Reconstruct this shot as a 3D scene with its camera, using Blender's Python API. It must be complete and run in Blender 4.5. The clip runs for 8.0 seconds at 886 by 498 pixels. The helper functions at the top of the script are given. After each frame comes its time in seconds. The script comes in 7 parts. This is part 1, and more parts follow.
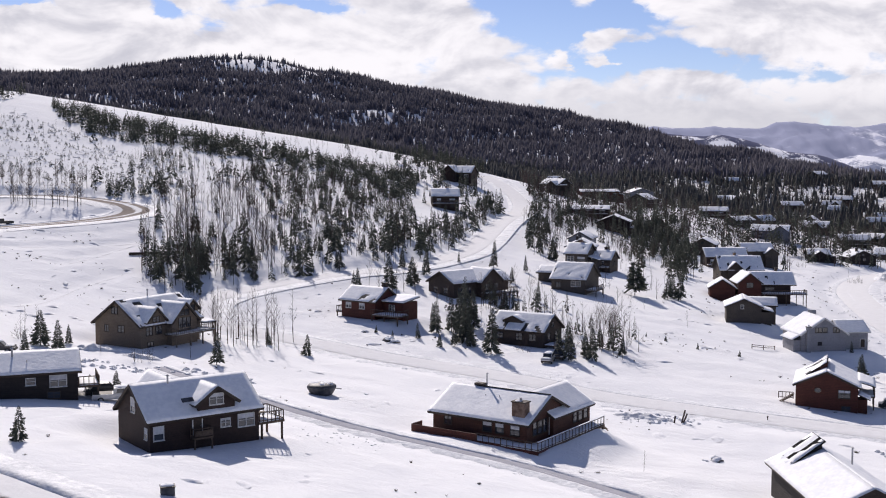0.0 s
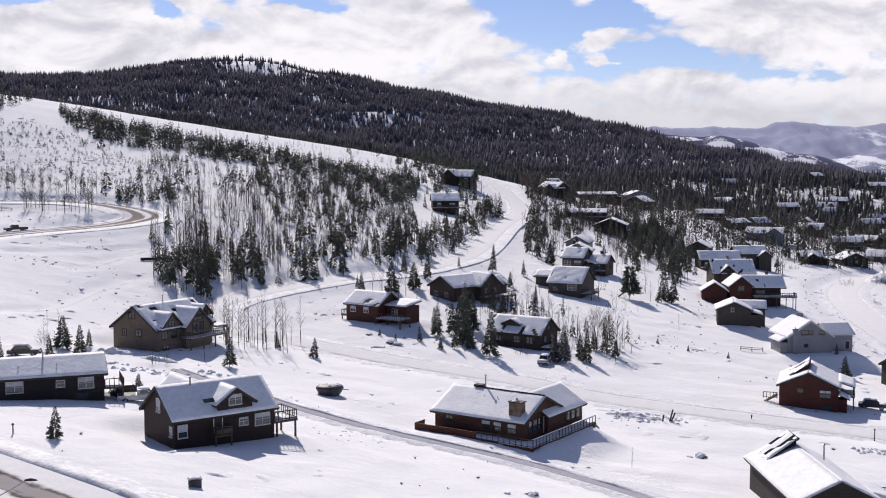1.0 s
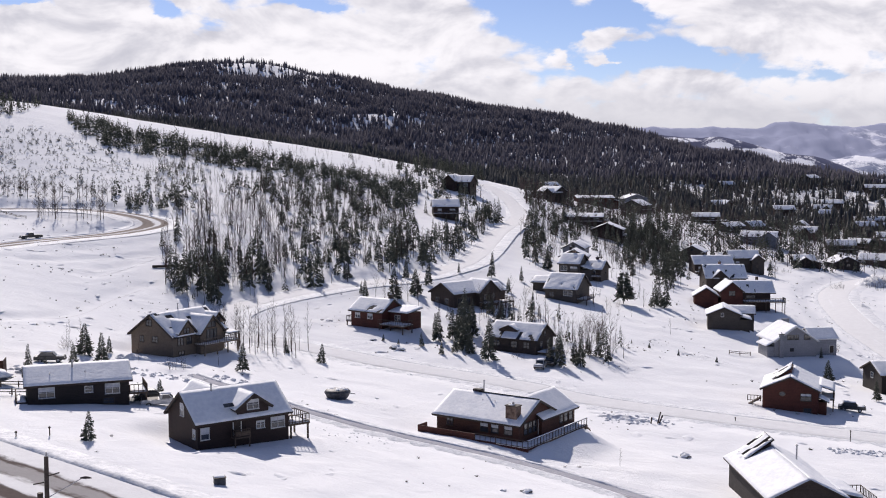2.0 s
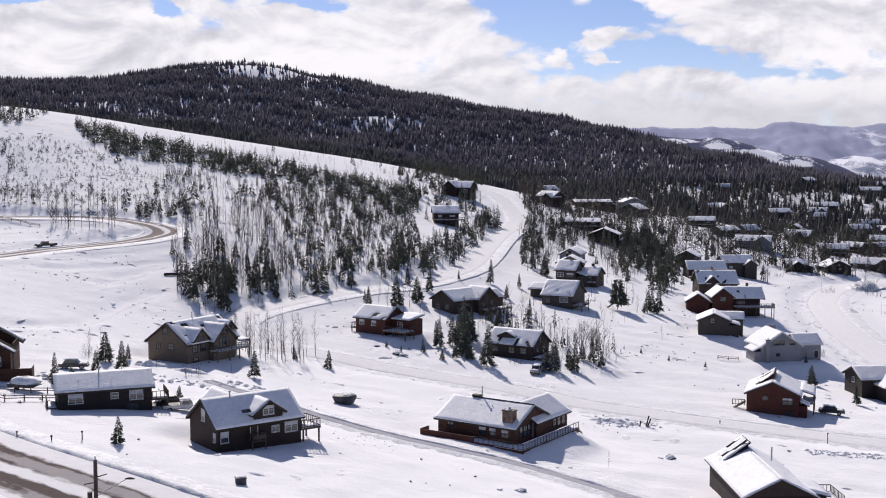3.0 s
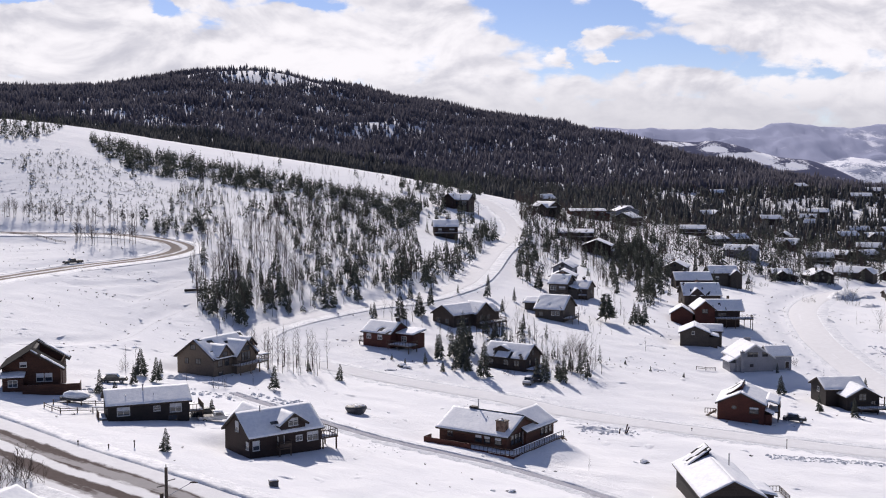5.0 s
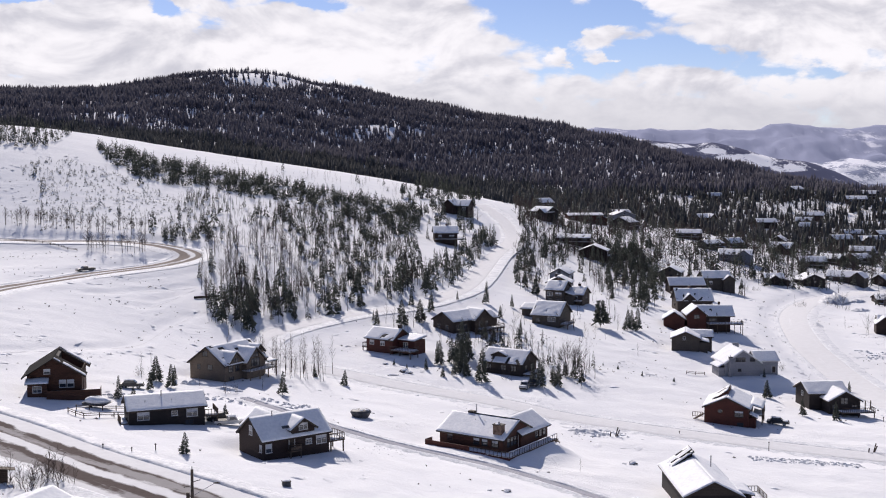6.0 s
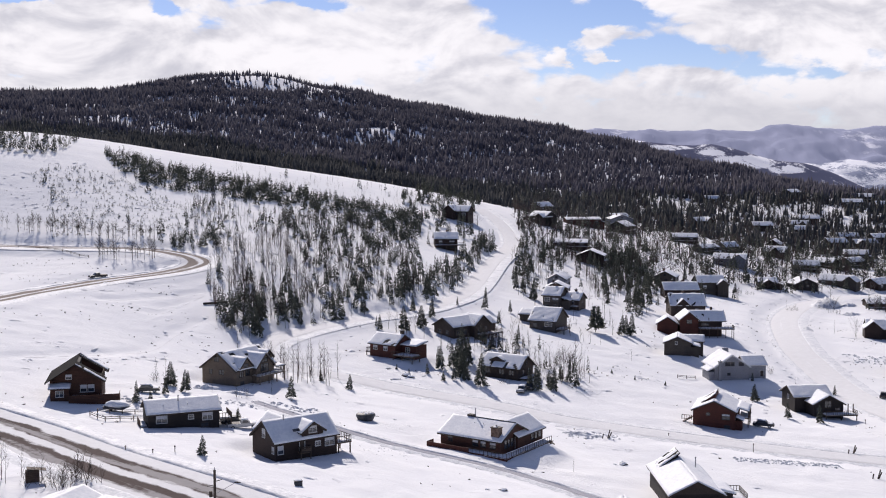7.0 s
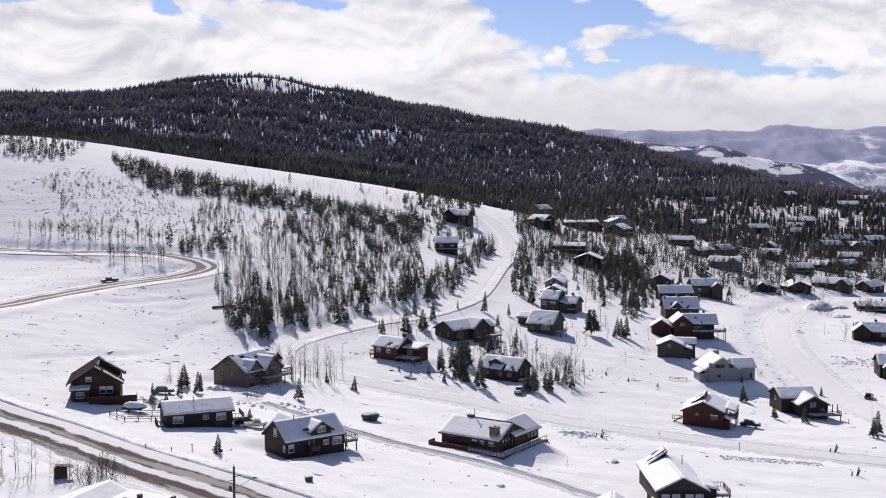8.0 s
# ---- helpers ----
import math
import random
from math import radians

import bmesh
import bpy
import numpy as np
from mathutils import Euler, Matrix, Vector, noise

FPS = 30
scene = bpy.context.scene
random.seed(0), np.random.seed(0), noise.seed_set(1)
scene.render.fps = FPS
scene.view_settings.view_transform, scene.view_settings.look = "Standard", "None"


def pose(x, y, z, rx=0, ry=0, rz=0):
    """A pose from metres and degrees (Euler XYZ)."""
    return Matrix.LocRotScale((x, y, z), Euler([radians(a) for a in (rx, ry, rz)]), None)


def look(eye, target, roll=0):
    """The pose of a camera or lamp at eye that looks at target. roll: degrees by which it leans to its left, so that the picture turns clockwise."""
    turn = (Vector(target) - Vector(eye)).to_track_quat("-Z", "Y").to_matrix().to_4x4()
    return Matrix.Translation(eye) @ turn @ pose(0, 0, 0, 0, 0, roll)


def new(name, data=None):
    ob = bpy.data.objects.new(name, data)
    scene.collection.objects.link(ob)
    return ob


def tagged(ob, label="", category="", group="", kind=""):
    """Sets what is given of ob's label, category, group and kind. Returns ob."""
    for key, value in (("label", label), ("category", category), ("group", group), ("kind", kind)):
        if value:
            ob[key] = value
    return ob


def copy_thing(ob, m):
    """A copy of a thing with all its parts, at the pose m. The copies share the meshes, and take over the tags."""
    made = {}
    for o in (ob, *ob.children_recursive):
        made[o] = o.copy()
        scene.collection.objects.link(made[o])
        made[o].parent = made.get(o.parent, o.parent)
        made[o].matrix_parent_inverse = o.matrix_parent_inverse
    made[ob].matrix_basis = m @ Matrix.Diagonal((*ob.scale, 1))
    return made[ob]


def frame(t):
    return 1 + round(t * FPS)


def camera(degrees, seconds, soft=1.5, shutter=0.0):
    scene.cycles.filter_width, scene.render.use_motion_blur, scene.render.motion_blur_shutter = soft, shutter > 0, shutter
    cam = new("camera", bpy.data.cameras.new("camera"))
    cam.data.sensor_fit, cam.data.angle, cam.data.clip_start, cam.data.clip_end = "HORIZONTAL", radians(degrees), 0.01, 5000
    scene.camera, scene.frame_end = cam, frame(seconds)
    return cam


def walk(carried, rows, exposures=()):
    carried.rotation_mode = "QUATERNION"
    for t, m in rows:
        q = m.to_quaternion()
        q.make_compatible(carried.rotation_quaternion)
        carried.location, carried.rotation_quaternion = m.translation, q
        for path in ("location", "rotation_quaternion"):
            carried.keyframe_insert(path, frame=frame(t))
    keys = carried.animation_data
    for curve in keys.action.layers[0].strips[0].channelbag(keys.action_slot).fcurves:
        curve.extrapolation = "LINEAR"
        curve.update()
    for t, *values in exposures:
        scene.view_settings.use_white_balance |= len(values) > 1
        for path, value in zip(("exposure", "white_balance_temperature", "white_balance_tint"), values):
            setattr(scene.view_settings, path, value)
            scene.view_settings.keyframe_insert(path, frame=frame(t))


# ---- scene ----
cam = camera(42.0, 8.0, 1.05)
# seconds, x, y, z in metres, pitch, roll, yaw in degrees
ROWS = [
    (0.0, -0.00, 0.01, 30.00, 85.500, -0.003, -0.000),
    (0.5, -0.08, -4.48, 30.98, 85.495, 0.022, -0.008),
    (1.0, -0.18, -9.26, 32.05, 85.480, 0.043, -0.012),
    (1.5, -0.27, -14.30, 33.37, 85.472, 0.068, -0.016),
    (3.0, -0.49, -30.33, 37.99, 85.421, 0.085, -0.026),
    (3.5, -0.56, -35.84, 39.72, 85.408, 0.084, -0.039),
    (4.0, -0.60, -41.40, 41.42, 85.402, 0.104, -0.040),
    (4.5, -0.66, -47.06, 43.09, 85.397, 0.110, -0.052),
    (6.0, -0.75, -64.36, 48.21, 85.379, 0.118, -0.065),
    (6.5, -0.78, -70.20, 49.87, 85.376, 0.105, -0.063),
    (7.0, -0.90, -75.99, 51.53, 85.368, 0.102, -0.061),
    (7.5, -0.94, -81.89, 52.96, 85.382, 0.111, -0.046),
    (8.0, -1.06, -87.69, 54.37, 85.342, 0.082, -0.049),
]
walk(cam, [(t, pose(x, y, z, rx, ry, rz)) for t, x, y, z, rx, ry, rz in ROWS],
     [(0.0, 0.07, 6720, 15.5), (8.0, 0.07, 6720, 15.5)])

# ---- sky, sun ----
SUN_AZIMUTH, SUN_HEIGHT = -16.0, 32.0  # degrees left of straight ahead, degrees up
sun_data = bpy.data.lights.new("sun", "SUN")
sun_data.energy, sun_data.angle, sun_data.color = 4.55, radians(0.55), (1.0, 0.965, 0.915)
sun = new("sun", sun_data)
sun_dir = Vector((math.sin(radians(SUN_AZIMUTH)) * math.cos(radians(SUN_HEIGHT)),
                  math.cos(radians(SUN_AZIMUTH)) * math.cos(radians(SUN_HEIGHT)), math.sin(radians(SUN_HEIGHT))))
sun.matrix_world = look(sun_dir * 900, (0, 0, 0))

world = bpy.data.worlds.new("sky")
scene.world = world
world.use_nodes = True


class Nodes:
    """Short hand for wiring a node tree."""

    def __init__(self, tree):
        self.tree = tree
        tree.nodes.clear()

    def add(self, kind, ins=None):
        return self.plug(self.tree.nodes.new(kind), ins)

    def plug(self, node, ins):
        for key, value in (ins or {}).items():
            if isinstance(value, bpy.types.NodeSocket):
                self.tree.links.new(value, node.inputs[key])
            else:
                node.inputs[key].default_value = value
        return node

    def math(self, op, a, b=0.0):
        node = self.tree.nodes.new("ShaderNodeMath")
        node.operation = op
        return self.plug(node, {0: a, 1: b}).outputs[0]

    def step(self, value, lo, hi):
        node = self.tree.nodes.new("ShaderNodeMapRange")
        node.interpolation_type = "SMOOTHSTEP"
        return self.plug(node, {"Value": value, "From Min": lo, "From Max": hi}).outputs[0]

    def mix(self, fac, a, b, blend="MIX"):
        node = self.tree.nodes.new("ShaderNodeMix")
        node.data_type, node.blend_type = "RGBA", blend
        return self.plug(node, {0: fac, 6: a, 7: b}).outputs[2]

    def noise(self, vector, scale, detail=4.0, rough=0.55, warp=0.0):
        ins = {"Vector": vector, "Scale": scale, "Detail": detail, "Roughness": rough, "Distortion": warp}
        return self.add("ShaderNodeTexNoise", ins).outputs[0]


def build_sky():
    n = Nodes(world.node_tree)
    coord = n.add("ShaderNodeTexCoord").outputs["Generated"]
    sky = n.add("ShaderNodeTexSky")
    sky.sky_type, sky.sun_disc, sky.altitude, sky.dust_density, sky.ozone_density = "NISHITA", False, 2600, 0.4, 1.5
    sky.sun_elevation, sky.sun_rotation = radians(SUN_HEIGHT), radians(SUN_AZIMUTH)
    n.plug(sky, {"Vector": coord})
    xyz = n.add("ShaderNodeSeparateXYZ", {0: coord}).outputs
    ahead = n.math("MAXIMUM", xyz[1], 0.05)
    px, pz = n.math("DIVIDE", xyz[0], ahead), n.math("DIVIDE", xyz[2], ahead)
    flat = n.add("ShaderNodeCombineXYZ", {0: n.math("MULTIPLY", px, 1.0), 1: n.math("MULTIPLY", pz, 1.9), 2: 0.37}).outputs[0]
    billow = n.noise(flat, 15.0, 10.0, 0.62, 0.35)
    shade = n.noise(flat, 6.0, 7.0, 0.58, 0.3)
    # openings in the cloud deck: centre, half sizes, slant
    gaps = None
    stir = n.add("ShaderNodeSeparateXYZ", {0: n.add("ShaderNodeTexNoise", {"Vector": flat, "Scale": 17.0, "Detail": 8.0, "Roughness": 0.6}).outputs[1]}).outputs
    wx = n.math("ADD", px, n.math("MULTIPLY", n.math("SUBTRACT", stir[0], 0.5), 0.075))
    wz = n.math("ADD", pz, n.math("MULTIPLY", n.math("SUBTRACT", stir[1], 0.5), 0.034))
    for cx, cz, rx, rz, slant, sign in GAPS:
        dx = n.math("SUBTRACT", wx, cx)
        dz = n.math("ADD", n.math("SUBTRACT", wz, cz), n.math("MULTIPLY", dx, slant))
        ex, ez = n.math("DIVIDE", dx, rx), n.math("DIVIDE", dz, rz)
        r2 = n.math("ADD", n.math("MULTIPLY", ex, ex), n.math("MULTIPLY", ez, ez))
        bump = n.math("MULTIPLY", n.math("EXPONENT", n.math("MULTIPLY", r2, -1.0)), sign)
        gaps = bump if gaps is None else n.math("ADD", gaps, bump)
    # rounded heads of cumulus along the edges
    bent = n.tree.nodes.new("ShaderNodeVectorMath")
    bent.operation = "MULTIPLY_ADD"
    n.plug(bent, {0: n.add("ShaderNodeTexNoise", {"Vector": flat, "Scale": 34.0, "Detail": 5.0}).outputs[1], 1: (0.030, 0.030, 0.0), 2: flat})
    heads = None
    for scale, weight in ((26.0, 0.60), (60.0, 0.34)):
        cell = n.add("ShaderNodeTexVoronoi", {"Vector": bent.outputs[0], "Scale": scale})
        puff = n.math("MULTIPLY", n.math("SUBTRACT", 0.62, cell.outputs["Distance"]), weight)
        heads = puff if heads is None else n.math("ADD", heads, puff)
    lift = n.math("SUBTRACT", n.math("ADD", n.math("ADD", n.math("MULTIPLY", billow, 1.5), heads), -0.10), gaps)
    high = n.step(pz, 0.16, 0.5)
    lift = n.math("SUBTRACT", lift, n.math("MULTIPLY", high, 0.42))
    cover = n.step(lift, 0.15, 0.58)
    front = n.step(xyz[1], 0.0, 0.5)
    cover = n.math("MULTIPLY", cover, n.math("ADD", n.math("MULTIPLY", front, 0.75), 0.25))
    cover = n.math("MULTIPLY", cover, n.math("SUBTRACT", 1.0, n.math("MULTIPLY", high, 0.75)))
    above = n.add("ShaderNodeCombineXYZ", {0: n.math("SUBTRACT", px, 0.004), 1: n.math("ADD", n.math("MULTIPLY", pz, 1.9), 0.016), 2: 0.37}).outputs[0]
    crown = n.math("MULTIPLY", n.math("SUBTRACT", n.noise(flat, 11.0, 5.0, 0.55, 0.35), n.noise(above, 11.0, 5.0, 0.55, 0.35)), 1.5)
    body = n.step(n.math("ADD", shade, crown), 0.14, 0.68)
    cloud = n.mix(body, (0.56, 0.585, 0.66, 1), (0.90, 0.92, 0.965, 1))
    haze = n.step(pz, 0.075, 0.025)
    cloud = n.mix(n.math("MULTIPLY", haze, 0.7), cloud, (0.575, 0.60, 0.66, 1))
    clear = n.mix(1.0, n.mix(1.0, sky.outputs[0], (0.080, 0.080, 0.080, 1), "MULTIPLY"), (0.92, 0.92, 1.10, 1), "MULTIPLY")
    colour = n.mix(cover, clear, cloud)
    back = n.add("ShaderNodeBackground", {"Color": colour, "Strength": 1.0})
    n.tree.links.new(back.outputs[0], n.add("ShaderNodeOutputWorld").inputs[0])


GAPS = [(0.072, 0.126, 0.052, 0.024, 0.55, 1.5), (0.150, 0.100, 0.052, 0.026, 0.10, 1.35), (0.225, 0.083, 0.085, 0.0095, 0.10, 0.85), (0.150, 0.128, 0.016, 0.020, 0.0, 0.8),
        (0.137, 0.0990, 0.033, 0.0125, 0.0, -1.9), (0.145, 0.0838, 0.0115, 0.0042, 0.0, -1.1), (0.107, 0.0852, 0.008, 0.0048, 0.0, -1.2), (0.28, 0.112, 0.07, 0.014, 0.25, -0.7),
        (-0.352, 0.132, 0.026, 0.0045, 0.0, 0.95), (-0.243, 0.1295, 0.022, 0.0075, 0.2, 1.0), (-0.205, 0.121, 0.026, 0.0075, 0.25, 0.3), (-0.108, 0.131, 0.036, 0.0055, 0.0, 0.8),
        (0.33, 0.072, 0.09, 0.005, 0.0, 0.28), (0.0, 0.100, 0.05, 0.016, 0.6, -0.35), (-0.30, 0.098, 0.13, 0.02, 0.0, -0.3)]
build_sky()


# ---- materials ----
def surface(name, dark, light, grain=3.0, patch=0.35, rough=0.8, bump=0.3, bump_scale=8.0, depth=0.02, boards=0.0, upright=False, metal=0.0,
            shine=0.3, island=0.0, glow=None):
    """A worn surface: fine grain and large patches between two colours, relief, and boards of that width (m) if asked."""
    m = bpy.data.materials.new(name)
    m.use_nodes = True
    n = Nodes(m.node_tree)
    at = n.add("ShaderNodeTexCoord").outputs["Object"]
    fine, wide = n.noise(at, grain, 6.0), n.noise(at, patch, 3.0)
    fac = n.step(n.math("ADD", n.math("MULTIPLY", fine, 0.6), n.math("MULTIPLY", wide, 0.5)), 0.38, 0.72)
    colour = n.mix(fac, (*dark, 1), (*light, 1))
    height = n.noise(at, bump_scale, 5.0)
    if boards:
        xyz = n.add("ShaderNodeSeparateXYZ", {0: at}).outputs
        run = n.math("ADD", xyz[0], xyz[1]) if upright else xyz[2]
        part_of = n.math("FRACT", n.math("DIVIDE", run, boards))
        lap = n.step(part_of, 0.0, 0.18)
        colour = n.mix(n.math("SUBTRACT", 1.0, lap), colour, (*[c * 0.45 for c in dark], 1))
        cell = n.add("ShaderNodeTexWhiteNoise")
        cell.noise_dimensions = "1D"
        row = n.plug(cell, {"W": n.math("FLOOR", n.math("DIVIDE", run, boards))}).outputs[0]
        colour = n.mix(n.math("MULTIPLY", row, 0.35), colour, (*light, 1))
        height = n.math("ADD", n.math("MULTIPLY", height, 0.3), lap)
    if island:
        geo = n.add("ShaderNodeNewGeometry").outputs["Random Per Island"]
        colour = n.mix(n.math("MULTIPLY", geo, island), colour, (*light, 1))
    relief = n.add("ShaderNodeBump", {"Strength": bump, "Distance": depth, "Height": height})
    shader = n.add("ShaderNodeBsdfPrincipled", {"Base Color": colour, "Roughness": rough, "Metallic": metal, "Specular IOR Level": shine,
                                                "Normal": relief.outputs[0]})
    n.tree.links.new(shader.outputs[0], n.add("ShaderNodeOutputMaterial").inputs[0])
    return m


def ground_snow():
    m = bpy.data.materials.new("snow_field")
    m.use_nodes = True
    n = Nodes(m.node_tree)
    at = n.add("ShaderNodeTexCoord").outputs["Object"]
    wide, mid, fine = n.noise(at, 0.02, 4.0), n.noise(at, 0.16, 5.0, 0.6, 0.4), n.noise(at, 1.3, 6.0, 0.65)
    colour = n.mix(n.step(n.math("ADD", wide, n.math("MULTIPLY", mid, 0.5)), 0.5, 1.0), (0.84, 0.84, 0.855, 1), (0.91, 0.905, 0.905, 1))
    stretched = n.add("ShaderNodeMapping", {"Vector": at, "Scale": (0.35, 1.3, 1.0), "Rotation": (0, 0, 0.5)}).outputs[0]
    ripple = n.noise(stretched, 0.9, 6.0, 0.62, 0.5)
    height = n.math("ADD", n.math("MULTIPLY", mid, 0.8), n.math("ADD", n.math("MULTIPLY", fine, 0.13), n.math("MULTIPLY", ripple, 0.16)))
    trodden = n.math("MULTIPLY", n.step(n.noise(at, 0.045, 3.0, 0.5, 0.6), 0.52, 0.68), n.noise(at, 0.75, 5.0, 0.7, 0.8))
    height = n.math("ADD", height, n.math("MULTIPLY", trodden, 0.55))
    relief = n.add("ShaderNodeBump", {"Strength": 0.7, "Distance": 0.6, "Height": height})
    shader = n.add("ShaderNodeBsdfPrincipled", {"Base Color": colour, "Roughness": 1.0, "Specular IOR Level": 0.02, "Normal": relief.outputs[0]})
    n.tree.links.new(shader.outputs[0], n.add("ShaderNodeOutputMaterial").inputs[0])
    return m


def road_surface(name, bare, snow_share, rut, bare_lanes=()):
    """Bare road and packed snow in long streaks; the mesh's uv runs across (0 to 1) and along (metres); bare_lanes: stretches worn bare across it."""
    m = bpy.data.materials.new(name)
    m.use_nodes = True
    n = Nodes(m.node_tree)
    lane = n.add("ShaderNodeUVMap")
    lane.uv_map = "lane"
    uv = lane.outputs[0]
    xyz = n.add("ShaderNodeSeparateXYZ", {0: uv}).outputs
    streak = n.add("ShaderNodeCombineXYZ", {0: n.math("MULTIPLY", xyz[0], 5.0), 1: n.math("MULTIPLY", xyz[1], 0.05), 2: 0.0}).outputs[0]
    at = n.add("ShaderNodeTexCoord").outputs["Object"]
    lanes = n.math("SINE", n.math("MULTIPLY", xyz[0], rut * 2 * math.pi))
    amount = n.math("ADD", n.math("ADD", n.math("MULTIPLY", n.noise(streak, 1.0, 5.0, 0.6, 0.3), 1.0), n.math("MULTIPLY", n.noise(at, 0.9, 5.0), 0.22)),
                    n.math("MULTIPLY", lanes, -0.20))
    edge = n.math("ABSOLUTE", n.math("SUBTRACT", xyz[0], 0.5))
    amount = n.math("ADD", amount, n.math("MULTIPLY", n.step(edge, 0.36, 0.5), 0.35))
    snow = n.step(amount, 0.95 - snow_share, 1.10 - snow_share)
    if bare_lanes:
        wander = n.add("ShaderNodeCombineXYZ", {0: n.math("MULTIPLY", xyz[0], 3.0), 1: n.math("MULTIPLY", xyz[1], 0.09), 2: 0.0}).outputs[0]
        u = n.math("ADD", xyz[0], n.math("MULTIPLY", n.math("SUBTRACT", n.noise(wander, 1.0, 6.0, 0.62, 0.4), 0.5), 0.30))
        worn = None
        for a, b in bare_lanes:
            lane_mask = n.math("MULTIPLY", n.step(u, a - 0.025, a + 0.025), n.step(u, b + 0.025, b - 0.025))
            worn = lane_mask if worn is None else n.math("MAXIMUM", worn, lane_mask)
        snow = n.math("MAXIMUM", n.math("SUBTRACT", 1.0, worn), n.math("MULTIPLY", snow, 0.35))
    tar = n.mix(n.noise(at, 1.5, 6.0), (*bare, 1), (*[c * 1.6 for c in bare], 1))
    colour = n.mix(snow, tar, n.mix(n.noise(at, 0.7, 6.0), (0.70, 0.69, 0.69, 1), (0.88, 0.875, 0.875, 1)))
    relief = n.add("ShaderNodeBump", {"Strength": 0.5, "Distance": 0.08, "Height": n.math("ADD", snow, n.noise(at, 2.5, 5.0))})
    shader = n.add("ShaderNodeBsdfPrincipled", {"Base Color": colour, "Roughness": 1.0, "Specular IOR Level": 0.05, "Normal": relief.outputs[0]})
    n.tree.links.new(shader.outputs[0], n.add("ShaderNodeOutputMaterial").inputs[0])
    return m


def glass():
    m = bpy.data.materials.new("window_glass")
    m.use_nodes = True
    n = Nodes(m.node_tree)
    shader = n.add("ShaderNodeBsdfPrincipled", {"Base Color": (0.03, 0.035, 0.045, 1), "Roughness": 0.06, "Specular IOR Level": 0.8, "Metallic": 0.0})
    n.tree.links.new(shader.outputs[0], n.add("ShaderNodeOutputMaterial").inputs[0])
    return m


SNOW_FIELD = ground_snow()
SNOW = surface("roof_snow", (0.76, 0.77, 0.80), (0.88, 0.88, 0.89), 2.0, 0.5, 0.75, 0.5, 2.2, 0.10)
BANK = surface("ploughed_snow", (0.60, 0.61, 0.64), (0.86, 0.86, 0.87), 1.4, 0.3, 0.8, 0.8, 1.8, 0.18)
ASPHALT = road_surface("asphalt_with_snow", (0.088, 0.070, 0.065), 0.30, 2.0, ((0.25, 0.46), (0.64, 0.91)))
DIRT_ROAD = road_surface("sanded_road", (0.20, 0.17, 0.15), 0.33, 2.0)
SNOW_ROAD = road_surface("packed_snow_road", (0.66, 0.655, 0.66), 0.72, 2.0)
FAINT_TRACK = road_surface("faint_trail", (0.72, 0.72, 0.74), 0.5, 1.0)
# grey-lilac colour paints the shade inside the sunken track
TRENCH_SHADE = road_surface("trench_shade_snow", (0.34, 0.335, 0.36), 0.08, 1.0)
BROWN = surface("dark_brown_siding", (0.0221, 0.0130, 0.0117), (0.0416, 0.0247, 0.0208), 4, 0.4, 0.75, 0.6, 10, 0.02, 0.22)
WEATHERED = surface("weathered_brown_siding", (0.040, 0.029, 0.024), (0.072, 0.054, 0.045), 4, 0.4, 0.8, 0.6, 10, 0.02, 0.22)
BLACK_WOOD = surface("black_brown_siding", (0.0150, 0.0120, 0.0120), (0.0315, 0.0240, 0.0225), 4, 0.4, 0.75, 0.6, 10, 0.02, 0.22)
RED = surface("red_brown_siding", (0.055, 0.015, 0.011), (0.095, 0.029, 0.020), 4, 0.4, 0.72, 0.6, 10, 0.02, 0.25)
CEDAR = surface("cedar_siding", (0.050, 0.018, 0.012), (0.088, 0.034, 0.022), 4, 0.4, 0.72, 0.6, 10, 0.02, 0.25)
LOG = surface("round_log_wall", (0.045, 0.018, 0.012), (0.090, 0.038, 0.023), 5, 0.5, 0.7, 0.9, 8, 0.06, 0.30)
TAN = surface("tan_siding", (0.1232, 0.0941, 0.0694), (0.1792, 0.1389, 0.1053), 4, 0.4, 0.8, 0.5, 10, 0.02, 0.22)
GREY = surface("grey_siding", (0.20, 0.20, 0.22), (0.28, 0.28, 0.30), 4, 0.4, 0.8, 0.5, 10, 0.02, 0.22)
OLIVE = surface("olive_brown_siding", (0.050, 0.042, 0.036), (0.084, 0.070, 0.060), 4, 0.4, 0.8, 0.5, 10, 0.02, 0.22)
BLUE_GREY = surface("blue_grey_siding", (0.14, 0.15, 0.18), (0.20, 0.21, 0.25), 4, 0.4, 0.8, 0.5, 10, 0.02, 0.22)
DARK_ROOF = surface("blackish_shingles", (0.010, 0.009, 0.010), (0.024, 0.022, 0.023), 6, 0.5, 1.0, 0.7, 6, 0.03, shine=0.05)
SHINGLE = surface("dark_shingles", (0.022, 0.020, 0.022), (0.055, 0.050, 0.052), 6, 0.5, 0.9, 0.7, 6, 0.03)
TRIM = surface("dark_trim", (0.030, 0.022, 0.018), (0.060, 0.042, 0.032), 6, 0.6, 0.7, 0.4, 14, 0.01)
WHITE_TRIM = surface("white_paint", (0.46, 0.45, 0.44), (0.64, 0.63, 0.61), 5, 0.6, 0.55, 0.2, 20, 0.005)
DECK_WOOD = surface("weathered_deck_wood", (0.060, 0.040, 0.030), (0.12, 0.085, 0.062), 5, 0.7, 0.8, 0.5, 16, 0.01)
STONE = surface("chimney_masonry", (0.10, 0.062, 0.045), (0.24, 0.165, 0.125), 2.6, 1.2, 0.9, 0.9, 3.2, 0.06)
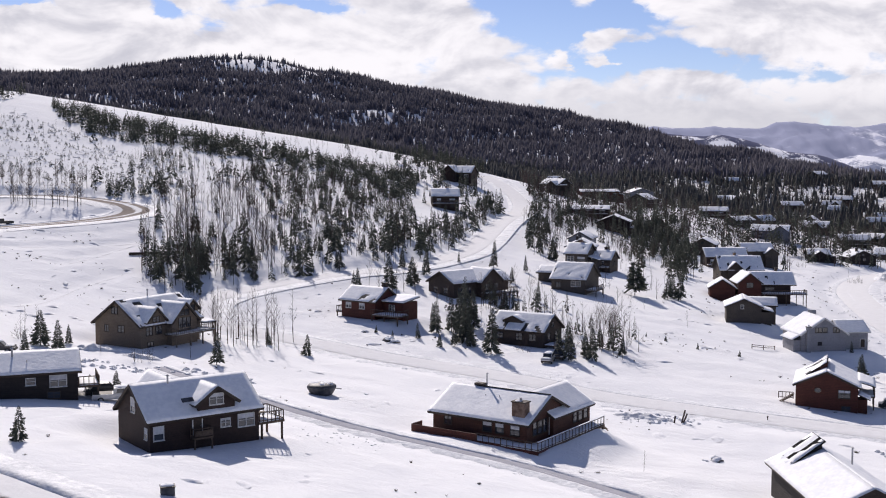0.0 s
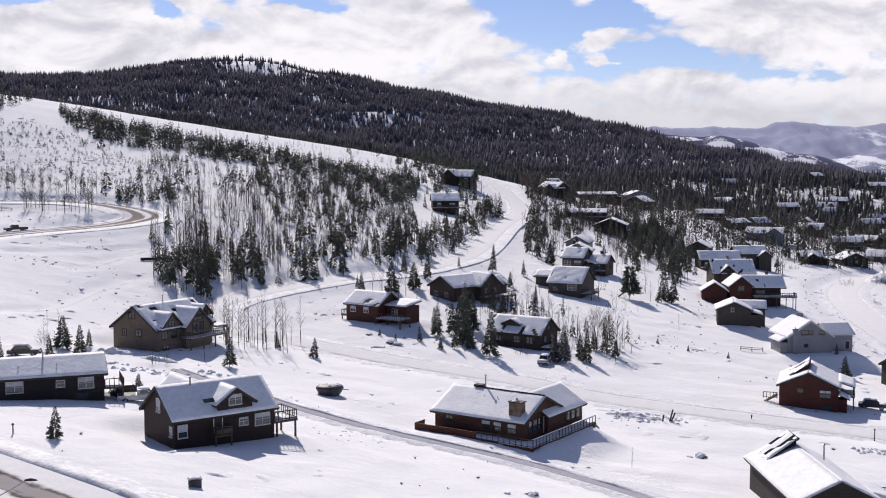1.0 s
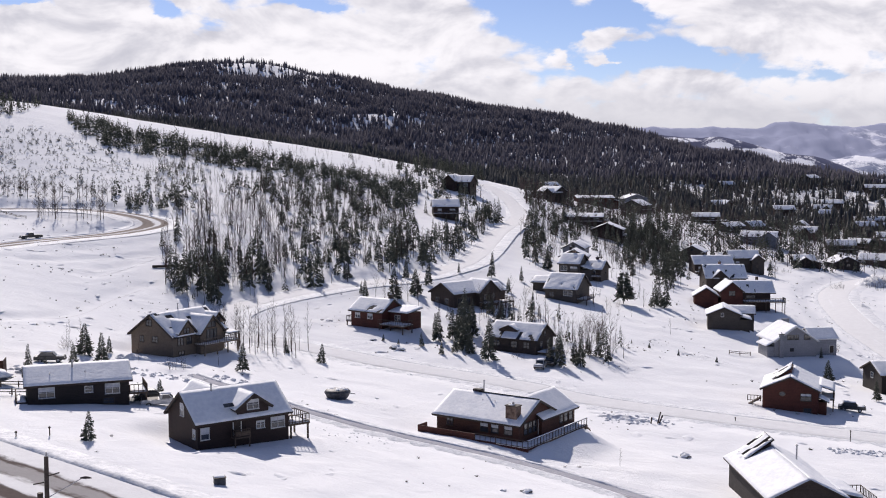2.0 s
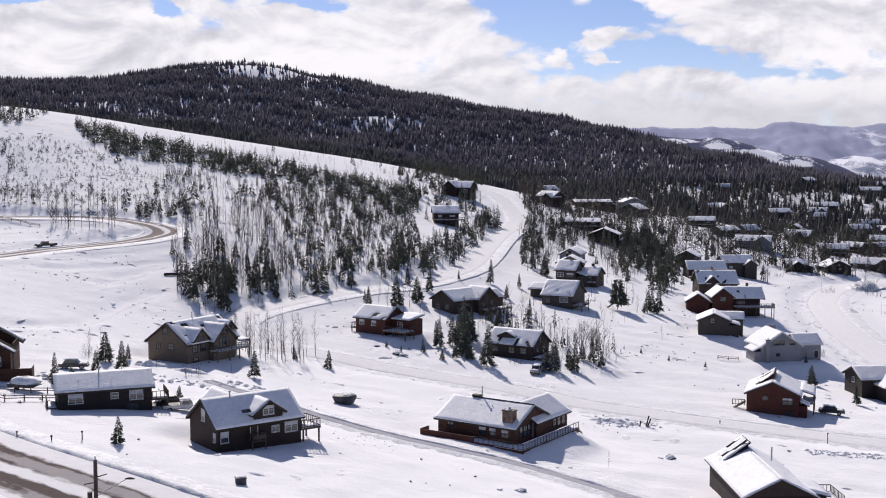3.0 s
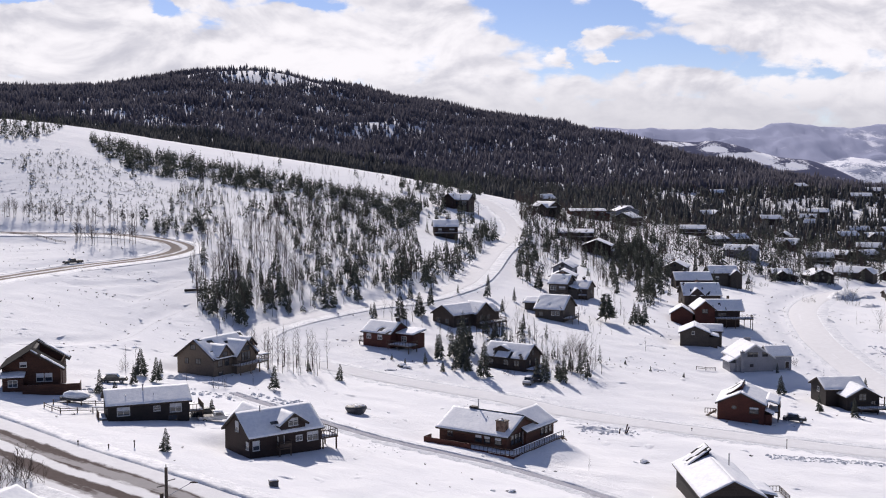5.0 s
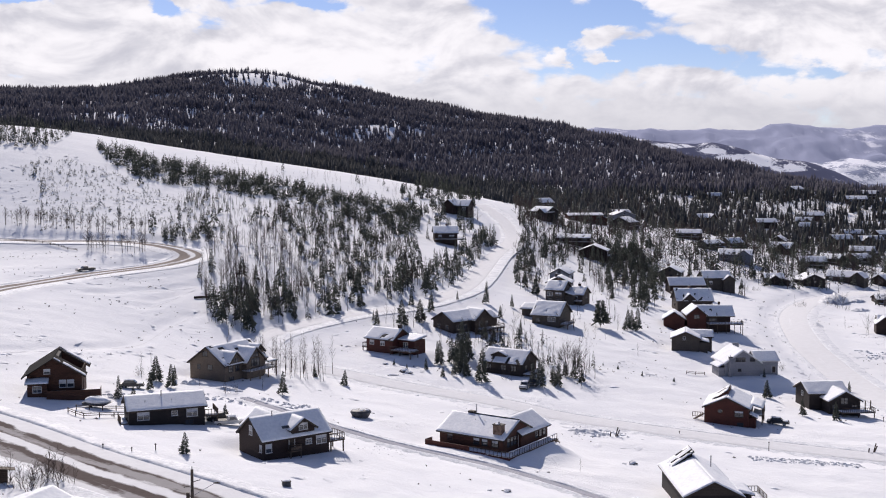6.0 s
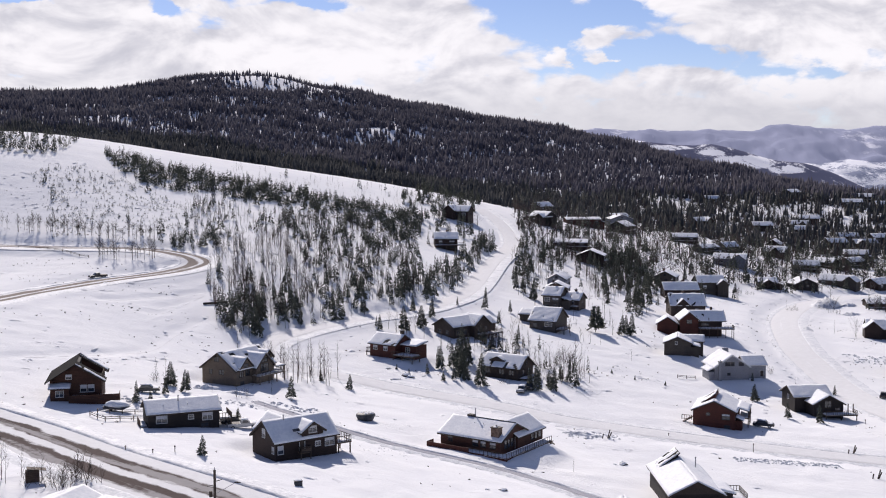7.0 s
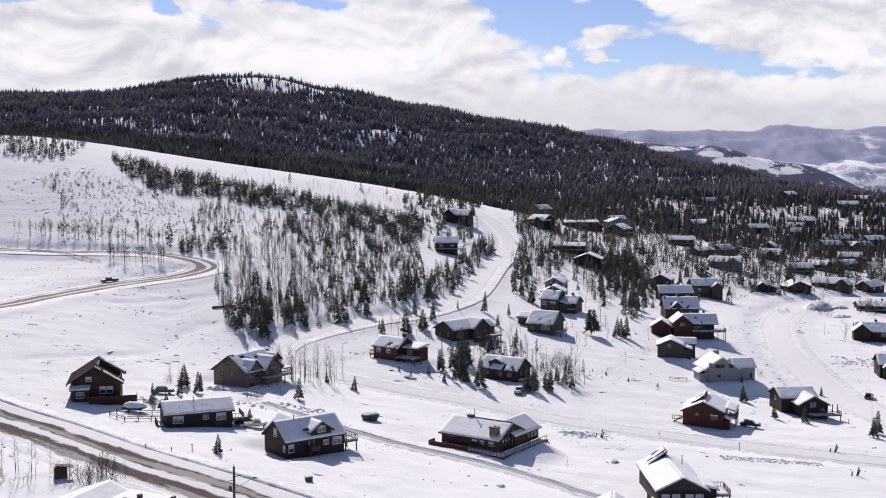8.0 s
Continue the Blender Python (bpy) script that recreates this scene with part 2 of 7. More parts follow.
METAL = surface("galvanised_metal", (0.22, 0.22, 0.23), (0.42, 0.42, 0.44), 6, 1.0, 0.4, 0.2, 20, 0.005, metal=0.8)
BARK = surface("pine_bark", (0.030, 0.022, 0.018), (0.075, 0.056, 0.046), 8, 1.0, 0.95, 0.9, 12, 0.03)
ASPEN_BARK = surface("bare_branch_bark", (0.040, 0.029, 0.025), (0.108, 0.080, 0.068), 3, 0.4, 1.0, 0.5, 12, 0.02, shine=0.05, island=0.5)
NEEDLES = surface("pine_needles", (0.0515, 0.0605, 0.0493), (0.1176, 0.1210, 0.0874), 1.5, 0.25, 0.7, 0.3, 10, 0.05, island=0.6)
# lighter and bluer than the near needles: distance haze put into the colour
HAZED_NEEDLES = surface("hazed_pine_needles", (0.0850, 0.0800, 0.0970), (0.1450, 0.1350, 0.1520), 0.03, 0.012, 1.0, 0.1, 2, 0.1, island=0.3, shine=0.02)
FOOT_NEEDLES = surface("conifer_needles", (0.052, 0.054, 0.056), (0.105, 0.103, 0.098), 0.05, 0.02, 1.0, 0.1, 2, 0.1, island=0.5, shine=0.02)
HAZE_BARK = surface("brown_twigs", (0.058, 0.044, 0.040), (0.115, 0.090, 0.082), 3, 0.05, 1.0, 0.2, 12, 0.02, island=0.5, shine=0.02)
BRUSH = surface("dry_brush", (0.050, 0.038, 0.028), (0.14, 0.11, 0.080), 3, 0.4, 0.95, 0.4, 10, 0.02, island=0.6)
POLE_WOOD = surface("creosoted_pole", (0.040, 0.030, 0.025), (0.085, 0.066, 0.055), 5, 0.8, 0.85, 0.6, 14, 0.01)
ROCK = surface("dark_rock", (0.070, 0.066, 0.064), (0.17, 0.16, 0.155), 2, 0.5, 0.9, 0.8, 4, 0.08)
RUBBER = surface("tyre_rubber", (0.014, 0.014, 0.014), (0.028, 0.028, 0.028), 8, 1, 0.85, 0.3, 20, 0.005)
CAR_DARK = surface("dark_car_paint", (0.014, 0.015, 0.018), (0.030, 0.031, 0.036), 4, 0.6, 0.25, 0.05, 10, 0.002, shine=0.6)
CAR_SILVER = surface("silver_car_paint", (0.34, 0.345, 0.36), (0.46, 0.465, 0.48), 4, 0.6, 0.28, 0.05, 10, 0.002, metal=0.5, shine=0.6)
TARP = surface("dark_tarpaulin", (0.035, 0.036, 0.042), (0.085, 0.087, 0.098), 2, 0.5, 0.6, 0.6, 4, 0.05)
GLASS = glass()
CURTAIN = surface("pale_blind", (0.40, 0.40, 0.42), (0.58, 0.58, 0.60), 3, 0.8, 0.8, 0.2, 10, 0.005)


# ---- ground ----
ACROSS = np.linspace(-0.36, 0.36, 9)
ALONG = np.log(np.array([60, 110, 170, 240, 330, 450, 600, 850, 1200, 1700, 2300.0]) + 300)
RELIEF = np.array([
    (2.2, 3.1, 3.7, 3.8, 1.8, -3.3, -8.9, -14.2, -19.3),
    (8.3, 5.7, 4.4, 6.1, -1.2, -6.5, -10.1, -13.2, -16.4),
    (15.6, 11.1, 4.3, 0.2, -6.7, -8.1, -9.8, -12, -14.6),
    (18.2, 16.3, 12.4, -2.2, -0.9, -5, -17.1, -16.8, -15.8),
    (20.7, 9, 19.2, 18.2, 7, -1.9, -11.5, -15.5, -19.8),
    (60.4, 49.7, 42.7, 23.3, 15.4, -3.3, -16.4, -20.9, -26),
    (71.9, 78.1, 60.7, 49.7, 35.9, 6.4, -1.4, -17.7, -28.5),
    (33.8, 48.3, 41.4, 30.1, 17.4, 3.6, -7.5, -24.5, -13.1),
    (110.1, 97.1, 69.9, 45.2, 20.7, 8.1, 20.3, 35.3, 21.9),
    (157.7, 159.7, 204.3, 186.7, 152.4, 138.4, 77, -4.6, -135.5),
    (9.6, 52.3, 154.6, 120.1, 40.7, -11, -142.8, -278.5, -409.8),
])


def spline(t):
    return np.stack([(1 - t) ** 3, 3 * t**3 - 6 * t**2 + 4, -3 * t**3 + 3 * t**2 + 3 * t + 1, t**3], -1) / 6


def land(x, y):
    """The smooth lie of the land."""
    x, y = np.atleast_1d(np.asarray(x, float)), np.atleast_1d(np.asarray(y, float))
    deep = np.log(np.maximum(y, -250) + 300)
    s = np.interp(x / (np.maximum(y, -250) + 300), ACROSS, np.arange(9))
    r = np.interp(deep, ALONG, np.arange(11))
    i, j = np.clip(s.astype(int), 0, 7), np.clip(r.astype(int), 0, 9)
    a, b = spline(s - i), spline(r - j)
    z = np.zeros(len(x))
    for p in range(4):
        for q in range(4):
            z += a[:, p] * b[:, q] * RELIEF[np.clip(j + q - 1, 0, 10), np.clip(i + p - 1, 0, 8)]
    return z


def waves(x, y, seed, size):
    """Cheap smooth noise, about -1 to 1."""
    rnd = np.random.RandomState(seed)
    z = np.zeros(np.shape(x))
    for k in range(7):
        angle, phase, f = rnd.uniform(0, 6.28), rnd.uniform(0, 6.28), rnd.uniform(0.6, 1.7) / size * 6.28
        z = z + np.sin((x * np.cos(angle) + y * np.sin(angle)) * f + phase)
    return z / 3.2


def smooth_line(points, gap=2.5):
    """A smooth line through plan points, about one sample every gap metres."""
    p = np.array(points, float)
    p = np.vstack([2 * p[0] - p[1], p, 2 * p[-1] - p[-2]])
    out = []
    for k in range(1, len(p) - 2):
        n = max(2, int(np.hypot(*(p[k + 1] - p[k])) / gap))
        t = np.linspace(0, 1, n, endpoint=False)[:, None]
        out.append(0.5 * (2 * p[k] + (p[k + 1] - p[k - 1]) * t + (2 * p[k - 1] - 5 * p[k] + 4 * p[k + 1] - p[k + 2]) * t**2
                          + (3 * p[k] - p[k - 1] - 3 * p[k + 1] + p[k + 2]) * t**3))
    return np.vstack(out + [p[-2:-1]])


# name, half width, bank height, plan line
ROADS = {
    "main": (6.6, 0.28, [(-180.7, 195.3), (-120.7, 154.3), (-86.2, 128.3), (-71.7, 116.8), (-54.2, 99.8), (-39.2, 87.3), (-20.7, 73.3), (4.3, 55.3), (39.3, 29.3)]),
    "village": (3.3, 0.08, [(170, 140), (120, 149), (93, 155), (63, 162), (27, 173.3), (12, 183), (-9.8, 192.3), (-21.5, 199), (-33, 204), (-43, 210),
                           (-48, 225), (-41, 244), (-26, 264), (-12.4, 277), (-1.6, 294), (8.6, 324), (19.9, 400), (32, 472), (29.9, 528), (21, 575)]),
    "track": (0.8, 0.18, [(-40, 160), (-28, 148), (-17.1, 138.3), (-8, 132.3), (0.8, 128.3), (11.2, 122.3), (26.1, 108.3), (45, 90)]),
    "valley": (5.0, 0.07, [(330, 560), (231, 512), (195.7, 482), (162.4, 440), (137, 384), (120.5, 320), (115.4, 281), (113, 240), (116, 200), (128, 148)]),
    "trail": (0.22, 0.0, [(-96, 176), (-84, 186), (-72, 200), (-70, 222), (-67, 240)]),
    "trail_upper": (0.2, 0.0, [(-78.8, 241.6), (-76.4, 252), (-74.4, 262.6), (-72.4, 271), (-70.7, 277.6)]),
    "trail_cross": (0.18, 0.0, [(-96, 249), (-91.9, 251.6), (-86.4, 257.6), (-78.1, 265.6), (-71.2, 275.6)]),
    "bend": (5.0, 0.2, [(-260, 352), (-164, 335), (-130, 328), (-99, 324), (-84, 313), (-88, 297), (-105, 275), (-117, 252), (-126, 226), (-150, 190)]),
}
LINES = {key: smooth_line(r[2]) for key, r in ROADS.items()}
LEVELS = {key: land(line[:, 0], line[:, 1]) for key, line in LINES.items()}


# dug house plots: x, y, turn, half length, half depth, slope width, level
PLOTS = [(7.4, 139.4, -34.4, 8.4, 6.4, 7.0, -3.05), (-25.6, 115.1, 36.4, 5.2, 3.2, 7.0, 1.7), (79.0, 237.0, 6, 8.0, 4.5, 7.0, -9.35),
         (69.7, 266.0, 78.4, 4.5, 4.0, 6.0, -7.65), (15.7, 215.0, -31.9, 5.2, 3.6, 5.0, -4.6), (-13.6, 224.6, -36, 6.6, 4.6, 6.0, -0.9), (-47.2, 183.3, 58, 6.4, 5.2, 6.0, 0.75), (85.0, 305.0, -2, 8.0, 5.0, 7.0, -8.3)]


def ground(x, y):
    """Height of the finished ground: the land, small swells, dug house plots, and level beds for the roads."""
    x, y = np.atleast_1d(np.asarray(x, float)), np.atleast_1d(np.asarray(y, float))
    z = land(x, y)
    calm = np.clip((y + 200) / 300, 0, 1)
    swell = calm * (0.12 * waves(x, y, 3, 24) + 0.06 * waves(x, y, 5, 8)) + np.clip((y - 700) / 600, 0, 1) * (4.0 * waves(x, y, 8, 160))
    for px, py, turn, hl, hd, slope, level in PLOTS:
        c, q = math.cos(radians(turn)), math.sin(radians(turn))
        a, b = (x - px) * c + (y - py) * q, (y - py) * c - (x - px) * q
        off = np.hypot(np.maximum(np.abs(a) - hl, 0), np.maximum(np.abs(b) - hd, 0))
        w = 1 - np.clip(off / slope, 0, 1)
        w = w * w * (3 - 2 * w)
        z = z * (1 - w) + level * w
    z = z + 11.0 * np.exp(-(((x + 250) / 115) ** 2) - ((y - 1650) / 85) ** 2)
    bed, share = np.zeros(len(x)), np.zeros(len(x))
    for key, (half, bank, _) in ROADS.items():
        line, level = LINES[key], LEVELS[key]
        near = np.full(len(x), 1e9)
        own = np.zeros(len(x))
        lo, hi = line.min(0) - 15, line.max(0) + 15
        pick = np.where((x > lo[0]) & (x < hi[0]) & (y > lo[1]) & (y < hi[1]))[0]
        for c in np.array_split(pick, max(1, len(pick) // 20000)):
            if not len(c):
                continue
            d2 = (x[c, None] - line[None, :, 0]) ** 2 + (y[c, None] - line[None, :, 1]) ** 2
            k = d2.argmin(1)
            near[c], own[c] = np.sqrt(d2[np.arange(len(c)), k]), level[k]
        w = 1 - np.clip((near - half - 1.2) / (3.5 + half), 0, 1)
        w = w * w * (3 - 2 * w)
        take = w > share
        bed[take], share[take] = own[take] - 0.25, w[take]
    return (z + swell) * (1 - share) + bed * share


def ground_at(x, y):
    return float(ground(x, y)[0])


def mesh_from(name, verts, faces, material, smooth=False):
    me = bpy.data.meshes.new(name)
    me.from_pydata([tuple(v) for v in verts], [], faces)
    if material:
        me.materials.append(material)
    if smooth:
        me.polygons.foreach_set("use_smooth", np.ones(len(me.polygons), bool))
    me.update()
    return me


def grid_mesh(name, x, y, z, material, smooth=True):
    """A sheet from three arrays of rows and columns."""
    rows, cols = x.shape
    me = bpy.data.meshes.new(name)
    me.vertices.add(rows * cols)
    me.vertices.foreach_set("co", np.stack([x, y, z], -1).astype(np.float32).ravel())
    k = (np.arange(rows - 1)[:, None] * cols + np.arange(cols - 1)[None, :]).ravel()
    quads = np.stack([k, k + 1, k + cols + 1, k + cols], -1)
    me.loops.add(quads.size)
    me.loops.foreach_set("vertex_index", quads.ravel().astype(np.int32))
    me.polygons.add(len(quads))
    me.polygons.foreach_set("loop_start", np.arange(0, quads.size, 4, dtype=np.int32))
    me.polygons.foreach_set("use_smooth", np.full(len(quads), smooth))
    me.materials.append(material)
    me.update(calc_edges=True)
    me.validate()
    return me


def tri_mesh(name, verts, tris, material):
    me = bpy.data.meshes.new(name)
    me.vertices.add(len(verts))
    me.vertices.foreach_set("co", np.asarray(verts, np.float32).ravel())
    me.loops.add(tris.size)
    me.loops.foreach_set("vertex_index", np.asarray(tris, np.int32).ravel())
    me.polygons.add(len(tris))
    me.polygons.foreach_set("loop_start", np.arange(0, tris.size, 3, dtype=np.int32))
    me.materials.append(material)
    me.update(calc_edges=True)
    return me


def build_ground():
    fan = np.concatenate([np.linspace(-1.6, -0.42, 26), np.linspace(-0.41, 0.41, 235), np.linspace(0.42, 1.6, 26)])
    deep = np.concatenate([np.linspace(np.log(25.0), np.log(350.0), 26), np.linspace(np.log(351.5), np.log(1010.0), 330)[0:],
                           np.linspace(np.log(1016.0), np.log(2700.0), 110), np.log([3000.0, 3600, 4300, 5100])])
    y = np.exp(deep)[:, None] - 300 + 0 * fan[None, :]
    x = fan[None, :] * (y + 300)
    z = ground(x.ravel(), y.ravel()).reshape(x.shape)
    return tagged(new("ground", grid_mesh("ground", x, y, z, SNOW_FIELD)), "snow-covered hillside of open fields and wooded slopes", "ground", kind="structure")


build_ground()


def ribbon(name, key, material, offsets, heights, label, category, start=0, stop=None, bumpy=0.0):
    """A strip along a road line: its cross section is given by offsets (m, to the right) and heights over the bed."""
    line, level = LINES[key][start:stop], LEVELS[key][start:stop]
    way = np.gradient(line, axis=0)
    way /= np.hypot(way[:, 0], way[:, 1])[:, None]
    right = np.stack([way[:, 1], -way[:, 0]], -1)
    off, up = np.array(offsets), np.array(heights)
    x = line[:, None, 0] + right[:, None, 0] * off[None, :]
    y = line[:, None, 1] + right[:, None, 1] * off[None, :]
    z = level[:, None] - 0.25 + up[None, :]
    if bumpy:
        crest = np.maximum(up, 0)[None, :]
        z = z + crest * bumpy * (0.5 * waves(x, y, 21, 3.1) + 0.4 * waves(x, y, 22, 7.0))
        x = x + 0.12 * waves(x, y, 23, 5.0)
    me = grid_mesh(name, x, y, z, material)
    uv = me.uv_layers.new(name="lane")
    run = np.concatenate([[0], np.cumsum(np.hypot(*np.diff(line, axis=0).T))])
    u = (off - off[0]) / (off[-1] - off[0])
    flat = np.stack(np.broadcast_arrays(u[None, :], run[:, None]), -1).reshape(-1, 2)
    index = np.empty(len(me.loops), np.int32)
    me.loops.foreach_get("vertex_index", index)
    uv.data.foreach_set("uv", flat[index].astype(np.float32).ravel())
    return tagged(new(name, me), label, category, kind="structure")


def build_road(key, material, label, banks=True):
    half, bank, _ = ROADS[key]
    crown = 0.15 if half > 0.5 else 0.05
    ribbon("road", key, material, np.linspace(-half, half, 9), [crown * 0.5] + [crown] * 7 + [crown * 0.5], label, "road")
    if banks:
        # cut steeply by the plough on the side of the road, flat towards the field
        reach = 1.0 if half > 2 else 0.55
        for side in (-1, 1):
            o = [half - 0.02, half + 0.22 * reach, half + 0.55 * reach, half + 1.0 * reach, half + 1.7 * reach, half + 2.7 * reach, half + 4.0 * reach]
            h = [-0.05, bank * 0.9, bank * 1.15, bank * 1.05, bank * 0.75, bank * 0.4, -0.15]
            ribbon("snow_bank", key, BANK, [side * v for v in o][::side], h[::side], "lumpy bank of ploughed snow along the road", "snow bank", bumpy=0.7)


build_road("main", ASPHALT, "two-lane asphalt road with streaks of packed snow")
build_road("village", SNOW_ROAD, "ploughed side road covered in packed snow")
build_road("track", TRENCH_SHADE, "narrow track through the snow, its trench shade coloured grey")
build_road("trail", FAINT_TRACK, "faint trampled trail across the snowfield", False)
build_road("trail_upper", FAINT_TRACK, "faint line of footprints up the snowfield", False)
build_road("trail_cross", FAINT_TRACK, "faint line of footprints across the snowfield", False)
build_road("valley", SNOW_ROAD, "wide ploughed valley road covered in packed snow")
build_road("bend", DIRT_ROAD, "curving sanded road with brown wheel tracks")


# ---- builders ----
class Shape:
    """Gathers plain solids into one mesh."""

    def __init__(self, m=None):
        self.v, self.f, self.m = [], [], m or Matrix()

    def add(self, verts, faces, m=None):
        k = len(self.v)
        t = self.m @ m if m else self.m
        self.v += [t @ Vector(v) for v in verts]
        self.f += [[i + k for i in f] for f in faces]
        return self

    def box(self, x0, x1, y0, y1, z0, z1, m=None):
        v = [(x, y, z) for x in (x0, x1) for y in (y0, y1) for z in (z0, z1)]
        return self.add(v, [(0, 1, 3, 2), (4, 6, 7, 5), (0, 4, 5, 1), (2, 3, 7, 6), (0, 2, 6, 4), (1, 5, 7, 3)], m)

    def prism(self, outline, y0, y1, m=None):
        """An outline in x and z, drawn counter-clockwise, from y0 to y1."""
        n = len(outline)
        v = [(x, y0, z) for x, z in outline] + [(x, y1, z) for x, z in outline]
        f = [list(range(n)), list(range(2 * n - 1, n - 1, -1))]
        f += [(i + n, (i + 1) % n + n, (i + 1) % n, i) for i in range(n)]
        return self.add(v, f, m)

    def bar(self, a, b, r0, r1=None, sides=6):
        a, b = Vector(a), Vector(b)
        r1 = r0 if r1 is None else r1
        q = (b - a).to_track_quat("Z", "Y").to_matrix()
        v = [p + q @ Vector((math.cos(i * 2 * math.pi / sides) * r, math.sin(i * 2 * math.pi / sides) * r, 0)) for p, r in ((a, r0), (b, r1)) for i in range(sides)]
        f = [(i, (i + 1) % sides, (i + 1) % sides + sides, i + sides) for i in range(sides)]
        return self.add(v, f + [list(range(sides - 1, -1, -1)), list(range(sides, 2 * sides))])

    def lump(self, c, sx, sy, sz, rings=6, sides=10, seed=0, rough=0.15):
        """A rounded uneven lump that rests on its base."""
        rnd = random.Random(seed)
        v, f = [], []
        for i in range(rings + 1):
            a = math.pi / 2 * i / rings
            for j in range(sides):
                b = 2 * math.pi * j / sides
                k = 1 + rnd.uniform(-rough, rough)
                v.append((c[0] + sx * math.cos(a) * math.cos(b) * k, c[1] + sy * math.cos(a) * math.sin(b) * k, c[2] + sz * math.sin(a) * k))
        for i in range(rings):
            for j in range(sides):
                f.append((i * sides + j, i * sides + (j + 1) % sides, (i + 1) * sides + (j + 1) % sides, (i + 1) * sides + j))
        f.append(list(range(sides - 1, -1, -1)))
        return self.add(v, f)


def part(name, shape, material, parent, label="", smooth=False):
    ob = new(name, mesh_from(name, shape.v, shape.f, material, smooth))
    if parent:
        ob.parent = parent
    if label:
        ob["label"] = label
    return ob


def thing(name, x, y, z, yaw, label, category, group=""):
    ob = new(name)
    ob.empty_display_size = 0.3
    ob.matrix_world = pose(x, y, z, 0, 0, yaw)
    return tagged(ob, label, category, group)


def snow_slab(m, x0, x1, y0, y1, depth, seed, bare=0.0, slide=0.0):
    """Snow lying on a roof plane: local x along the ridge, y from eave (y0) up to the ridge (y1), z off the plane; bare: share swept off."""
    nx, ny = max(8, int((x1 - x0) / 0.45)), max(6, int((y1 - y0) / 0.45))
    xs, ys = np.meshgrid(np.linspace(x0, x1, nx), np.linspace(y0, y1, ny))
    edge = np.minimum(np.minimum(xs - x0, x1 - xs), ys - y0)
    round_off = 1 - np.clip(1 - edge / 0.22, 0, 1) ** 2
    top = depth * (0.5 + 0.5 * round_off) * (1 + 0.16 * waves(xs, ys, seed, 3.0) + 0.10 * waves(xs, ys, seed + 1, 1.2))
    if bare:
        strip = waves(xs * 1.0, ys * 0.45, seed + 2, 2.6) * 0.5 + 0.5 + slide * (ys - y0) / (y1 - y0)
        top = np.where(strip < bare, -0.03, top)
    s = Shape(m)
    v = [(xs[j, i], ys[j, i], top[j, i]) for j in range(ny) for i in range(nx)]
    f = [(j * nx + i, j * nx + i + 1, (j + 1) * nx + i + 1, (j + 1) * nx + i) for j in range(ny - 1) for i in range(nx - 1)]
    k = len(v)
    rim = [i for i in range(nx)] + [j * nx + nx - 1 for j in range(1, ny)] + [(ny - 1) * nx + i for i in range(nx - 2, -1, -1)] + [j * nx for j in range(ny - 2, 0, -1)]
    v += [(v[i][0], v[i][1], -0.02) for i in rim]
    n = len(rim)
    f += [(k + i, k + (i + 1) % n, rim[(i + 1) % n], rim[i]) for i in range(n)]
    return s.add(v, f)


def roof_planes(hw, rise, over):
    """Frames of the two planes of a gable roof over a block of half width hw, ridge along x at z = rise: x along, y up the slope from the eave."""
    slope = math.atan2(rise, hw)
    length = hw / math.cos(slope) + over
    front = Matrix.Translation((0, -hw - over * math.cos(slope), -over * math.sin(slope))) @ Matrix.Rotation(slope, 4, "X")
    return [front, Matrix.Rotation(math.pi, 4, "Z") @ front], length


def block(house, m, length, width, eave, rise, wall, depth=0.28, bare=0.0, over=0.45, base=-3.0, seed=1, rake=None, roof=SHINGLE, snow_backs=(0.0, 0.0), trim=TRIM):
    """One gabled volume: walls with gable ends, two roof slabs with boards under the edges, and the snow on them. Ridge along local x."""
    hl, hw = length / 2, width / 2
    rake = over if rake is None else rake
    depth *= 0.6
    walls = Shape(m @ Matrix.Rotation(math.pi / 2, 4, "Z"))
    walls.prism([(-hw, base), (hw, base), (hw, eave), (0, eave + rise), (-hw, eave)], -hl, hl)
    part("wall", walls, wall, house)
    planes, run = roof_planes(hw, rise, over)
    for k, plane in enumerate(planes):
        at = m @ Matrix.Translation((0, 0, eave + 0.03)) @ plane
        slab = Shape(at).box(-hl - rake, hl + rake, 0, run + 0.05, 0.0, 0.14)
        top = part("roof", slab, roof, house)
        boards = Shape(at)
        boards.box(-hl - rake - 0.03, hl + rake + 0.03, -0.05, 0.0, -0.14, 0.15)
        for sx in (-1, 1):
            a, b = sorted((sx * (hl + rake), sx * (hl + rake + 0.04)))
            boards.box(a, b, 0.002, run + 0.03, -0.14, 0.15)
        part("fascia", boards, trim, top)
        share = bare if isinstance(bare, (int, float)) else bare[k]
        if depth > 0 and share < 1:
            cover = snow_slab(at @ Matrix.Translation((0, 0, 0.14)), -hl - rake, hl + rake, 0, run + 0.06, depth, seed * 7 + k * 3, share, 0.3)
            part("snow", cover, SNOW, top, smooth=True)


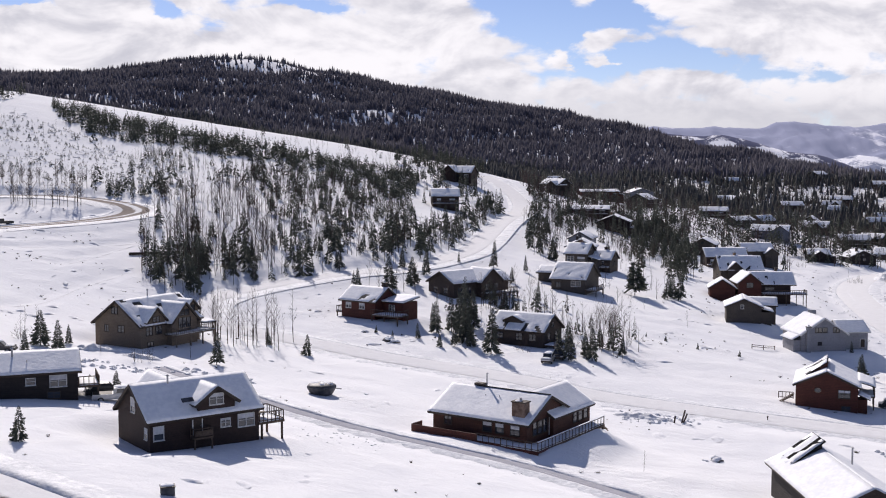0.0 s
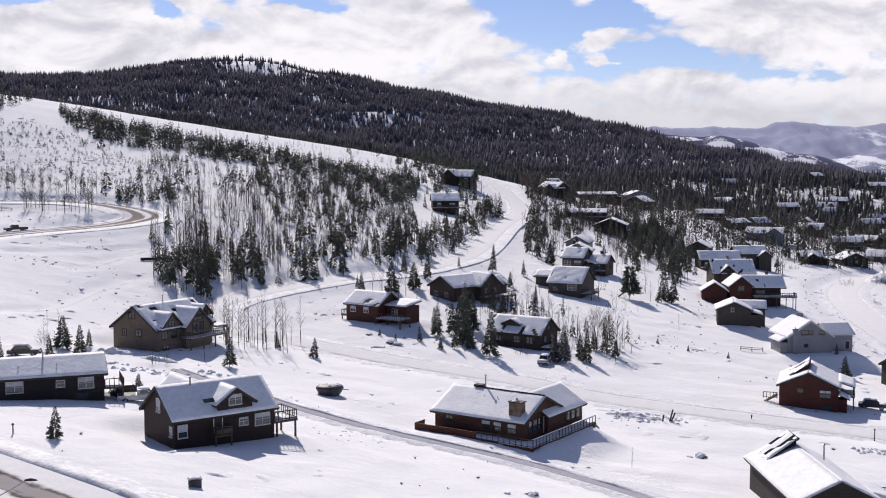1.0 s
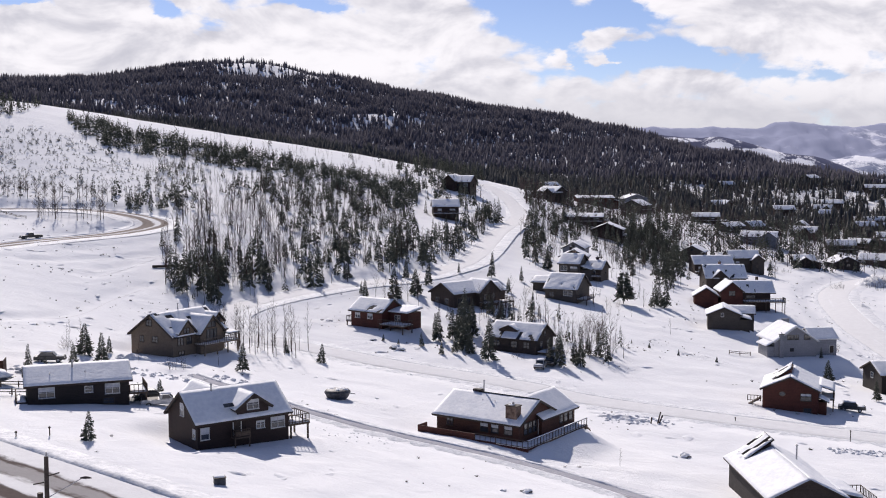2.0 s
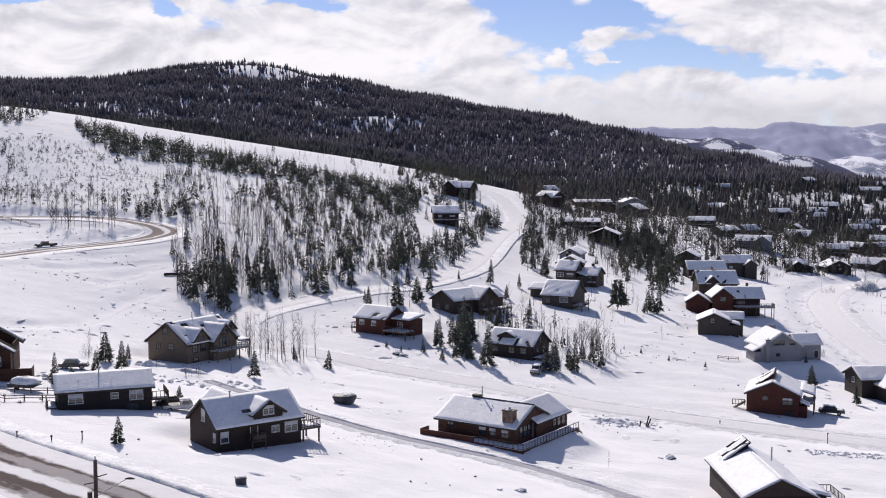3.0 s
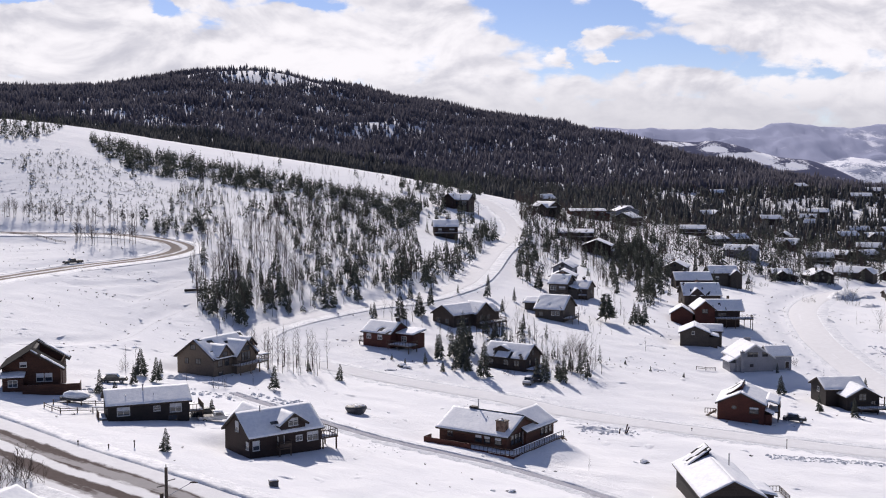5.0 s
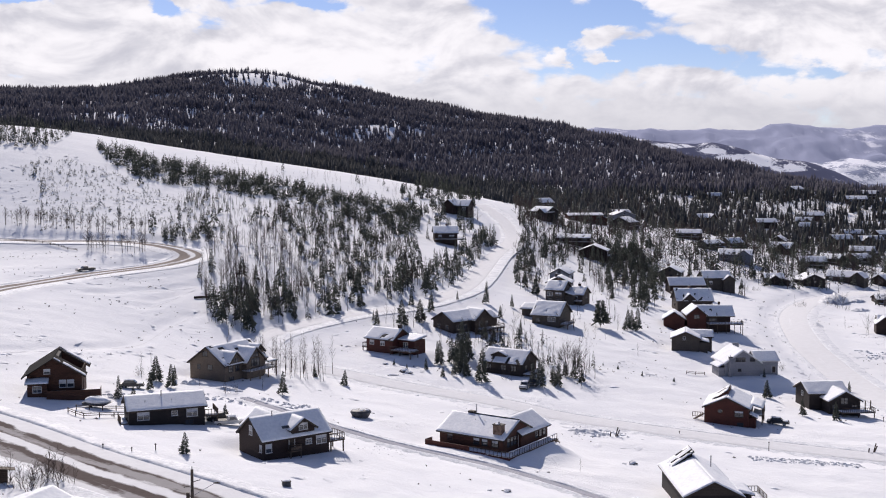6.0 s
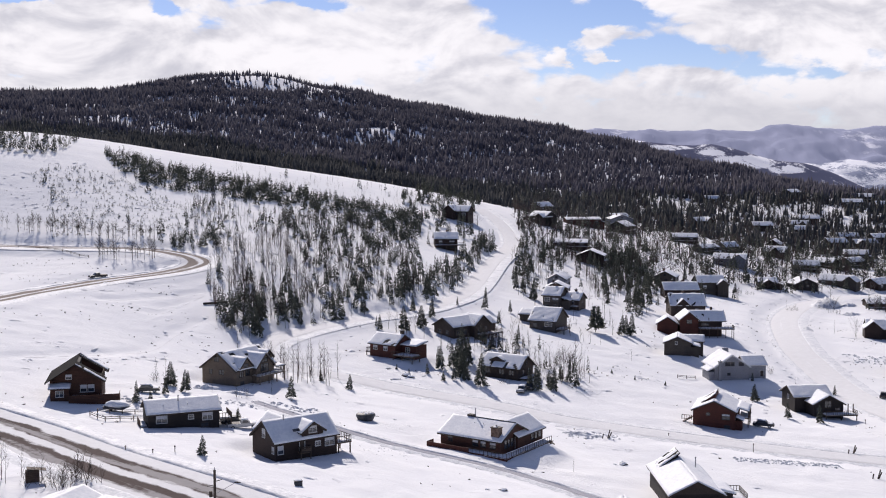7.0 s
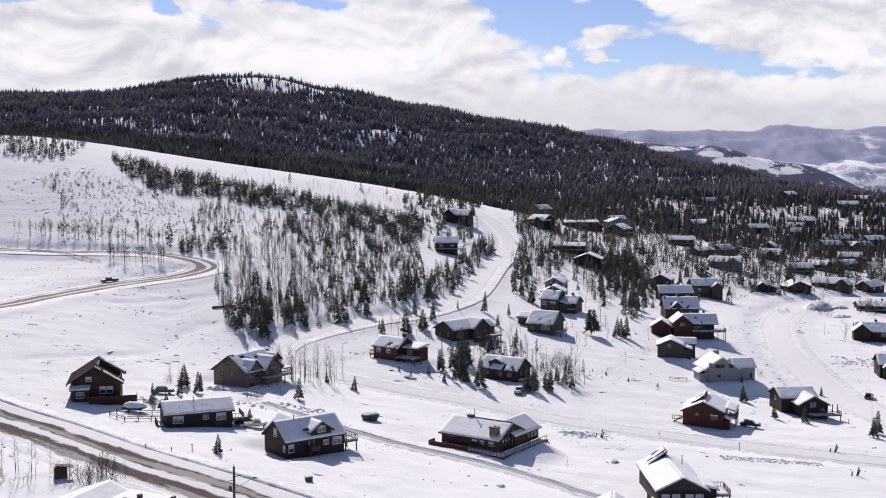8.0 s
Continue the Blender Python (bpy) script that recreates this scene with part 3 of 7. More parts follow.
def flat_roof(house, m, x0, x1, y0, y1, z, fall, depth=0.25, seed=5):
    """A lean-to roof that falls towards -y."""
    slope = math.atan2(fall, y1 - y0)
    at = m @ Matrix.Translation((0, y0, z)) @ Matrix.Rotation(slope, 4, "X")
    run = (y1 - y0) / math.cos(slope)
    top = part("roof", Shape(at).box(x0, x1, 0, run, -0.02, 0.14), SHINGLE, house)
    part("snow", snow_slab(at @ Matrix.Translation((0, 0, 0.14)), x0, x1, 0, run, depth, seed), SNOW, top, smooth=True)
    return top


def wall_box(house, m, x0, x1, y0, y1, z0, z1, wall):
    return part("wall", Shape(m).box(x0, x1, y0, y1, z0, z1), wall, house)


def lattice(m, xs, zs, solid, y0, y1):
    """One welded plate with openings: cells of the grid xs by zs for which solid(i, j) holds, from y0 to y1."""
    s = Shape(m)
    nx, nz = len(xs), len(zs)
    v = [(x, y, z) for y in (y0, y1) for z in zs for x in xs]
    at = lambda i, j, k: k * nx * nz + j * nx + i
    full = lambda i, j: 0 <= i < nx - 1 and 0 <= j < nz - 1 and solid(i, j)
    f = []
    for i in range(nx - 1):
        for j in range(nz - 1):
            if not full(i, j):
                continue
            f += [(at(i, j, 0), at(i + 1, j, 0), at(i + 1, j + 1, 0), at(i, j + 1, 0)), (at(i, j, 1), at(i, j + 1, 1), at(i + 1, j + 1, 1), at(i + 1, j, 1))]
            if not full(i - 1, j):
                f.append((at(i, j, 0), at(i, j + 1, 0), at(i, j + 1, 1), at(i, j, 1)))
            if not full(i + 1, j):
                f.append((at(i + 1, j, 0), at(i + 1, j, 1), at(i + 1, j + 1, 1), at(i + 1, j + 1, 0)))
            if not full(i, j - 1):
                f.append((at(i, j, 0), at(i, j, 1), at(i + 1, j, 1), at(i + 1, j, 0)))
            if not full(i, j + 1):
                f.append((at(i, j + 1, 0), at(i + 1, j + 1, 0), at(i + 1, j + 1, 1), at(i, j + 1, 1)))
    return s.add(v, f)


def window(house, m, x, z, w, h, frame_material=WHITE_TRIM, split=1, blind=0.0, sill=True):
    """A window in the wall plane y = 0 of m, that looks towards -y; x is its middle, z its foot."""
    t = 0.08
    xs = [x - w / 2 - t, x - w / 2]
    for k in range(1, split):
        xs += [x - w / 2 + w * k / split - 0.035, x - w / 2 + w * k / split + 0.035]
    xs += [x + w / 2, x + w / 2 + t]
    zs = [z - t, z, z + h * 0.5 - 0.02, z + h * 0.5 + 0.02, z + h, z + h + t]
    frame_ob = part("window", lattice(m, xs, zs, lambda i, j: i % 2 == 0 or j % 2 == 0, -0.07, 0.04), frame_material, house)
    for k in range(split):
        a, b = xs[1 + 2 * k], xs[2 + 2 * k]
        part("pane", Shape(m).box(a, b, -0.02, 0.03, z, z + h), GLASS, frame_ob)
    if blind:
        part("blind", Shape(m).box(x - w / 2 + 0.01, x + w / 2 - 0.01, -0.04, -0.024, z + h * (1 - blind), z + h), CURTAIN, frame_ob)
    if sill:
        part("sill", Shape(m).box(x - w / 2 - 0.12, x + w / 2 + 0.12, -0.13, -0.072, z - 0.12, z - 0.05), frame_material, frame_ob)


def door(house, m, x, z, w=0.95, h=2.05, material=TRIM):
    d = part("door", Shape(m).box(x - w / 2, x + w / 2, -0.06, 0.04, z, z + h), material, house)
    part("door_frame", lattice(m, [x - w / 2 - 0.1, x - w / 2, x + w / 2, x + w / 2 + 0.1], [z, z + h, z + h + 0.1], lambda i, j: i != 1 or j == 1, -0.09, 0.04), WHITE_TRIM, d)
    part("handle", Shape(m).bar((x + w * 0.36, -0.12, z + 1), (x + w * 0.36, -0.06, z + 1), 0.03), METAL, d)


def railing(parent, m, a, b, z, material=DECK_WOOD, height=1.0, gap=0.45):
    """A handrail with balusters between two plan points on a deck at height z."""
    a, b = Vector((*a, z)), Vector((*b, z))
    s, n = Shape(m), max(2, int((b - a).length / gap))
    s.bar(a + Vector((0, 0, height)), b + Vector((0, 0, height)), 0.06, sides=4).bar(a + Vector((0, 0, 0.15)), b + Vector((0, 0, 0.15)), 0.045, sides=4)
    for k in range(n + 1):
        p = a.lerp(b, k / n)
        s.bar(p, p + Vector((0, 0, height)), 0.045 if k % 4 else 0.07, sides=4)
    part("railing", s, material, parent)


def deck(house, m, x0, x1, y0, y1, z, posts, sides, material=DECK_WOOD, foot=-3.0, snow=0.22, seed=2):
    """A raised timber deck; posts and sides are plan points and pairs of them."""
    d = part("deck", Shape(m).box(x0, x1, y0, y1, z - 0.22, z), material, house)
    for px, py in posts:
        part("post", Shape(m).box(px - 0.09, px + 0.09, py - 0.09, py + 0.09, foot, z - 0.2), material, d)
    for a, b in sides:
        railing(d, m, a, b, z, material)
    if snow:
        part("snow", snow_slab(m @ Matrix.Translation((0, 0, z)), x0 + 0.12, x1 - 0.12, y0 + 0.12, y1 - 0.12, snow, seed), SNOW, d, smooth=True)
    return d


def flight(house, x0, x1, y, run, z, rise, count):
    """Open timber stairs that go down along y: two sloping stringers and single treads."""
    s = Shape()
    for x in (x0 + 0.05, x1 - 0.05):
        s.bar((x, y - 0.1, z - 0.1), (x, y + run * count, z - rise * count - 0.1), 0.07, sides=4)
    st = part("stairs", s, DECK_WOOD, house)
    for k in range(count):
        part("tread", Shape().box(x0, x1, y + k * run, y + (k + 0.92) * run, z - 0.05 - k * rise, z - k * rise), DECK_WOOD, st)
    return st


def chimney(house, m, x, y, w, d, z0, z1, material=STONE, cap=True):
    s = part("chimney", Shape(m).box(x - w / 2, x + w / 2, y - d / 2, y + d / 2, z0, z1), material, house)
    if cap:
        part("cap", Shape(m).box(x - w / 2 - 0.1, x + w / 2 + 0.1, y - d / 2 - 0.1, y + d / 2 + 0.1, z1, z1 + 0.14), TRIM, s)
        part("flue", Shape(m).bar((x, y, z1 + 0.12), (x, y, z1 + 0.55), 0.16, sides=8), METAL, s)
        part("snow", Shape(m).lump((x - w * 0.15, y, z1 + 0.13), w * 0.32, d * 0.4, 0.14, 3, 8, 4), SNOW, s, smooth=True)


def stovepipe(house, m, x, y, z0, z1):
    p = part("stovepipe", Shape(m).bar((x, y, z0), (x, y, z1), 0.1, sides=8), METAL, house)
    part("cap", Shape(m).bar((x, y, z1), (x, y, z1 + 0.12), 0.2, 0.04, 8), METAL, p)


FRONT = Matrix()


def face(x, y, turn):
    """The frame of a wall: its middle at x, y, its outside towards -y after turning."""
    return Matrix.Translation((x, y, 0)) @ Matrix.Rotation(radians(turn), 4, "Z")


# ---- houses ----
def house_at(x, y, z, yaw, label, group="village houses"):
    return thing("house", x, y, z, yaw, label, "house", group)


def dormer_cabin():
    h = house_at(-25.74, 115.14, 2.28, 36.4, "dark brown one-storey cabin with a gabled dormer and side deck")
    block(h, FRONT, 11.6, 8.1, 2.65, 2.85, BROWN, 0.12, (0.0, 0.0), 0.4, seed=1)
    # dormer on the front slope
    dm = Matrix.Translation((1.2, -2.05, 0)) @ Matrix.Rotation(math.pi / 2, 4, "Z")
    block(h, dm, 3.8, 4.0, 3.75, 1.4, BROWN, 0.16, 0.0, 0.45, base=2.7, seed=4)
    window(h, face(1.2, -3.96, 0), 0, 3.5, 1.4, 1.0, split=2, blind=0.3)
    # back wing
    block(h, Matrix.Translation((-1.4, 3.4, 0)) @ Matrix.Rotation(math.pi / 2, 4, "Z"), 6.0, 5.6, 2.9, 2.5, BROWN, 0.25, 0.0, 0.35, seed=6)
    w = face(0, -4.05, 0)
    window(h, w, -4.9, 0.75, 0.95, 1.25, split=1, blind=0.55)
    window(h, w, 2.1, 1.15, 0.95, 0.75, split=2, blind=0.2)
    window(h, w, 4.35, 0.9, 1.7, 1.2, split=2, blind=0.35)
    door(h, w, -0.9, 0.62, 0.9, 1.9)
    side = face(-5.8, 0, -90)
    window(h, side, 0.0, 2.9, 0.9, 1.35, split=1, blind=0.6)
    window(h, side, 3.2, 0.8, 0.6, 1.0, split=1, blind=0.5)
    # small hanging porch with boarded front
    porch = part("porch", Shape(FRONT).box(-1.7, 0.3, -5.1, -4.07, 0.45, 0.62), DECK_WOOD, h)
    for a, b in (((-1.65, -5.05), (0.25, -5.05)), ((0.25, -5.05), (0.25, -4.15)), ((-1.65, -5.05), (-1.65, -4.15))):
        railing(porch, FRONT, a, b, 0.62, height=0.85, gap=0.95)
    part("skirt", Shape(FRONT).box(-1.6, 0.2, -5.16, -5.12, 0.75, 1.3), DECK_WOOD, porch)
    for px in (-1.6, 0.2):
        part("post", Shape(FRONT).box(px - 0.07, px + 0.07, -5.07, -4.93, -1, 0.45), DECK_WOOD, porch)
    deck(h, FRONT, 5.82, 8.7, -4.1, -0.4, 0.95, [(8.5, -3.9), (8.5, -0.6), (6.2, -3.9), (6.2, -0.6)],
         [((5.9, -4.02), (8.62, -4.02)), ((8.62, -4.02), (8.62, -0.48)), ((5.9, -0.48), (8.62, -0.48))])
    part("table", Shape(FRONT).box(6.4, 7.3, -2.9, -2.2, 1.6, 1.68).box(6.5, 6.6, -2.8, -2.7, 0.96, 1.6).box(7.1, 7.2, -2.4, -2.3, 0.96, 1.6), DECK_WOOD, h)
    stovepipe(h, FRONT, -2.4, -0.5, 5.0, 6.2)
    part("tarpaulin", Shape(roof_planes(4.05, 2.85, 0.4)[0][0] @ Matrix.Translation((-1.6, 3.3, 2.98))).box(-0.6, 0.6, -0.25, 0.25, 0.0, 0.09), TARP, h)
    return h


def log_house():
    # two crossing roofs, low walls, a masonry chimney and a deck round the corner
    h = house_at(7.08, 139.08, -3.15, -34.4, "low red-brown log house with a masonry chimney and corner deck")
    block(h, FRONT, 13.2, 10.0, 2.55, 2.35, CEDAR, 0.16, 0.0, 0.5, seed=11)
    block(h, Matrix.Translation((3.5, 4.9, 0)) @ Matrix.Rotation(math.pi / 2, 4, "Z"), 9.4, 7.4, 2.55, 2.2, CEDAR, 0.16, 0.0, 0.5, seed=14)
    chimney(h, FRONT, 5.1, -3.9, 1.7, 1.2, 2.2, 4.75)
    w = face(0, -5.0, 0)
    for x, ww in ((1.2, 1.2), (2.9, 1.1), (5.0, 1.2)):
        window(h, w, x, 1.0, ww, 1.15, TRIM, 1, 0.4)
    window(h, w, -4.4, 1.2, 1.0, 0.9, TRIM, 2)
    g = face(6.6, 0, 90)
    for x, ww in ((-3.2, 0.9), (-2.0, 0.9), (-0.8, 0.9), (3.4, 1.0)):
        window(h, g, x, 0.9, ww, 1.5, TRIM, 1)
    g2 = face(7.2, 0, 90)
    for x in (5.6, 7.0, 8.4):
        window(h, g2, x, 0.9, 1.0, 1.4, TRIM, 1)
    door(h, g, 0.7, 0.25)
    d = deck(h, FRONT, -8.2, 9.4, -7.3, -5.02, 0.15, [], [], RED, snow=0.2, seed=31)
    railing(d, FRONT, (1.1, -7.22), (9.32, -7.22), 0.15, gap=0.8)
    part("skirt", Shape(FRONT).box(-8.2, 1.1, -7.36, -7.28, -2.2, 1.1).box(-8.26, -8.16, -7.26, -5.1, -2.2, 1.1), RED, d)
    part("skirt", Shape(FRONT).box(1.11, 4.4, -7.34, -7.27, -2.4, 0.35), RED, d)
    part("skirt", Shape(FRONT).box(4.41, 9.4, -7.30, -7.24, -2.4, -0.08), RED, d)
    d2 = deck(h, FRONT, 7.22, 9.4, -5.0, 9.4, 0.14, [(9.2, y) for y in (-7.0, -4.2, -1.4, 1.4, 4.2, 7.0, 9.2)], [], DECK_WOOD, snow=0.2, seed=33)
    railing(d2, FRONT, (9.32, -7.22), (9.32, 9.3), 0.14, gap=0.8)
    part("handrail_snow", Shape(FRONT).box(9.24, 9.40, -7.2, 9.3, 1.205, 1.27), SNOW, d2)
    flight(h, 7.6, 9.0, 9.45, 0.3, 0.06, 0.18, 6)
    # strip of bare shingles along the ridge
    part("ridge_cap", Shape(FRONT).box(-3.4, 6.9, -0.16, 0.16, 5.06, 5.2), DARK_ROOF, h)
    stovepipe(h, FRONT, -2.2, 0.3, 4.6, 6.7)
    part("vent", Shape(FRONT).box(-3.8, -2.6, -0.1, 0.8, 4.8, 5.45), TRIM, h)
    for x, z in ((-1.2, 4.0), (0.8, 4.1)):
        part("vent_pipe", Shape(FRONT).bar((x, -1.6, z - 0.6), (x, -1.6, z + 0.55), 0.05), METAL, h)
    return h


def black_cabin():
    h = house_at(-47.95, 128.75, 3.62, 21.4, "long black-brown cabin with a low snow roof and end deck")
    block(h, FRONT, 12.4, 7.4, 2.75, 1.75, BLACK_WOOD, 0.12, 0.0, 0.4, seed=21)
    w = face(0, -3.7, 0)
    for x, ww in ((-3.9, 1.8), (4.1, 1.7)):
        window(h, w, x, 1.1, ww, 1.2, split=2, blind=0.4)
    window(h, w, 1.2, 1.45, 0.9, 0.7, split=1)
    window(h, w, 3.6, -0.2, 1.3, 0.7, TRIM, 2)
    deck(h, FRONT, 6.22, 8.6, -3.4, 1.6, 0.9, [(8.4, -3.2), (8.4, 1.4)], [((6.3, -3.3), (8.5, -3.3)), ((8.5, -3.3), (8.5, 1.5))], seed=35)
    flight(h, 6.4, 7.5, 1.65, 0.28, 0.8, 0.19, 6)
    deck(h, FRONT, -7.6, -6.22, -3.0, 1.0, 0.55, [(-7.4, -2.8), (-7.4, 0.8)], [((-7.5, -2.9), (-7.5, 0.9))], seed=36)
    stovepipe(h, FRONT, -0.6, -1.0, 3.4, 5.2)
    for x in (-3.4, 0.9):
        part("vent_pipe", Shape(FRONT).bar((x, -2.2, 3.1), (x, -2.2, 4.0), 0.05), METAL, h)
    return h


def chalet():
    h = house_at(-73.0, 149.8, 4.8, 103, "red-brown log chalet with a dark prow roof and front deck")
    # walls: full gables at both ends, a roofless balcony cut into one slope between them
    quarter = Matrix.Rotation(math.pi / 2, 4, "Z")
    gable = [(-4.8, -3), (4.8, -3), (4.8, 3.7), (0, 6.7), (-4.8, 3.7)]
    part("wall", Shape(quarter).prism(gable, 3.0, 5.3), LOG, h)
    part("wall", Shape(quarter).prism(gable, -5.3, -3.9), LOG, h)
    part("wall", Shape(quarter).prism([(-0.5, -3), (4.8, -3), (4.8, 3.7), (0, 6.7), (-0.5, 6.4)], -3.89, 2.99), BLACK_WOOD, h)
    part("balcony", Shape(FRONT).box(-2.99, 3.89, -4.9, -0.51, -3, 3.2), LOG, h)
    planes, run = roof_planes(4.8, 3.0, 0.9)
    up = Matrix.Translation((0, 0, 3.73))
    for plane, spans in ((planes[0], ((-6.8, -2.9), (3.8, 6.8))), (planes[1], ((-6.8, 6.8),))):
        for x0, x1 in spans:
            slab = part("roof", Shape(up @ plane).box(x0, x1, 0, run + 0.05, 0, 0.14), DARK_ROOF, h)
            part("fascia", Shape(up @ plane).box(x0, x1, -0.05, 0.0, -0.14, 0.15).box(x0 - 0.04, x0 - 0.002, 0.002, run, -0.14, 0.15), TRIM, slab)
    railing(h, FRONT, (-2.9, -4.8), (3.8, -4.8), 3.2, gap=0.5)
    g = face(-5.3, 0, -90)
    window(h, g, -1.3, 3.8, 1.0, 0.8, split=1, blind=0.5)
    for x in (1.4, 2.8):
        window(h, g, x, 1.2, 1.1, 1.3, split=1, blind=0.5)
    wall_box(h, g, -4.6, -1.2, -1.6, -0.02, -2, 2.3, LOG)
    window(h, face(-6.9, 2.9, -90), 0, 0.7, 1.4, 1.1, split=2)
    flat_roof(h, g, -5.0, -0.9, -2.2, -0.1, 2.25, 0.6, 0.2, 41)
    d = deck(h, g, -1.15, 8.2, -3.2, -0.02, 0.4, [(8.0, -3.0), (2.8, -3.0), (-0.9, -3.0)], [], LOG, seed=42)
    part("skirt", Shape(g).box(-1.15, 8.2, -3.3, -3.22, -3, 1.2).box(8.15, 8.23, -3.2, -0.1, -3, 1.2), LOG, d)
    lie = up @ planes[0] @ Matrix.Translation((0, 0, 0.14))
    for k, (x0, x1, y0, y1, bare) in enumerate(((-6.8, -5.4, 0.1, run * 0.72, 0.14), (-6.8, -6.2, run * 0.8, run, 0.1), (5.0, 6.8, 0.2, run, 0.15))):
        part("snow", snow_slab(lie, x0, x1, y0, y1, 0.16, 54 + k, bare), SNOW, h, smooth=True)
    for y in (-4.4, -1.5, 1.5, 4.4):
        part("log_end", Shape(FRONT).bar((-6.3, y, 3.3 + (4.8 - abs(y)) * 0.58), (-5.2, y, 3.3 + (4.8 - abs(y)) * 0.58), 0.16), LOG, h)
    return h


def tan_house():
    h = house_at(-47.2, 183.3, -0.3, 58, "two-storey tan house with gabled dormers and a front balcony")
    block(h, FRONT, 12.8, 10.0, 4.7, 3.4, TAN, 0.16, (0.42, 0.2), 0.5, seed=26)
    # big cross gable over the balcony, and two dormers
    block(h, Matrix.Translation((1.9, -3.4, 0)) @ Matrix.Rotation(math.pi / 2, 4, "Z"), 5.4, 5.6, 4.7, 2.7, TAN, 0.18, (0.3, 0.1), 0.5, seed=28)
    block(h, Matrix.Translation((-3.4, -3.0, 0)) @ Matrix.Rotation(math.pi / 2, 4, "Z"), 4.6, 3.8, 5.2, 1.9, TAN, 0.18, (0.3, 0.15), 0.4, base=4.6, seed=30)
    block(h, Matrix.Translation((5.6, -1.8, 0)) @ Matrix.Rotation(math.pi / 2, 4, "Z"), 4.6, 2.8, 6.0, 1.4, TAN, 0.18, 0.25, 0.4, base=4.6, seed=32)
    w = face(0, -5.0, 0)
    window(h, face(1.9, -6.1, 0), 0, 3.1, 2.6, 2.0, TRIM, 3)
    window(h, face(1.9, -6.1, 0), 0, 5.5, 2.0, 0.9, TRIM, 2)
    for x in (-4.6, -2.6, 5.2):
        window(h, w, x, 3.0, 1.2, 1.3, TRIM, 2)
    for x in (-4.4, 0.0, 2.8, 5.0):
        window(h, w, x, 0.7, 1.2, 1.2, TRIM, 2)
    window(h, face(-3.4, -5.3, 0), 0, 5.0, 1.3, 0.8, TRIM, 2)
    window(h, face(5.6, -4.1, 0), 0, 5.6, 1.2, 1.0, TRIM, 2)
    g = face(-6.4, 0, -90)
    for x, z, ww in ((-0.6, 6.2, 1.3), (0.8, 3.4, 1.3), (-2.4, 3.3, 0.9)):
        window(h, g, x, z, ww, 1.0, TRIM, 2)
    deck(h, FRONT, -1.4, 7.4, -7.6, -5.02, 2.75, [(x, -7.4) for x in (-1.2, 1.9, 4.6, 7.2)], [((-1.3, -7.5), (7.3, -7.5)), ((7.3, -7.5), (7.3, -5.1)), ((-1.3, -7.5), (-1.3, -5.1))], TAN, seed=43)
    flat_roof(h, FRONT, 6.5, 9.4, -6.0, -1.5, 3.6, 0.4, 0.1, 44)
    for y in (-5.8, -1.8):
        part("post", Shape(FRONT).box(9.1, 9.3, y - 0.1, y + 0.1, -2, 3.6), TRIM, h)
    stovepipe(h, FRONT, 0.5, 0.6, 7.6, 9.3)
    return h


def red_cabin():
    h = house_at(-14.4, 225.0, -0.5, -36, "small red cabin with a metal roof, wing and raised deck")
    block(h, FRONT, 8.4, 7.0, 3.1, 2.2, RED, 0.12, (0.22, 0.1), 0.5, seed=34)
    w = face(0, -3.5, 0)
    for x in (-2.4, 1.0):
        window(h, w, x, 1.5, 1.2, 1.0, split=2, blind=0.4)
    wall_box(h, FRONT, 4.22, 9.2, -1.0, 3.4, -2, 2.9, RED)
    flat_roof(h, FRONT, 3.9, 9.5, -1.5, 3.8, 2.85, 0.7, 0.28, 46)
    window(h, face(0, -1.0, 0), 6.4, 1.2, 1.3, 1.1, split=2)
    deck(h, FRONT, 4.23, 10.6, -4.6, -1.02, 0.7, [(4.2, -4.4), (7.2, -4.4), (10.4, -4.4), (10.4, -1.3)], [((3.9, -4.5), (10.5, -4.5)), ((10.5, -4.5), (10.5, -1.1))], seed=47)
    deck(h, FRONT, -5.8, -4.22, -3.4, 0.6, 0.6, [(-5.6, -3.2), (-5.6, 0.4)], [((-5.7, -3.3), (-5.7, 0.5)), ((-5.7, -3.3), (-4.3, -3.3))], seed=48)
    chimney(h, FRONT, 3.2, 0.8, 0.9, 0.7, 4.0, 6.2, TRIM)
    return h


def corner_house():
    h = house_at(4.4, 256.2, -0.9, 41, "dark brown two-gabled house with a snow roof among pines")
    block(h, FRONT, 12.8, 8.4, 3.8, 2.2, WEATHERED, 0.2, 0.0, 0.5, seed=37)
    block(h, Matrix.Translation((3.6, -2.6, 0)) @ Matrix.Rotation(math.pi / 2, 4, "Z"), 6.0, 6.2, 3.8, 2.6, WEATHERED, 0.2, 0.0, 0.5, seed=38)
    w, g = face(0, -4.2, 0), face(-6.4, 0, -90)
    for x in (-4.6, -2.0):
        window(h, w, x, 1.4, 1.3, 1.3, TAN, 2)
    for x in (-1.8, 1.6):
        window(h, g, x, 1.3, 1.3, 1.3, TAN, 2)
    for x in (-1.2, 1.2):
        window(h, face(3.6, -5.6, 0), x, 1.6, 1.3, 1.6, TRIM, 2)
    deck(h, FRONT, 0.2, 9.2, -8.4, -5.62, 1.3, [(0.5, -8.2), (3.5, -8.2), (6.5, -8.2), (9.0, -8.2)], [((0.3, -8.3), (9.1, -8.3)), ((9.1, -8.3), (9.1, -5.7))], seed=49)
    block(h, Matrix.Translation((9.4, 1.2, 0)), 6.0, 6.0, 3.2, 1.7, WEATHERED, 0.2, 0.0, 0.4, seed=39)
    return h


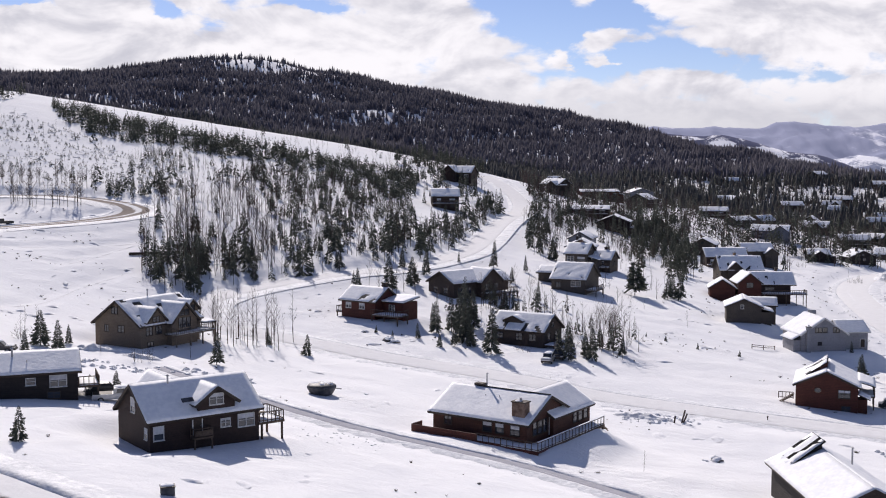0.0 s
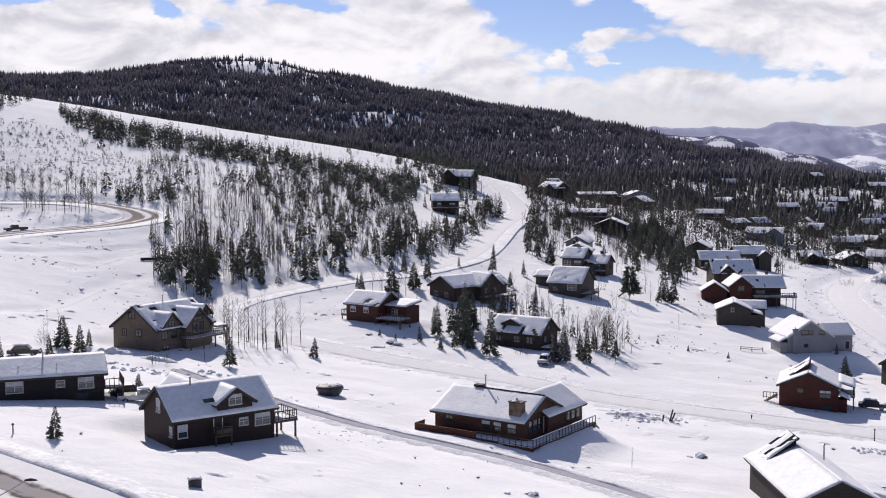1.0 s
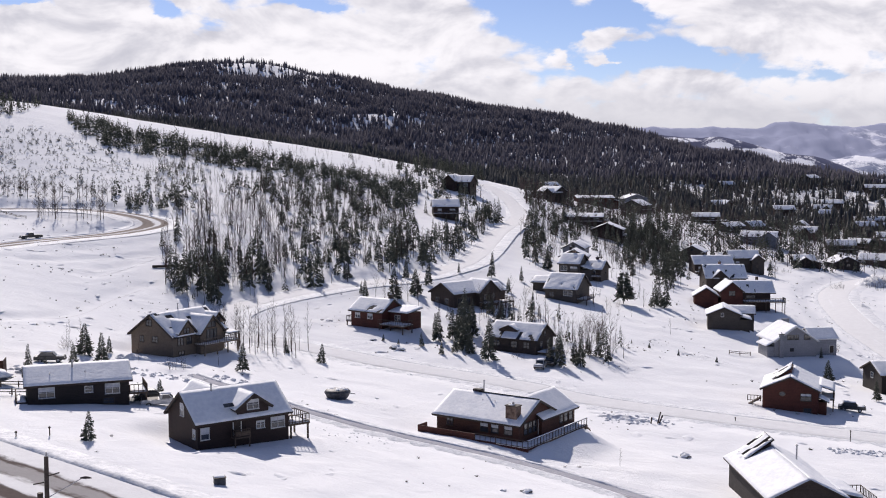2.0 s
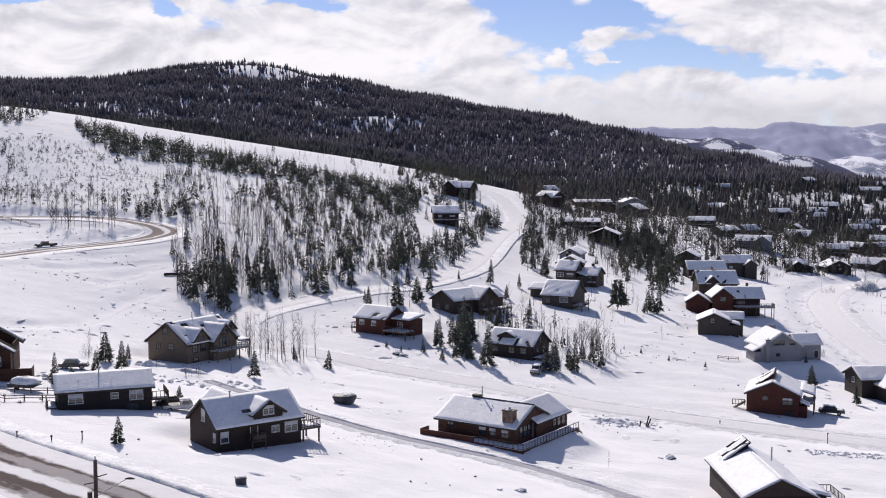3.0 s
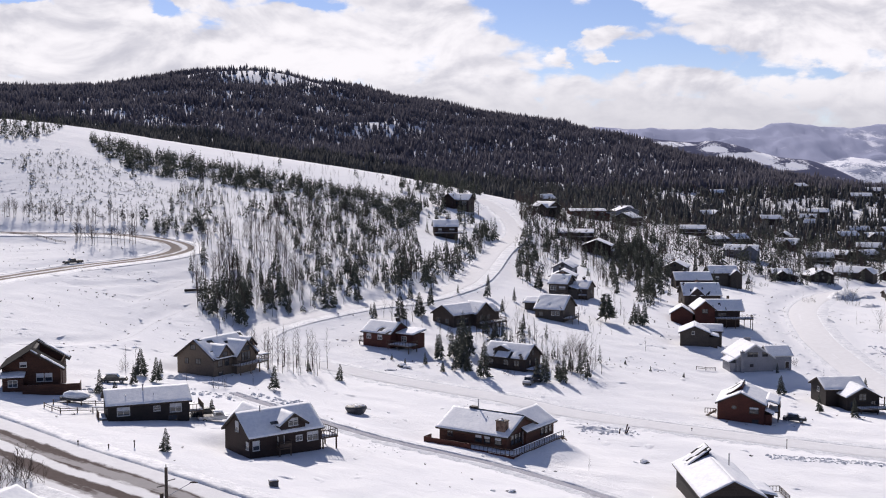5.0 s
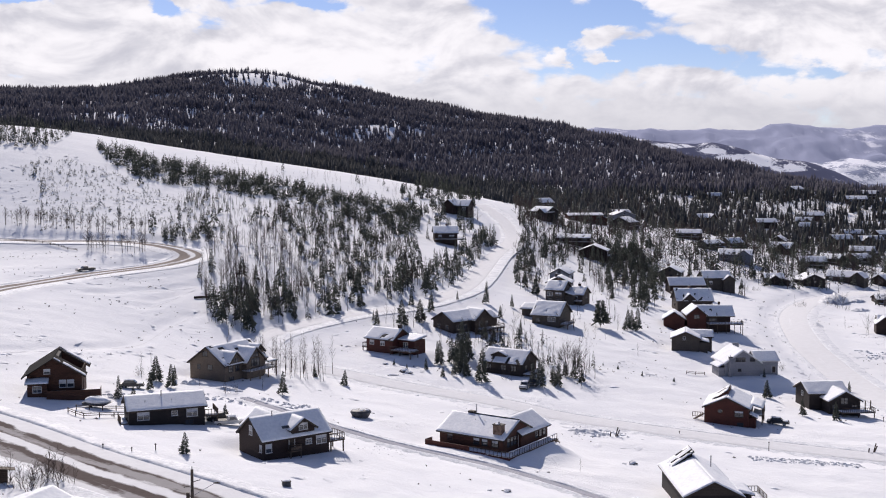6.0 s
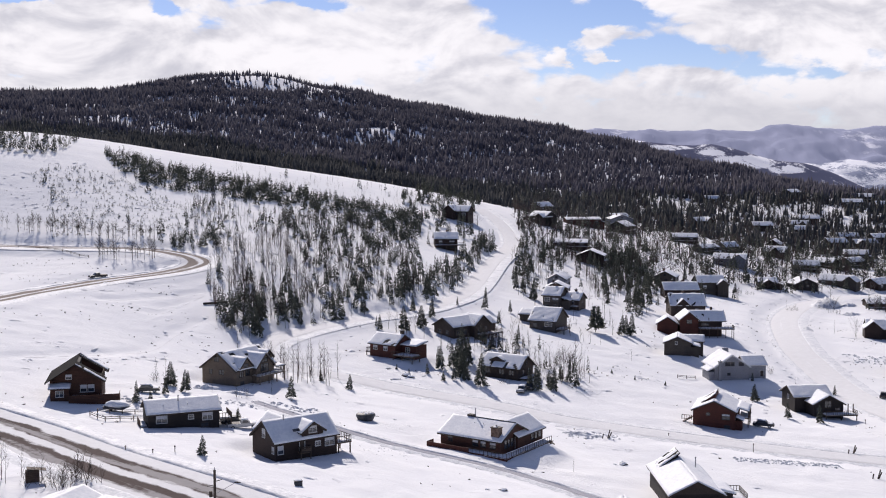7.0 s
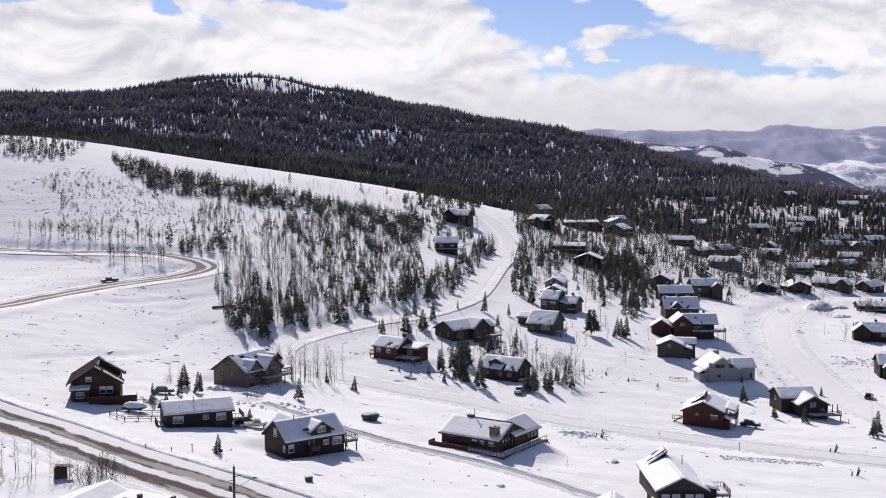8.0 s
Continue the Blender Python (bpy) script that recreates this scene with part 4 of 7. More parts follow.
def wood_house():
    h = house_at(15.72, 214.94, -4.57, -31.9, "dark cabin with a dormer and wind-swept snow on its roof")
    block(h, FRONT, 10.8, 7.6, 3.0, 2.6, WEATHERED, 0.14, (0.27, 0.1), 0.5, seed=51)
    block(h, Matrix.Translation((-1.4, -1.4, 0)) @ Matrix.Rotation(math.pi / 2, 4, "Z"), 2.6, 3.6, 4.4, 0.8, WEATHERED, 0.2, 0.0, 0.3, base=3.0, seed=53)
    w, g = face(0, -3.8, 0), face(5.4, 0, 90)
    for x in (-3.6, 0.4, 3.2):
        window(h, w, x, 1.1, 1.3, 1.2, TRIM, 2)
    for x in (-1.5, 1.4):
        window(h, g, x, 1.0, 1.1, 1.4, TRIM, 1)
    window(h, g, 0, 3.4, 0.9, 0.9, TRIM, 1)
    deck(h, FRONT, 5.42, 7.6, -3.6, 3.0, 0.5, [(7.4, -3.4), (7.4, 2.8)], [((7.5, -3.5), (7.5, 2.9))], seed=55)
    return h


def hill_house():
    h = house_at(31.83, 276.24, -2.52, -24.7, "olive-brown house with a broad snow roof and carport wing")
    block(h, FRONT, 8.3, 10.9, 4.1, 3.3, OLIVE, 0.26, (0.05, 0.0), 0.5, seed=57)
    block(h, Matrix.Translation((-5.6, 5.4, 0)), 9.4, 6.0, 4.6, 1.2, OLIVE, 0.34, 0.0, 0.5, seed=58)
    w = face(0, -5.45, 0)
    window(h, w, -2.4, 2.0, 1.2, 1.2, TRIM, 2)
    window(h, w, 1.9, 2.4, 2.2, 1.2, WHITE_TRIM, 2)
    deck(h, FRONT, 4.17, 7.0, -5.4, 0.4, 1.6, [(6.8, -5.2), (6.8, 0.2), (4.4, -5.2)], [((4.2, -5.3), (6.9, -5.3)), ((6.9, -5.3), (6.9, 0.3))], seed=59)
    return h


def grey_house():
    h = house_at(78.2, 237.9, -8.85, 6, "grey two-storey house with a gabled front and outside chimney")
    h.scale = (0.86, 0.86, 0.86)
    block(h, Matrix.Translation((-1.2, 0, 0)) @ Matrix.Rotation(math.pi / 2, 4, "Z"), 11.0, 11.2, 3.6, 3.7, GREY, 0.28, 0.0, 0.5, seed=61, trim=WHITE_TRIM)
    block(h, Matrix.Translation((7.4, 0.6, 0)), 6.6, 8.0, 3.8, 2.2, GREY, 0.12, (0.0, 0.0), 0.5, seed=62, trim=WHITE_TRIM)
    w = face(0, -5.5, 0)
    for x, z, ww in ((-2.6, 4.0, 1.6), (-1.0, 4.0, 1.0), (1.8, 4.0, 1.5)):
        window(h, w, x, z, ww, 1.1, TRIM, 2)
    window(h, w, -2.2, 1.0, 0.9, 0.7, TRIM, 1)
    door(h, face(0, -3.4, 0), 9.4, 0.0, 1.1, 1.9, TRIM)
    chimney(h, FRONT, -5.2, -5.9, 1.0, 0.9, -1, 5.4, GREY)
    wall_box(h, FRONT, -8.6, -6.82, -5.2, 1.0, -1.5, 2.2, GREY)
    flat_roof(h, face(-6.8, -2.0, -90), -3.4, 3.4, -2.2, 0.0, 2.2, 1.1, 0.26, 63)
    chimney(h, FRONT, 0.2, 4.8, 2.0, 0.5, 5.0, 8.0, GREY, False)
    return h


def red_gable_house():
    h = house_at(61.49, 182.37, -8.4, 70.5, "red-brown gabled house with a roof opening and lean-to porch")
    block(h, FRONT, 11.6, 9.2, 3.2, 2.1, RED, 0.26, (0.0, 0.0), 0.45, seed=64)
    g = face(-5.8, 0, -90)
    window(h, g, 2.6, 1.4, 1.7, 1.2, TRIM, 2, 0.3)
    window(h, g, 2.9, -0.8, 1.2, 0.9, TRIM, 2)
    ring = Shape(g)
    for k in range(12):
        a, b = k * math.pi / 6, (k + 1) * math.pi / 6
        ring.bar((-1.3 + 0.5 * math.cos(a), -0.04, 2.4 + 0.38 * math.sin(a)), (-1.3 + 0.5 * math.cos(b), -0.04, 2.4 + 0.38 * math.sin(b)), 0.06, sides=4)
    rw = part("window", ring, TAN, h, "oval window")
    part("pane", Shape(g @ Matrix.Translation((-1.3, -0.02, 2.4)) @ Matrix.Rotation(math.pi / 2, 4, "X")).bar((0, 0, -0.02), (0, 0, 0.03), 0.42, sides=12), GLASS, rw)
    # raised half roof with a steep triangular end wall
    cl = Shape(Matrix.Rotation(math.pi / 2, 4, "Z")).prism([(0.0, 5.2), (3.9, 3.5), (0.0, 6.35)], -3.0, 3.0)
    part("clerestory", cl, RED, h)
    slope = math.atan2(3.0, 4.2)
    at = Matrix.Translation((0.2, 4.2, 3.4)) @ Matrix.Rotation(math.pi, 4, "Z") @ Matrix.Rotation(slope, 4, "X")
    up = part("roof", Shape(at).box(-3.4, 3.4, 0, 5.1, 0, 0.12), SHINGLE, h)
    part("snow", snow_slab(at @ Matrix.Translation((0, 0, 0.12)), -3.4, 3.4, 0, 5.1, 0.14, 65, 0.42), SNOW, up, smooth=True)
    wall_box(h, FRONT, -5.2, -2.8, -6.0, -4.62, -2, 1.2, RED)
    flat_roof(h, FRONT, -5.5, -2.5, -6.4, -4.6, 1.2, 0.8, 0.2, 66)
    deck(h, FRONT, -1.0, 5.6, -7.2, -4.92, 1.0, [(x, -7.0) for x in (-0.6, 2.4, 5.4)], [((-0.9, -7.1), (5.5, -7.1))], seed=67)
    flat_roof(h, FRONT, -1.6, 6.2, -7.2, -4.5, 2.55, 0.75, 0.2, 69)
    for x in (0.0, 2.8, 5.6):
        part("post", Shape(FRONT).box(x - 0.09, x + 0.09, -7.08, -6.9, 1.0, 2.62), DECK_WOOD, h)
    st = flight(h, -4.6, -3.5, 5.0, 0.3, 1.26, 0.2, 7)
    railing(st, FRONT, (-4.6, 5.0), (-4.6, 7.2), 0.6, gap=0.5)
    return h


def dark_side_house():
    h = house_at(90.7, 210.5, -12.43, 4.7, "near-black house with a front gable wing and deck")
    block(h, FRONT, 9.2, 8.4, 4.2, 1.9, BLACK_WOOD, 0.3, 0.0, 0.5, seed=71)
    block(h, Matrix.Translation((2.1, -5.6, 0)) @ Matrix.Rotation(math.pi / 2, 4, "Z"), 6.6, 7.4, 3.3, 2.0, BLACK_WOOD, 0.3, 0.0, 0.5, seed=72)
    g = face(2.1, -8.9, 0)
    window(h, g, -0.2, 2.4, 1.6, 1.6, TRIM, 2)
    for x in (-2.4, 2.3):
        window(h, g, x, 1.0, 1.2, 1.3, TRIM, 2)
    deck(h, FRONT, 0.4, 8.4, -11.4, -8.92, 1.0, [(0.6, -11.2), (4.4, -11.2), (8.2, -11.2)], [((0.5, -11.3), (8.3, -11.3)), ((8.3, -11.3), (8.3, -9.0))], seed=73)
    window(h, face(-4.6, 0, -90), 0.0, 3.0, 1.0, 1.0, WHITE_TRIM, 1)
    for x in (6.9, 8.2):
        part("post", Shape(FRONT).box(x - 0.1, x + 0.1, -9.2, -9.0, 1.0, 3.3), DECK_WOOD, h)
    return h


def white_roof_house():
    h = house_at(39.7, 113.6, -5.8, 91, "black house under a deep white snow roof")
    block(h, FRONT, 17.4, 8.2, 3.15, 2.05, BLACK_WOOD, 0.3, 0.0, 0.6, seed=75)
    g = face(-8.7, 0, -90)
    for x in (-2.9, -1.1, 1.2, 2.9):
        window(h, g, x, 1.1, 1.2, 1.3, WHITE_TRIM, 2, 0.4)
    part("gable_board", Shape(g).prism([(-3.7, 3.2), (3.7, 3.2), (0.0, 5.0)], -0.06, -0.005), WEATHERED, h)
    wall_box(h, FRONT, -6.5, -1.0, -6.4, -4.12, -2, 2.5, BLACK_WOOD)
    flat_roof(h, FRONT, -6.9, -0.6, -6.8, -3.9, 2.5, 0.6, 0.3, 76)
    # raised shed roof over the back of one slope, partly swept bare
    part("wall", Shape(FRONT).add([(5.0, 3.4, 3.5), (5.0, 0.0, 5.1), (5.0, 0.0, 6.1), (8.3, 3.4, 3.5), (8.3, 0.0, 5.1), (8.3, 0.0, 6.1)],
                                  [(0, 1, 2), (3, 5, 4), (1, 4, 5, 2), (0, 3, 4, 1), (0, 2, 5, 3)]), BLACK_WOOD, h)
    slope = math.atan2(2.6, 3.6)
    at = Matrix.Translation((6.65, 3.6, 3.52)) @ Matrix.Rotation(math.pi, 4, "Z") @ Matrix.Rotation(slope, 4, "X")
    shed = part("roof", Shape(at).box(-2.0, 2.0, 0, 4.8, 0, 0.14), DARK_ROOF, h)
    part("snow", snow_slab(at @ Matrix.Translation((0, 0, 0.14)), -1.9, 1.9, 0.2, 4.7, 0.16, 79, 0.5, 0.2), SNOW, shed, smooth=True)
    deck(h, FRONT, -4.0, 1.0, -9.6, -6.42, 0.8, [(-3.8, -9.4), (0.8, -9.4)], [((-3.9, -9.5), (0.9, -9.5)), ((0.9, -9.5), (0.9, -6.6))], seed=77)
    deck(h, FRONT, -9.4, -5.0, 4.12, 5.4, 0.9, [(-9.2, 5.2), (-5.2, 5.2)], [((-9.3, 5.3), (-5.1, 5.3)), ((-9.3, 4.2), (-9.3, 5.3))], seed=78)
    stovepipe(h, FRONT, 3.4, -2.6, 3.6, 6.0)
    return h


def terrace_house():
    h = house_at(82.4, 306.7, -7.35, -2, "red-brown house with two gables and a high timber balcony")
    block(h, Matrix.Translation((-1.4, 0, 0)) @ Matrix.Rotation(math.pi / 2, 4, "Z"), 9.0, 6.0, 4.6, 2.4, RED, 0.26, 0.0, 0.5, seed=81)
    block(h, Matrix.Translation((5.0, 0.8, 0)), 9.0, 8.6, 4.2, 2.8, BROWN, 0.12, (0.1, 0.0), 0.5, seed=82, rake=1.4)
    block(h, Matrix.Translation((-8.0, -0.5, 0)) @ Matrix.Rotation(radians(82), 4, "Z"), 7.0, 6.6, 3.2, 2.1, RED, 0.3, 0.0, 0.5, seed=83)
    w = face(0, -4.5, 0)
    window(h, w, -1.4, 3.4, 1.6, 1.2, TRIM, 2)
    window(h, face(5.0, -3.5, 0), -1.0, 2.2, 2.4, 1.2, TRIM, 3)
    deck(h, FRONT, 1.7, 13.0, -6.8, -3.52, 1.9, [(x, -6.6) for x in (2, 4.8, 7.6, 10.2, 12.8)] + [(12.8, -3.7)], [((1.8, -6.7), (12.9, -6.7)), ((12.9, -6.7), (12.9, -3.6))], seed=84)
    part("chimney", Shape(FRONT).box(6.6, 7.3, 2.0, 2.7, 5.6, 8.0), TRIM, h)
    return h


def brown_gable_house():
    h = house_at(69.7, 266.35, -7.47, 78.4, "olive-brown gabled house with a lean-to at its side")
    block(h, FRONT, 9.4, 7.8, 3.6, 1.7, OLIVE, 0.3, 0.0, 0.45, seed=85)
    g = face(-4.7, 0, -90)
    window(h, g, -0.4, 3.2, 0.6, 0.8, WHITE_TRIM, 1)
    wall_box(h, FRONT, -4.0, 1.4, -6.2, -3.92, -2, 2.4, OLIVE)
    flat_roof(h, FRONT, -4.3, 1.8, -6.6, -3.9, 2.4, 0.7, 0.28, 86)
    block(h, Matrix.Translation((3.8, -4.0, 0)) @ Matrix.Rotation(math.pi / 2, 4, "Z"), 7.0, 5.0, 3.4, 1.4, OLIVE, 0.3, 0.0, 0.4, seed=87)
    return h


def plain_house(x, y, yaw, length, width, eave, rise, wall, label, seed, wing=None, lights=2, sink=0.4, swept=0.0, deep=0.28):
    """A house farther off: gabled block, an optional cross wing (along, across, length, width, eave, rise), windows on the sides seen,
    and by its seed a deck, a chimney, a lean-to or a raised entry."""
    rnd = random.Random(seed)
    h = house_at(x, y, ground_at(x, y) - sink, yaw, label)
    block(h, FRONT, length, width, eave, rise, wall, deep, swept, 0.5, base=-3.5, seed=seed)
    if wing:
        a, c, wl, ww, we, wr = wing
        block(h, Matrix.Translation((a, c, 0)) @ Matrix.Rotation(math.pi / 2, 4, "Z"), wl, ww, we, wr, wall, deep, 0.0, 0.45, base=-3.5, seed=seed + 3)
    front = face(0, -width / 2, 0)
    for k in range(lights):
        at = -length / 2 + length * (k + 0.5) / lights
        window(h, front, at, eave * 0.55, rnd.uniform(1.2, 2.2), 1.2, TRIM if k % 2 else WHITE_TRIM, 2, rnd.choice((0.0, 0.2, 0.5)))
        if eave > 4.2:
            window(h, front, at, eave * 0.12, 1.3, 1.1, TRIM, 2)
    for turn, side in ((-90, -1), (90, 1)):
        window(h, face(side * length / 2, 0, turn), 0.6, eave * 0.5, 1.2, 1.2, TRIM, 2)
        window(h, face(side * length / 2, 0, turn), 0.0, eave + rise * 0.2, 0.9, 0.8, TRIM, 1)
    kind = rnd.randrange(4)
    if not wing and kind in (0, 1):
        w0, w1 = -length / 2, length / 2 + (2.4 if kind else 0.0)
        z = eave * 0.45
        deck(h, FRONT, w0, w1, -width / 2 - 2.4, -width / 2 - 0.02, z, [(w0 + 0.2, -width / 2 - 2.2), (0, -width / 2 - 2.2), (w1 - 0.2, -width / 2 - 2.2)],
             [((w0 + 0.1, -width / 2 - 2.3), (w1 - 0.1, -width / 2 - 2.3))], seed=seed)
    elif kind == 2:
        wall_box(h, FRONT, length / 2 - 0.02, length / 2 + 3.0, -width * 0.3, width * 0.4, -3, eave * 0.6, wall)
        flat_roof(h, face(length / 2, 0, 90), -width * 0.35, width * 0.45, -3.3, 0.0, eave * 0.6, 0.9, 0.2, seed)
    if kind != 3:
        chimney(h, FRONT, length * rnd.uniform(-0.3, 0.3), width * 0.12, 0.8, 0.7, eave, eave + rise + 0.9, STONE if seed % 2 else TRIM, True)
    else:
        stovepipe(h, FRONT, length * 0.2, width * 0.1, eave + rise * 0.6, eave + rise + 1.0)
    return h


NEAR_HOUSES = [dormer_cabin(), log_house(), black_cabin(), chalet(), tan_house(), red_cabin(), corner_house(), wood_house(), hill_house(), grey_house(),
               red_gable_house(), dark_side_house(), white_roof_house(), terrace_house(), brown_gable_house()]

# x, y, yaw, length, width, eave, rise, wall, label, wing, windows
VILLAGE = [
    (38.0, 318, -25, 6.0, 8.0, 4.6, 2.4, OLIVE, "brown house with a plain snow roof on the hillside", None, 2),
    (44.9, 319.5, -25, 5.4, 7.6, 3.6, 2.1, WEATHERED, "small brown house with a deck on the hillside", None, 1),
    (43.0, 354.7, 73, 10, 6.8, 5.6, 1.8, BLUE_GREY, "blue-grey gabled house on the hillside", None, 2),
    (40.1, 332.8, 77, 7, 8.2, 4.9, 1.9, OLIVE, "brown house with a white snow gable", None, 1),
    (0.6, 413, 4, 9.5, 9.0, 4.6, 2.4, BROWN, "dark cabin under a peaked snow roof by the road", None, 2),
    (7.6, 504, 14, 12.5, 8.5, 4.6, 2.6, BROWN, "large dark lodge with a snow roof above the woods", (-3, -3, 8, 6, 5.0, 2.6), 3),
    (89.0, 347, 0, 12.5, 10, 5.4, 3.6, WEATHERED, "weathered brown house with a small dormer gable", (-2.0, -3.4, 4, 4.4, 5.6, 2.0), 2),
    (98.0, 402, 2, 14, 8.5, 5.0, 2.6, BROWN, "dark house with a broad snow roof", None, 3),
    (101.0, 445, 70, 10, 9.5, 4.6, 2.4, OLIVE, "brown house with a white snow roof", None, 2),
    (119.0, 440, 4, 12, 9, 5.8, 2.6, OLIVE, "brown house with a deck at the roadside", (4.8, -3, 6, 5, 5.0, 1.8), 2),
    (157.5, 484, 6, 8.6, 8, 3.2, 2.0, BLACK_WOOD, "small black house with a snow roof", (0, -3, 6, 5, 3.0, 1.6), 2),
    (178.0, 494, 76, 10, 12, 3.4, 2.6, BLACK_WOOD, "black gabled house with a snow roof", None, 2),
    (205.0, 523, 0, 16, 9, 3.6, 2.6, OLIVE, "brown house under a long white roof", (8.2, -2, 8, 7, 3.6, 2.6), 3),
    (230.0, 532, 30, 13, 9, 3.6, 2.6, BROWN, "brown house with a long snow roof", None, 2),
    (203.0, 455, -6, 15, 10, 3.0, 1.7, BROWN, "low brown house with a white roof", None, 2),
    (163.5, 349, -14, 13, 9.5, 4.2, 2.8, BROWN, "dark house with two gables beside bare trees", (-4.6, -3, 7, 6, 4.6, 2.4), 2),
    (142.0, 274, -10, 10, 9, 4.6, 2.6, BLACK_WOOD, "black house with a porch at the road", (-1, -4, 6, 6, 4.0, 2.2), 2),
    (64.0, 505, 3, 17, 9, 3.4, 1.4, BROWN, "long brown house with a flat snow roof", None, 3),
    (70.0, 470, 76, 11, 13, 4.2, 2.6, BROWN, "dark house with a broad roof among pines", None, 2),
    (57.0, 585, -10, 12, 9, 5.5, 2.4, BLACK_WOOD, "black house among pines", (3, -3, 8, 6, 5, 2), 2),
    (88.0, 655, 0, 22, 9, 4.6, 1.2, RED, "long reddish lodge with a flat snow roof", None, 4),
    (113.0, 655, 80, 12, 13, 4.6, 3.0, OLIVE, "brown gabled house among pines", None, 2),
    (117.0, 690, 84, 12, 15, 7.0, 2.6, BLUE_GREY, "blue-grey house with a wide gable", None, 2),
    (70.0, 745, 10, 14, 9, 5.0, 2.8, BROWN, "brown house half hidden in the woods", None, 2),
    (150.0, 640, 5, 15, 9, 4.0, 2.0, BROWN, "brown house among bare trees", None, 2),
    (152.0, 590, 10, 13, 8, 3.6, 1.8, OLIVE, "low house among bare trees", None, 2),
    (155.0, 545, 12, 17, 10, 4.6, 2.4, BLUE_GREY, "grey-blue house with a wide snow roof", (5, -3, 7, 7, 4.6, 2.4), 2),
    (205.0, 575, -16, 14, 9, 3.8, 2.4, BROWN, "brown house with a slanting snow roof", None, 2),
    (228.0, 610, -20, 13, 9, 3.8, 2.2, BROWN, "brown house among bare trees", None, 2),
    (255.0, 640, 15, 13, 9, 4.0, 2.4, OLIVE, "brown house with a small snow roof", None, 2),
    (200.0, 820, 0, 16, 10, 5.0, 2.8, BROWN, "far brown house with a snow roof", (4, -3, 8, 7, 5, 2.6), 2),
    (252.0, 835, 10, 15, 10, 5.0, 2.6, BROWN, "far brown house in the valley woods", None, 2),
    (285.0, 760, -8, 15, 10, 4.8, 2.8, OLIVE, "far house with a bright snow roof", None, 2),
    (310.0, 900, 20, 16, 10, 5.0, 2.6, BROWN, "far house in the valley woods", None, 2),
    (332.0, 800, 4, 15, 10, 5.0, 2.6, BROWN, "far dark house with a snow roof", None, 2),
    (275.0, 690, 8, 15, 10, 4.6, 2.6, OLIVE, "brown house with a snow roof in the valley", None, 2),
    (300.0, 640, -10, 14, 10, 4.6, 2.6, BROWN, "brown house at the edge of the village", None, 2),
    (128.0, 770, 0, 15, 9, 4.6, 2.4, OLIVE, "far house with a snow roof among pines", None, 2),
    (385.0, 1010, 0, 18, 11, 5.0, 2.8, BROWN, "far valley house with a snow roof", None, 2),
    (340.0, 1050, 20, 18, 11, 5.0, 2.8, BROWN, "far valley house with a snow roof", None, 2),
    (291.0, 864, 12, 13, 9, 4.4, 3.0, OLIVE, "far house with a white snow roof among pines", (3, -3, 7, 6, 4.4, 2.6), 2),
    (283.0, 832, -18, 12, 9, 4.0, 2.8, BROWN, "far dark house with a slanting snow roof", None, 2),
    (307.0, 800, 24, 16, 10, 4.2, 3.0, OLIVE, "far house under a broad white roof", None, 2),
    (311.0, 774, -4, 18, 9, 3.8, 2.8, BROWN, "long far house with a bright snow roof", (-5, -3, 7, 7, 3.8, 2.6), 3),
    (222.0, 696, 34, 13, 9, 4.2, 3.0, BROWN, "dark valley house with a steep snow roof", None, 2),
    (205.0, 632, -26, 14, 9, 4.0, 3.2, WEATHERED, "brown valley house with a long slanting roof", (2, -3, 7, 6, 4.0, 2.8), 2),
    (170.0, 612, 12, 11, 8, 3.8, 2.6, OLIVE, "small valley house with a snow roof", None, 2),
    (414.0, 1056, 10, 16, 10, 4.6, 3.0, OLIVE, "far house with a white roof at the valley end", None, 2),
    (415.0, 1008, -12, 17, 10, 4.6, 3.0, BROWN, "far house with a snow roof at the valley end", None, 2),
    (256.0, 1024, 30, 13, 9, 4.6, 3.0, BROWN, "house with a snow roof high in the woods", None, 2),
]
for k, (x, y, yaw, ln, wd, ev, rs, wall, label, wing, lights) in enumerate(VILLAGE):
    if y > 470:
        yaw += (-26, 14, 31, -12, 22, -35, 8)[k % 7]
    plain_house(x, y, yaw, ln, wd, ev, rs, wall, label, 101 + k * 5, wing, lights, swept=((0.05, 0.0), (0.18, 0.05), (0.28, 0.1), 0.0)[k % 4])


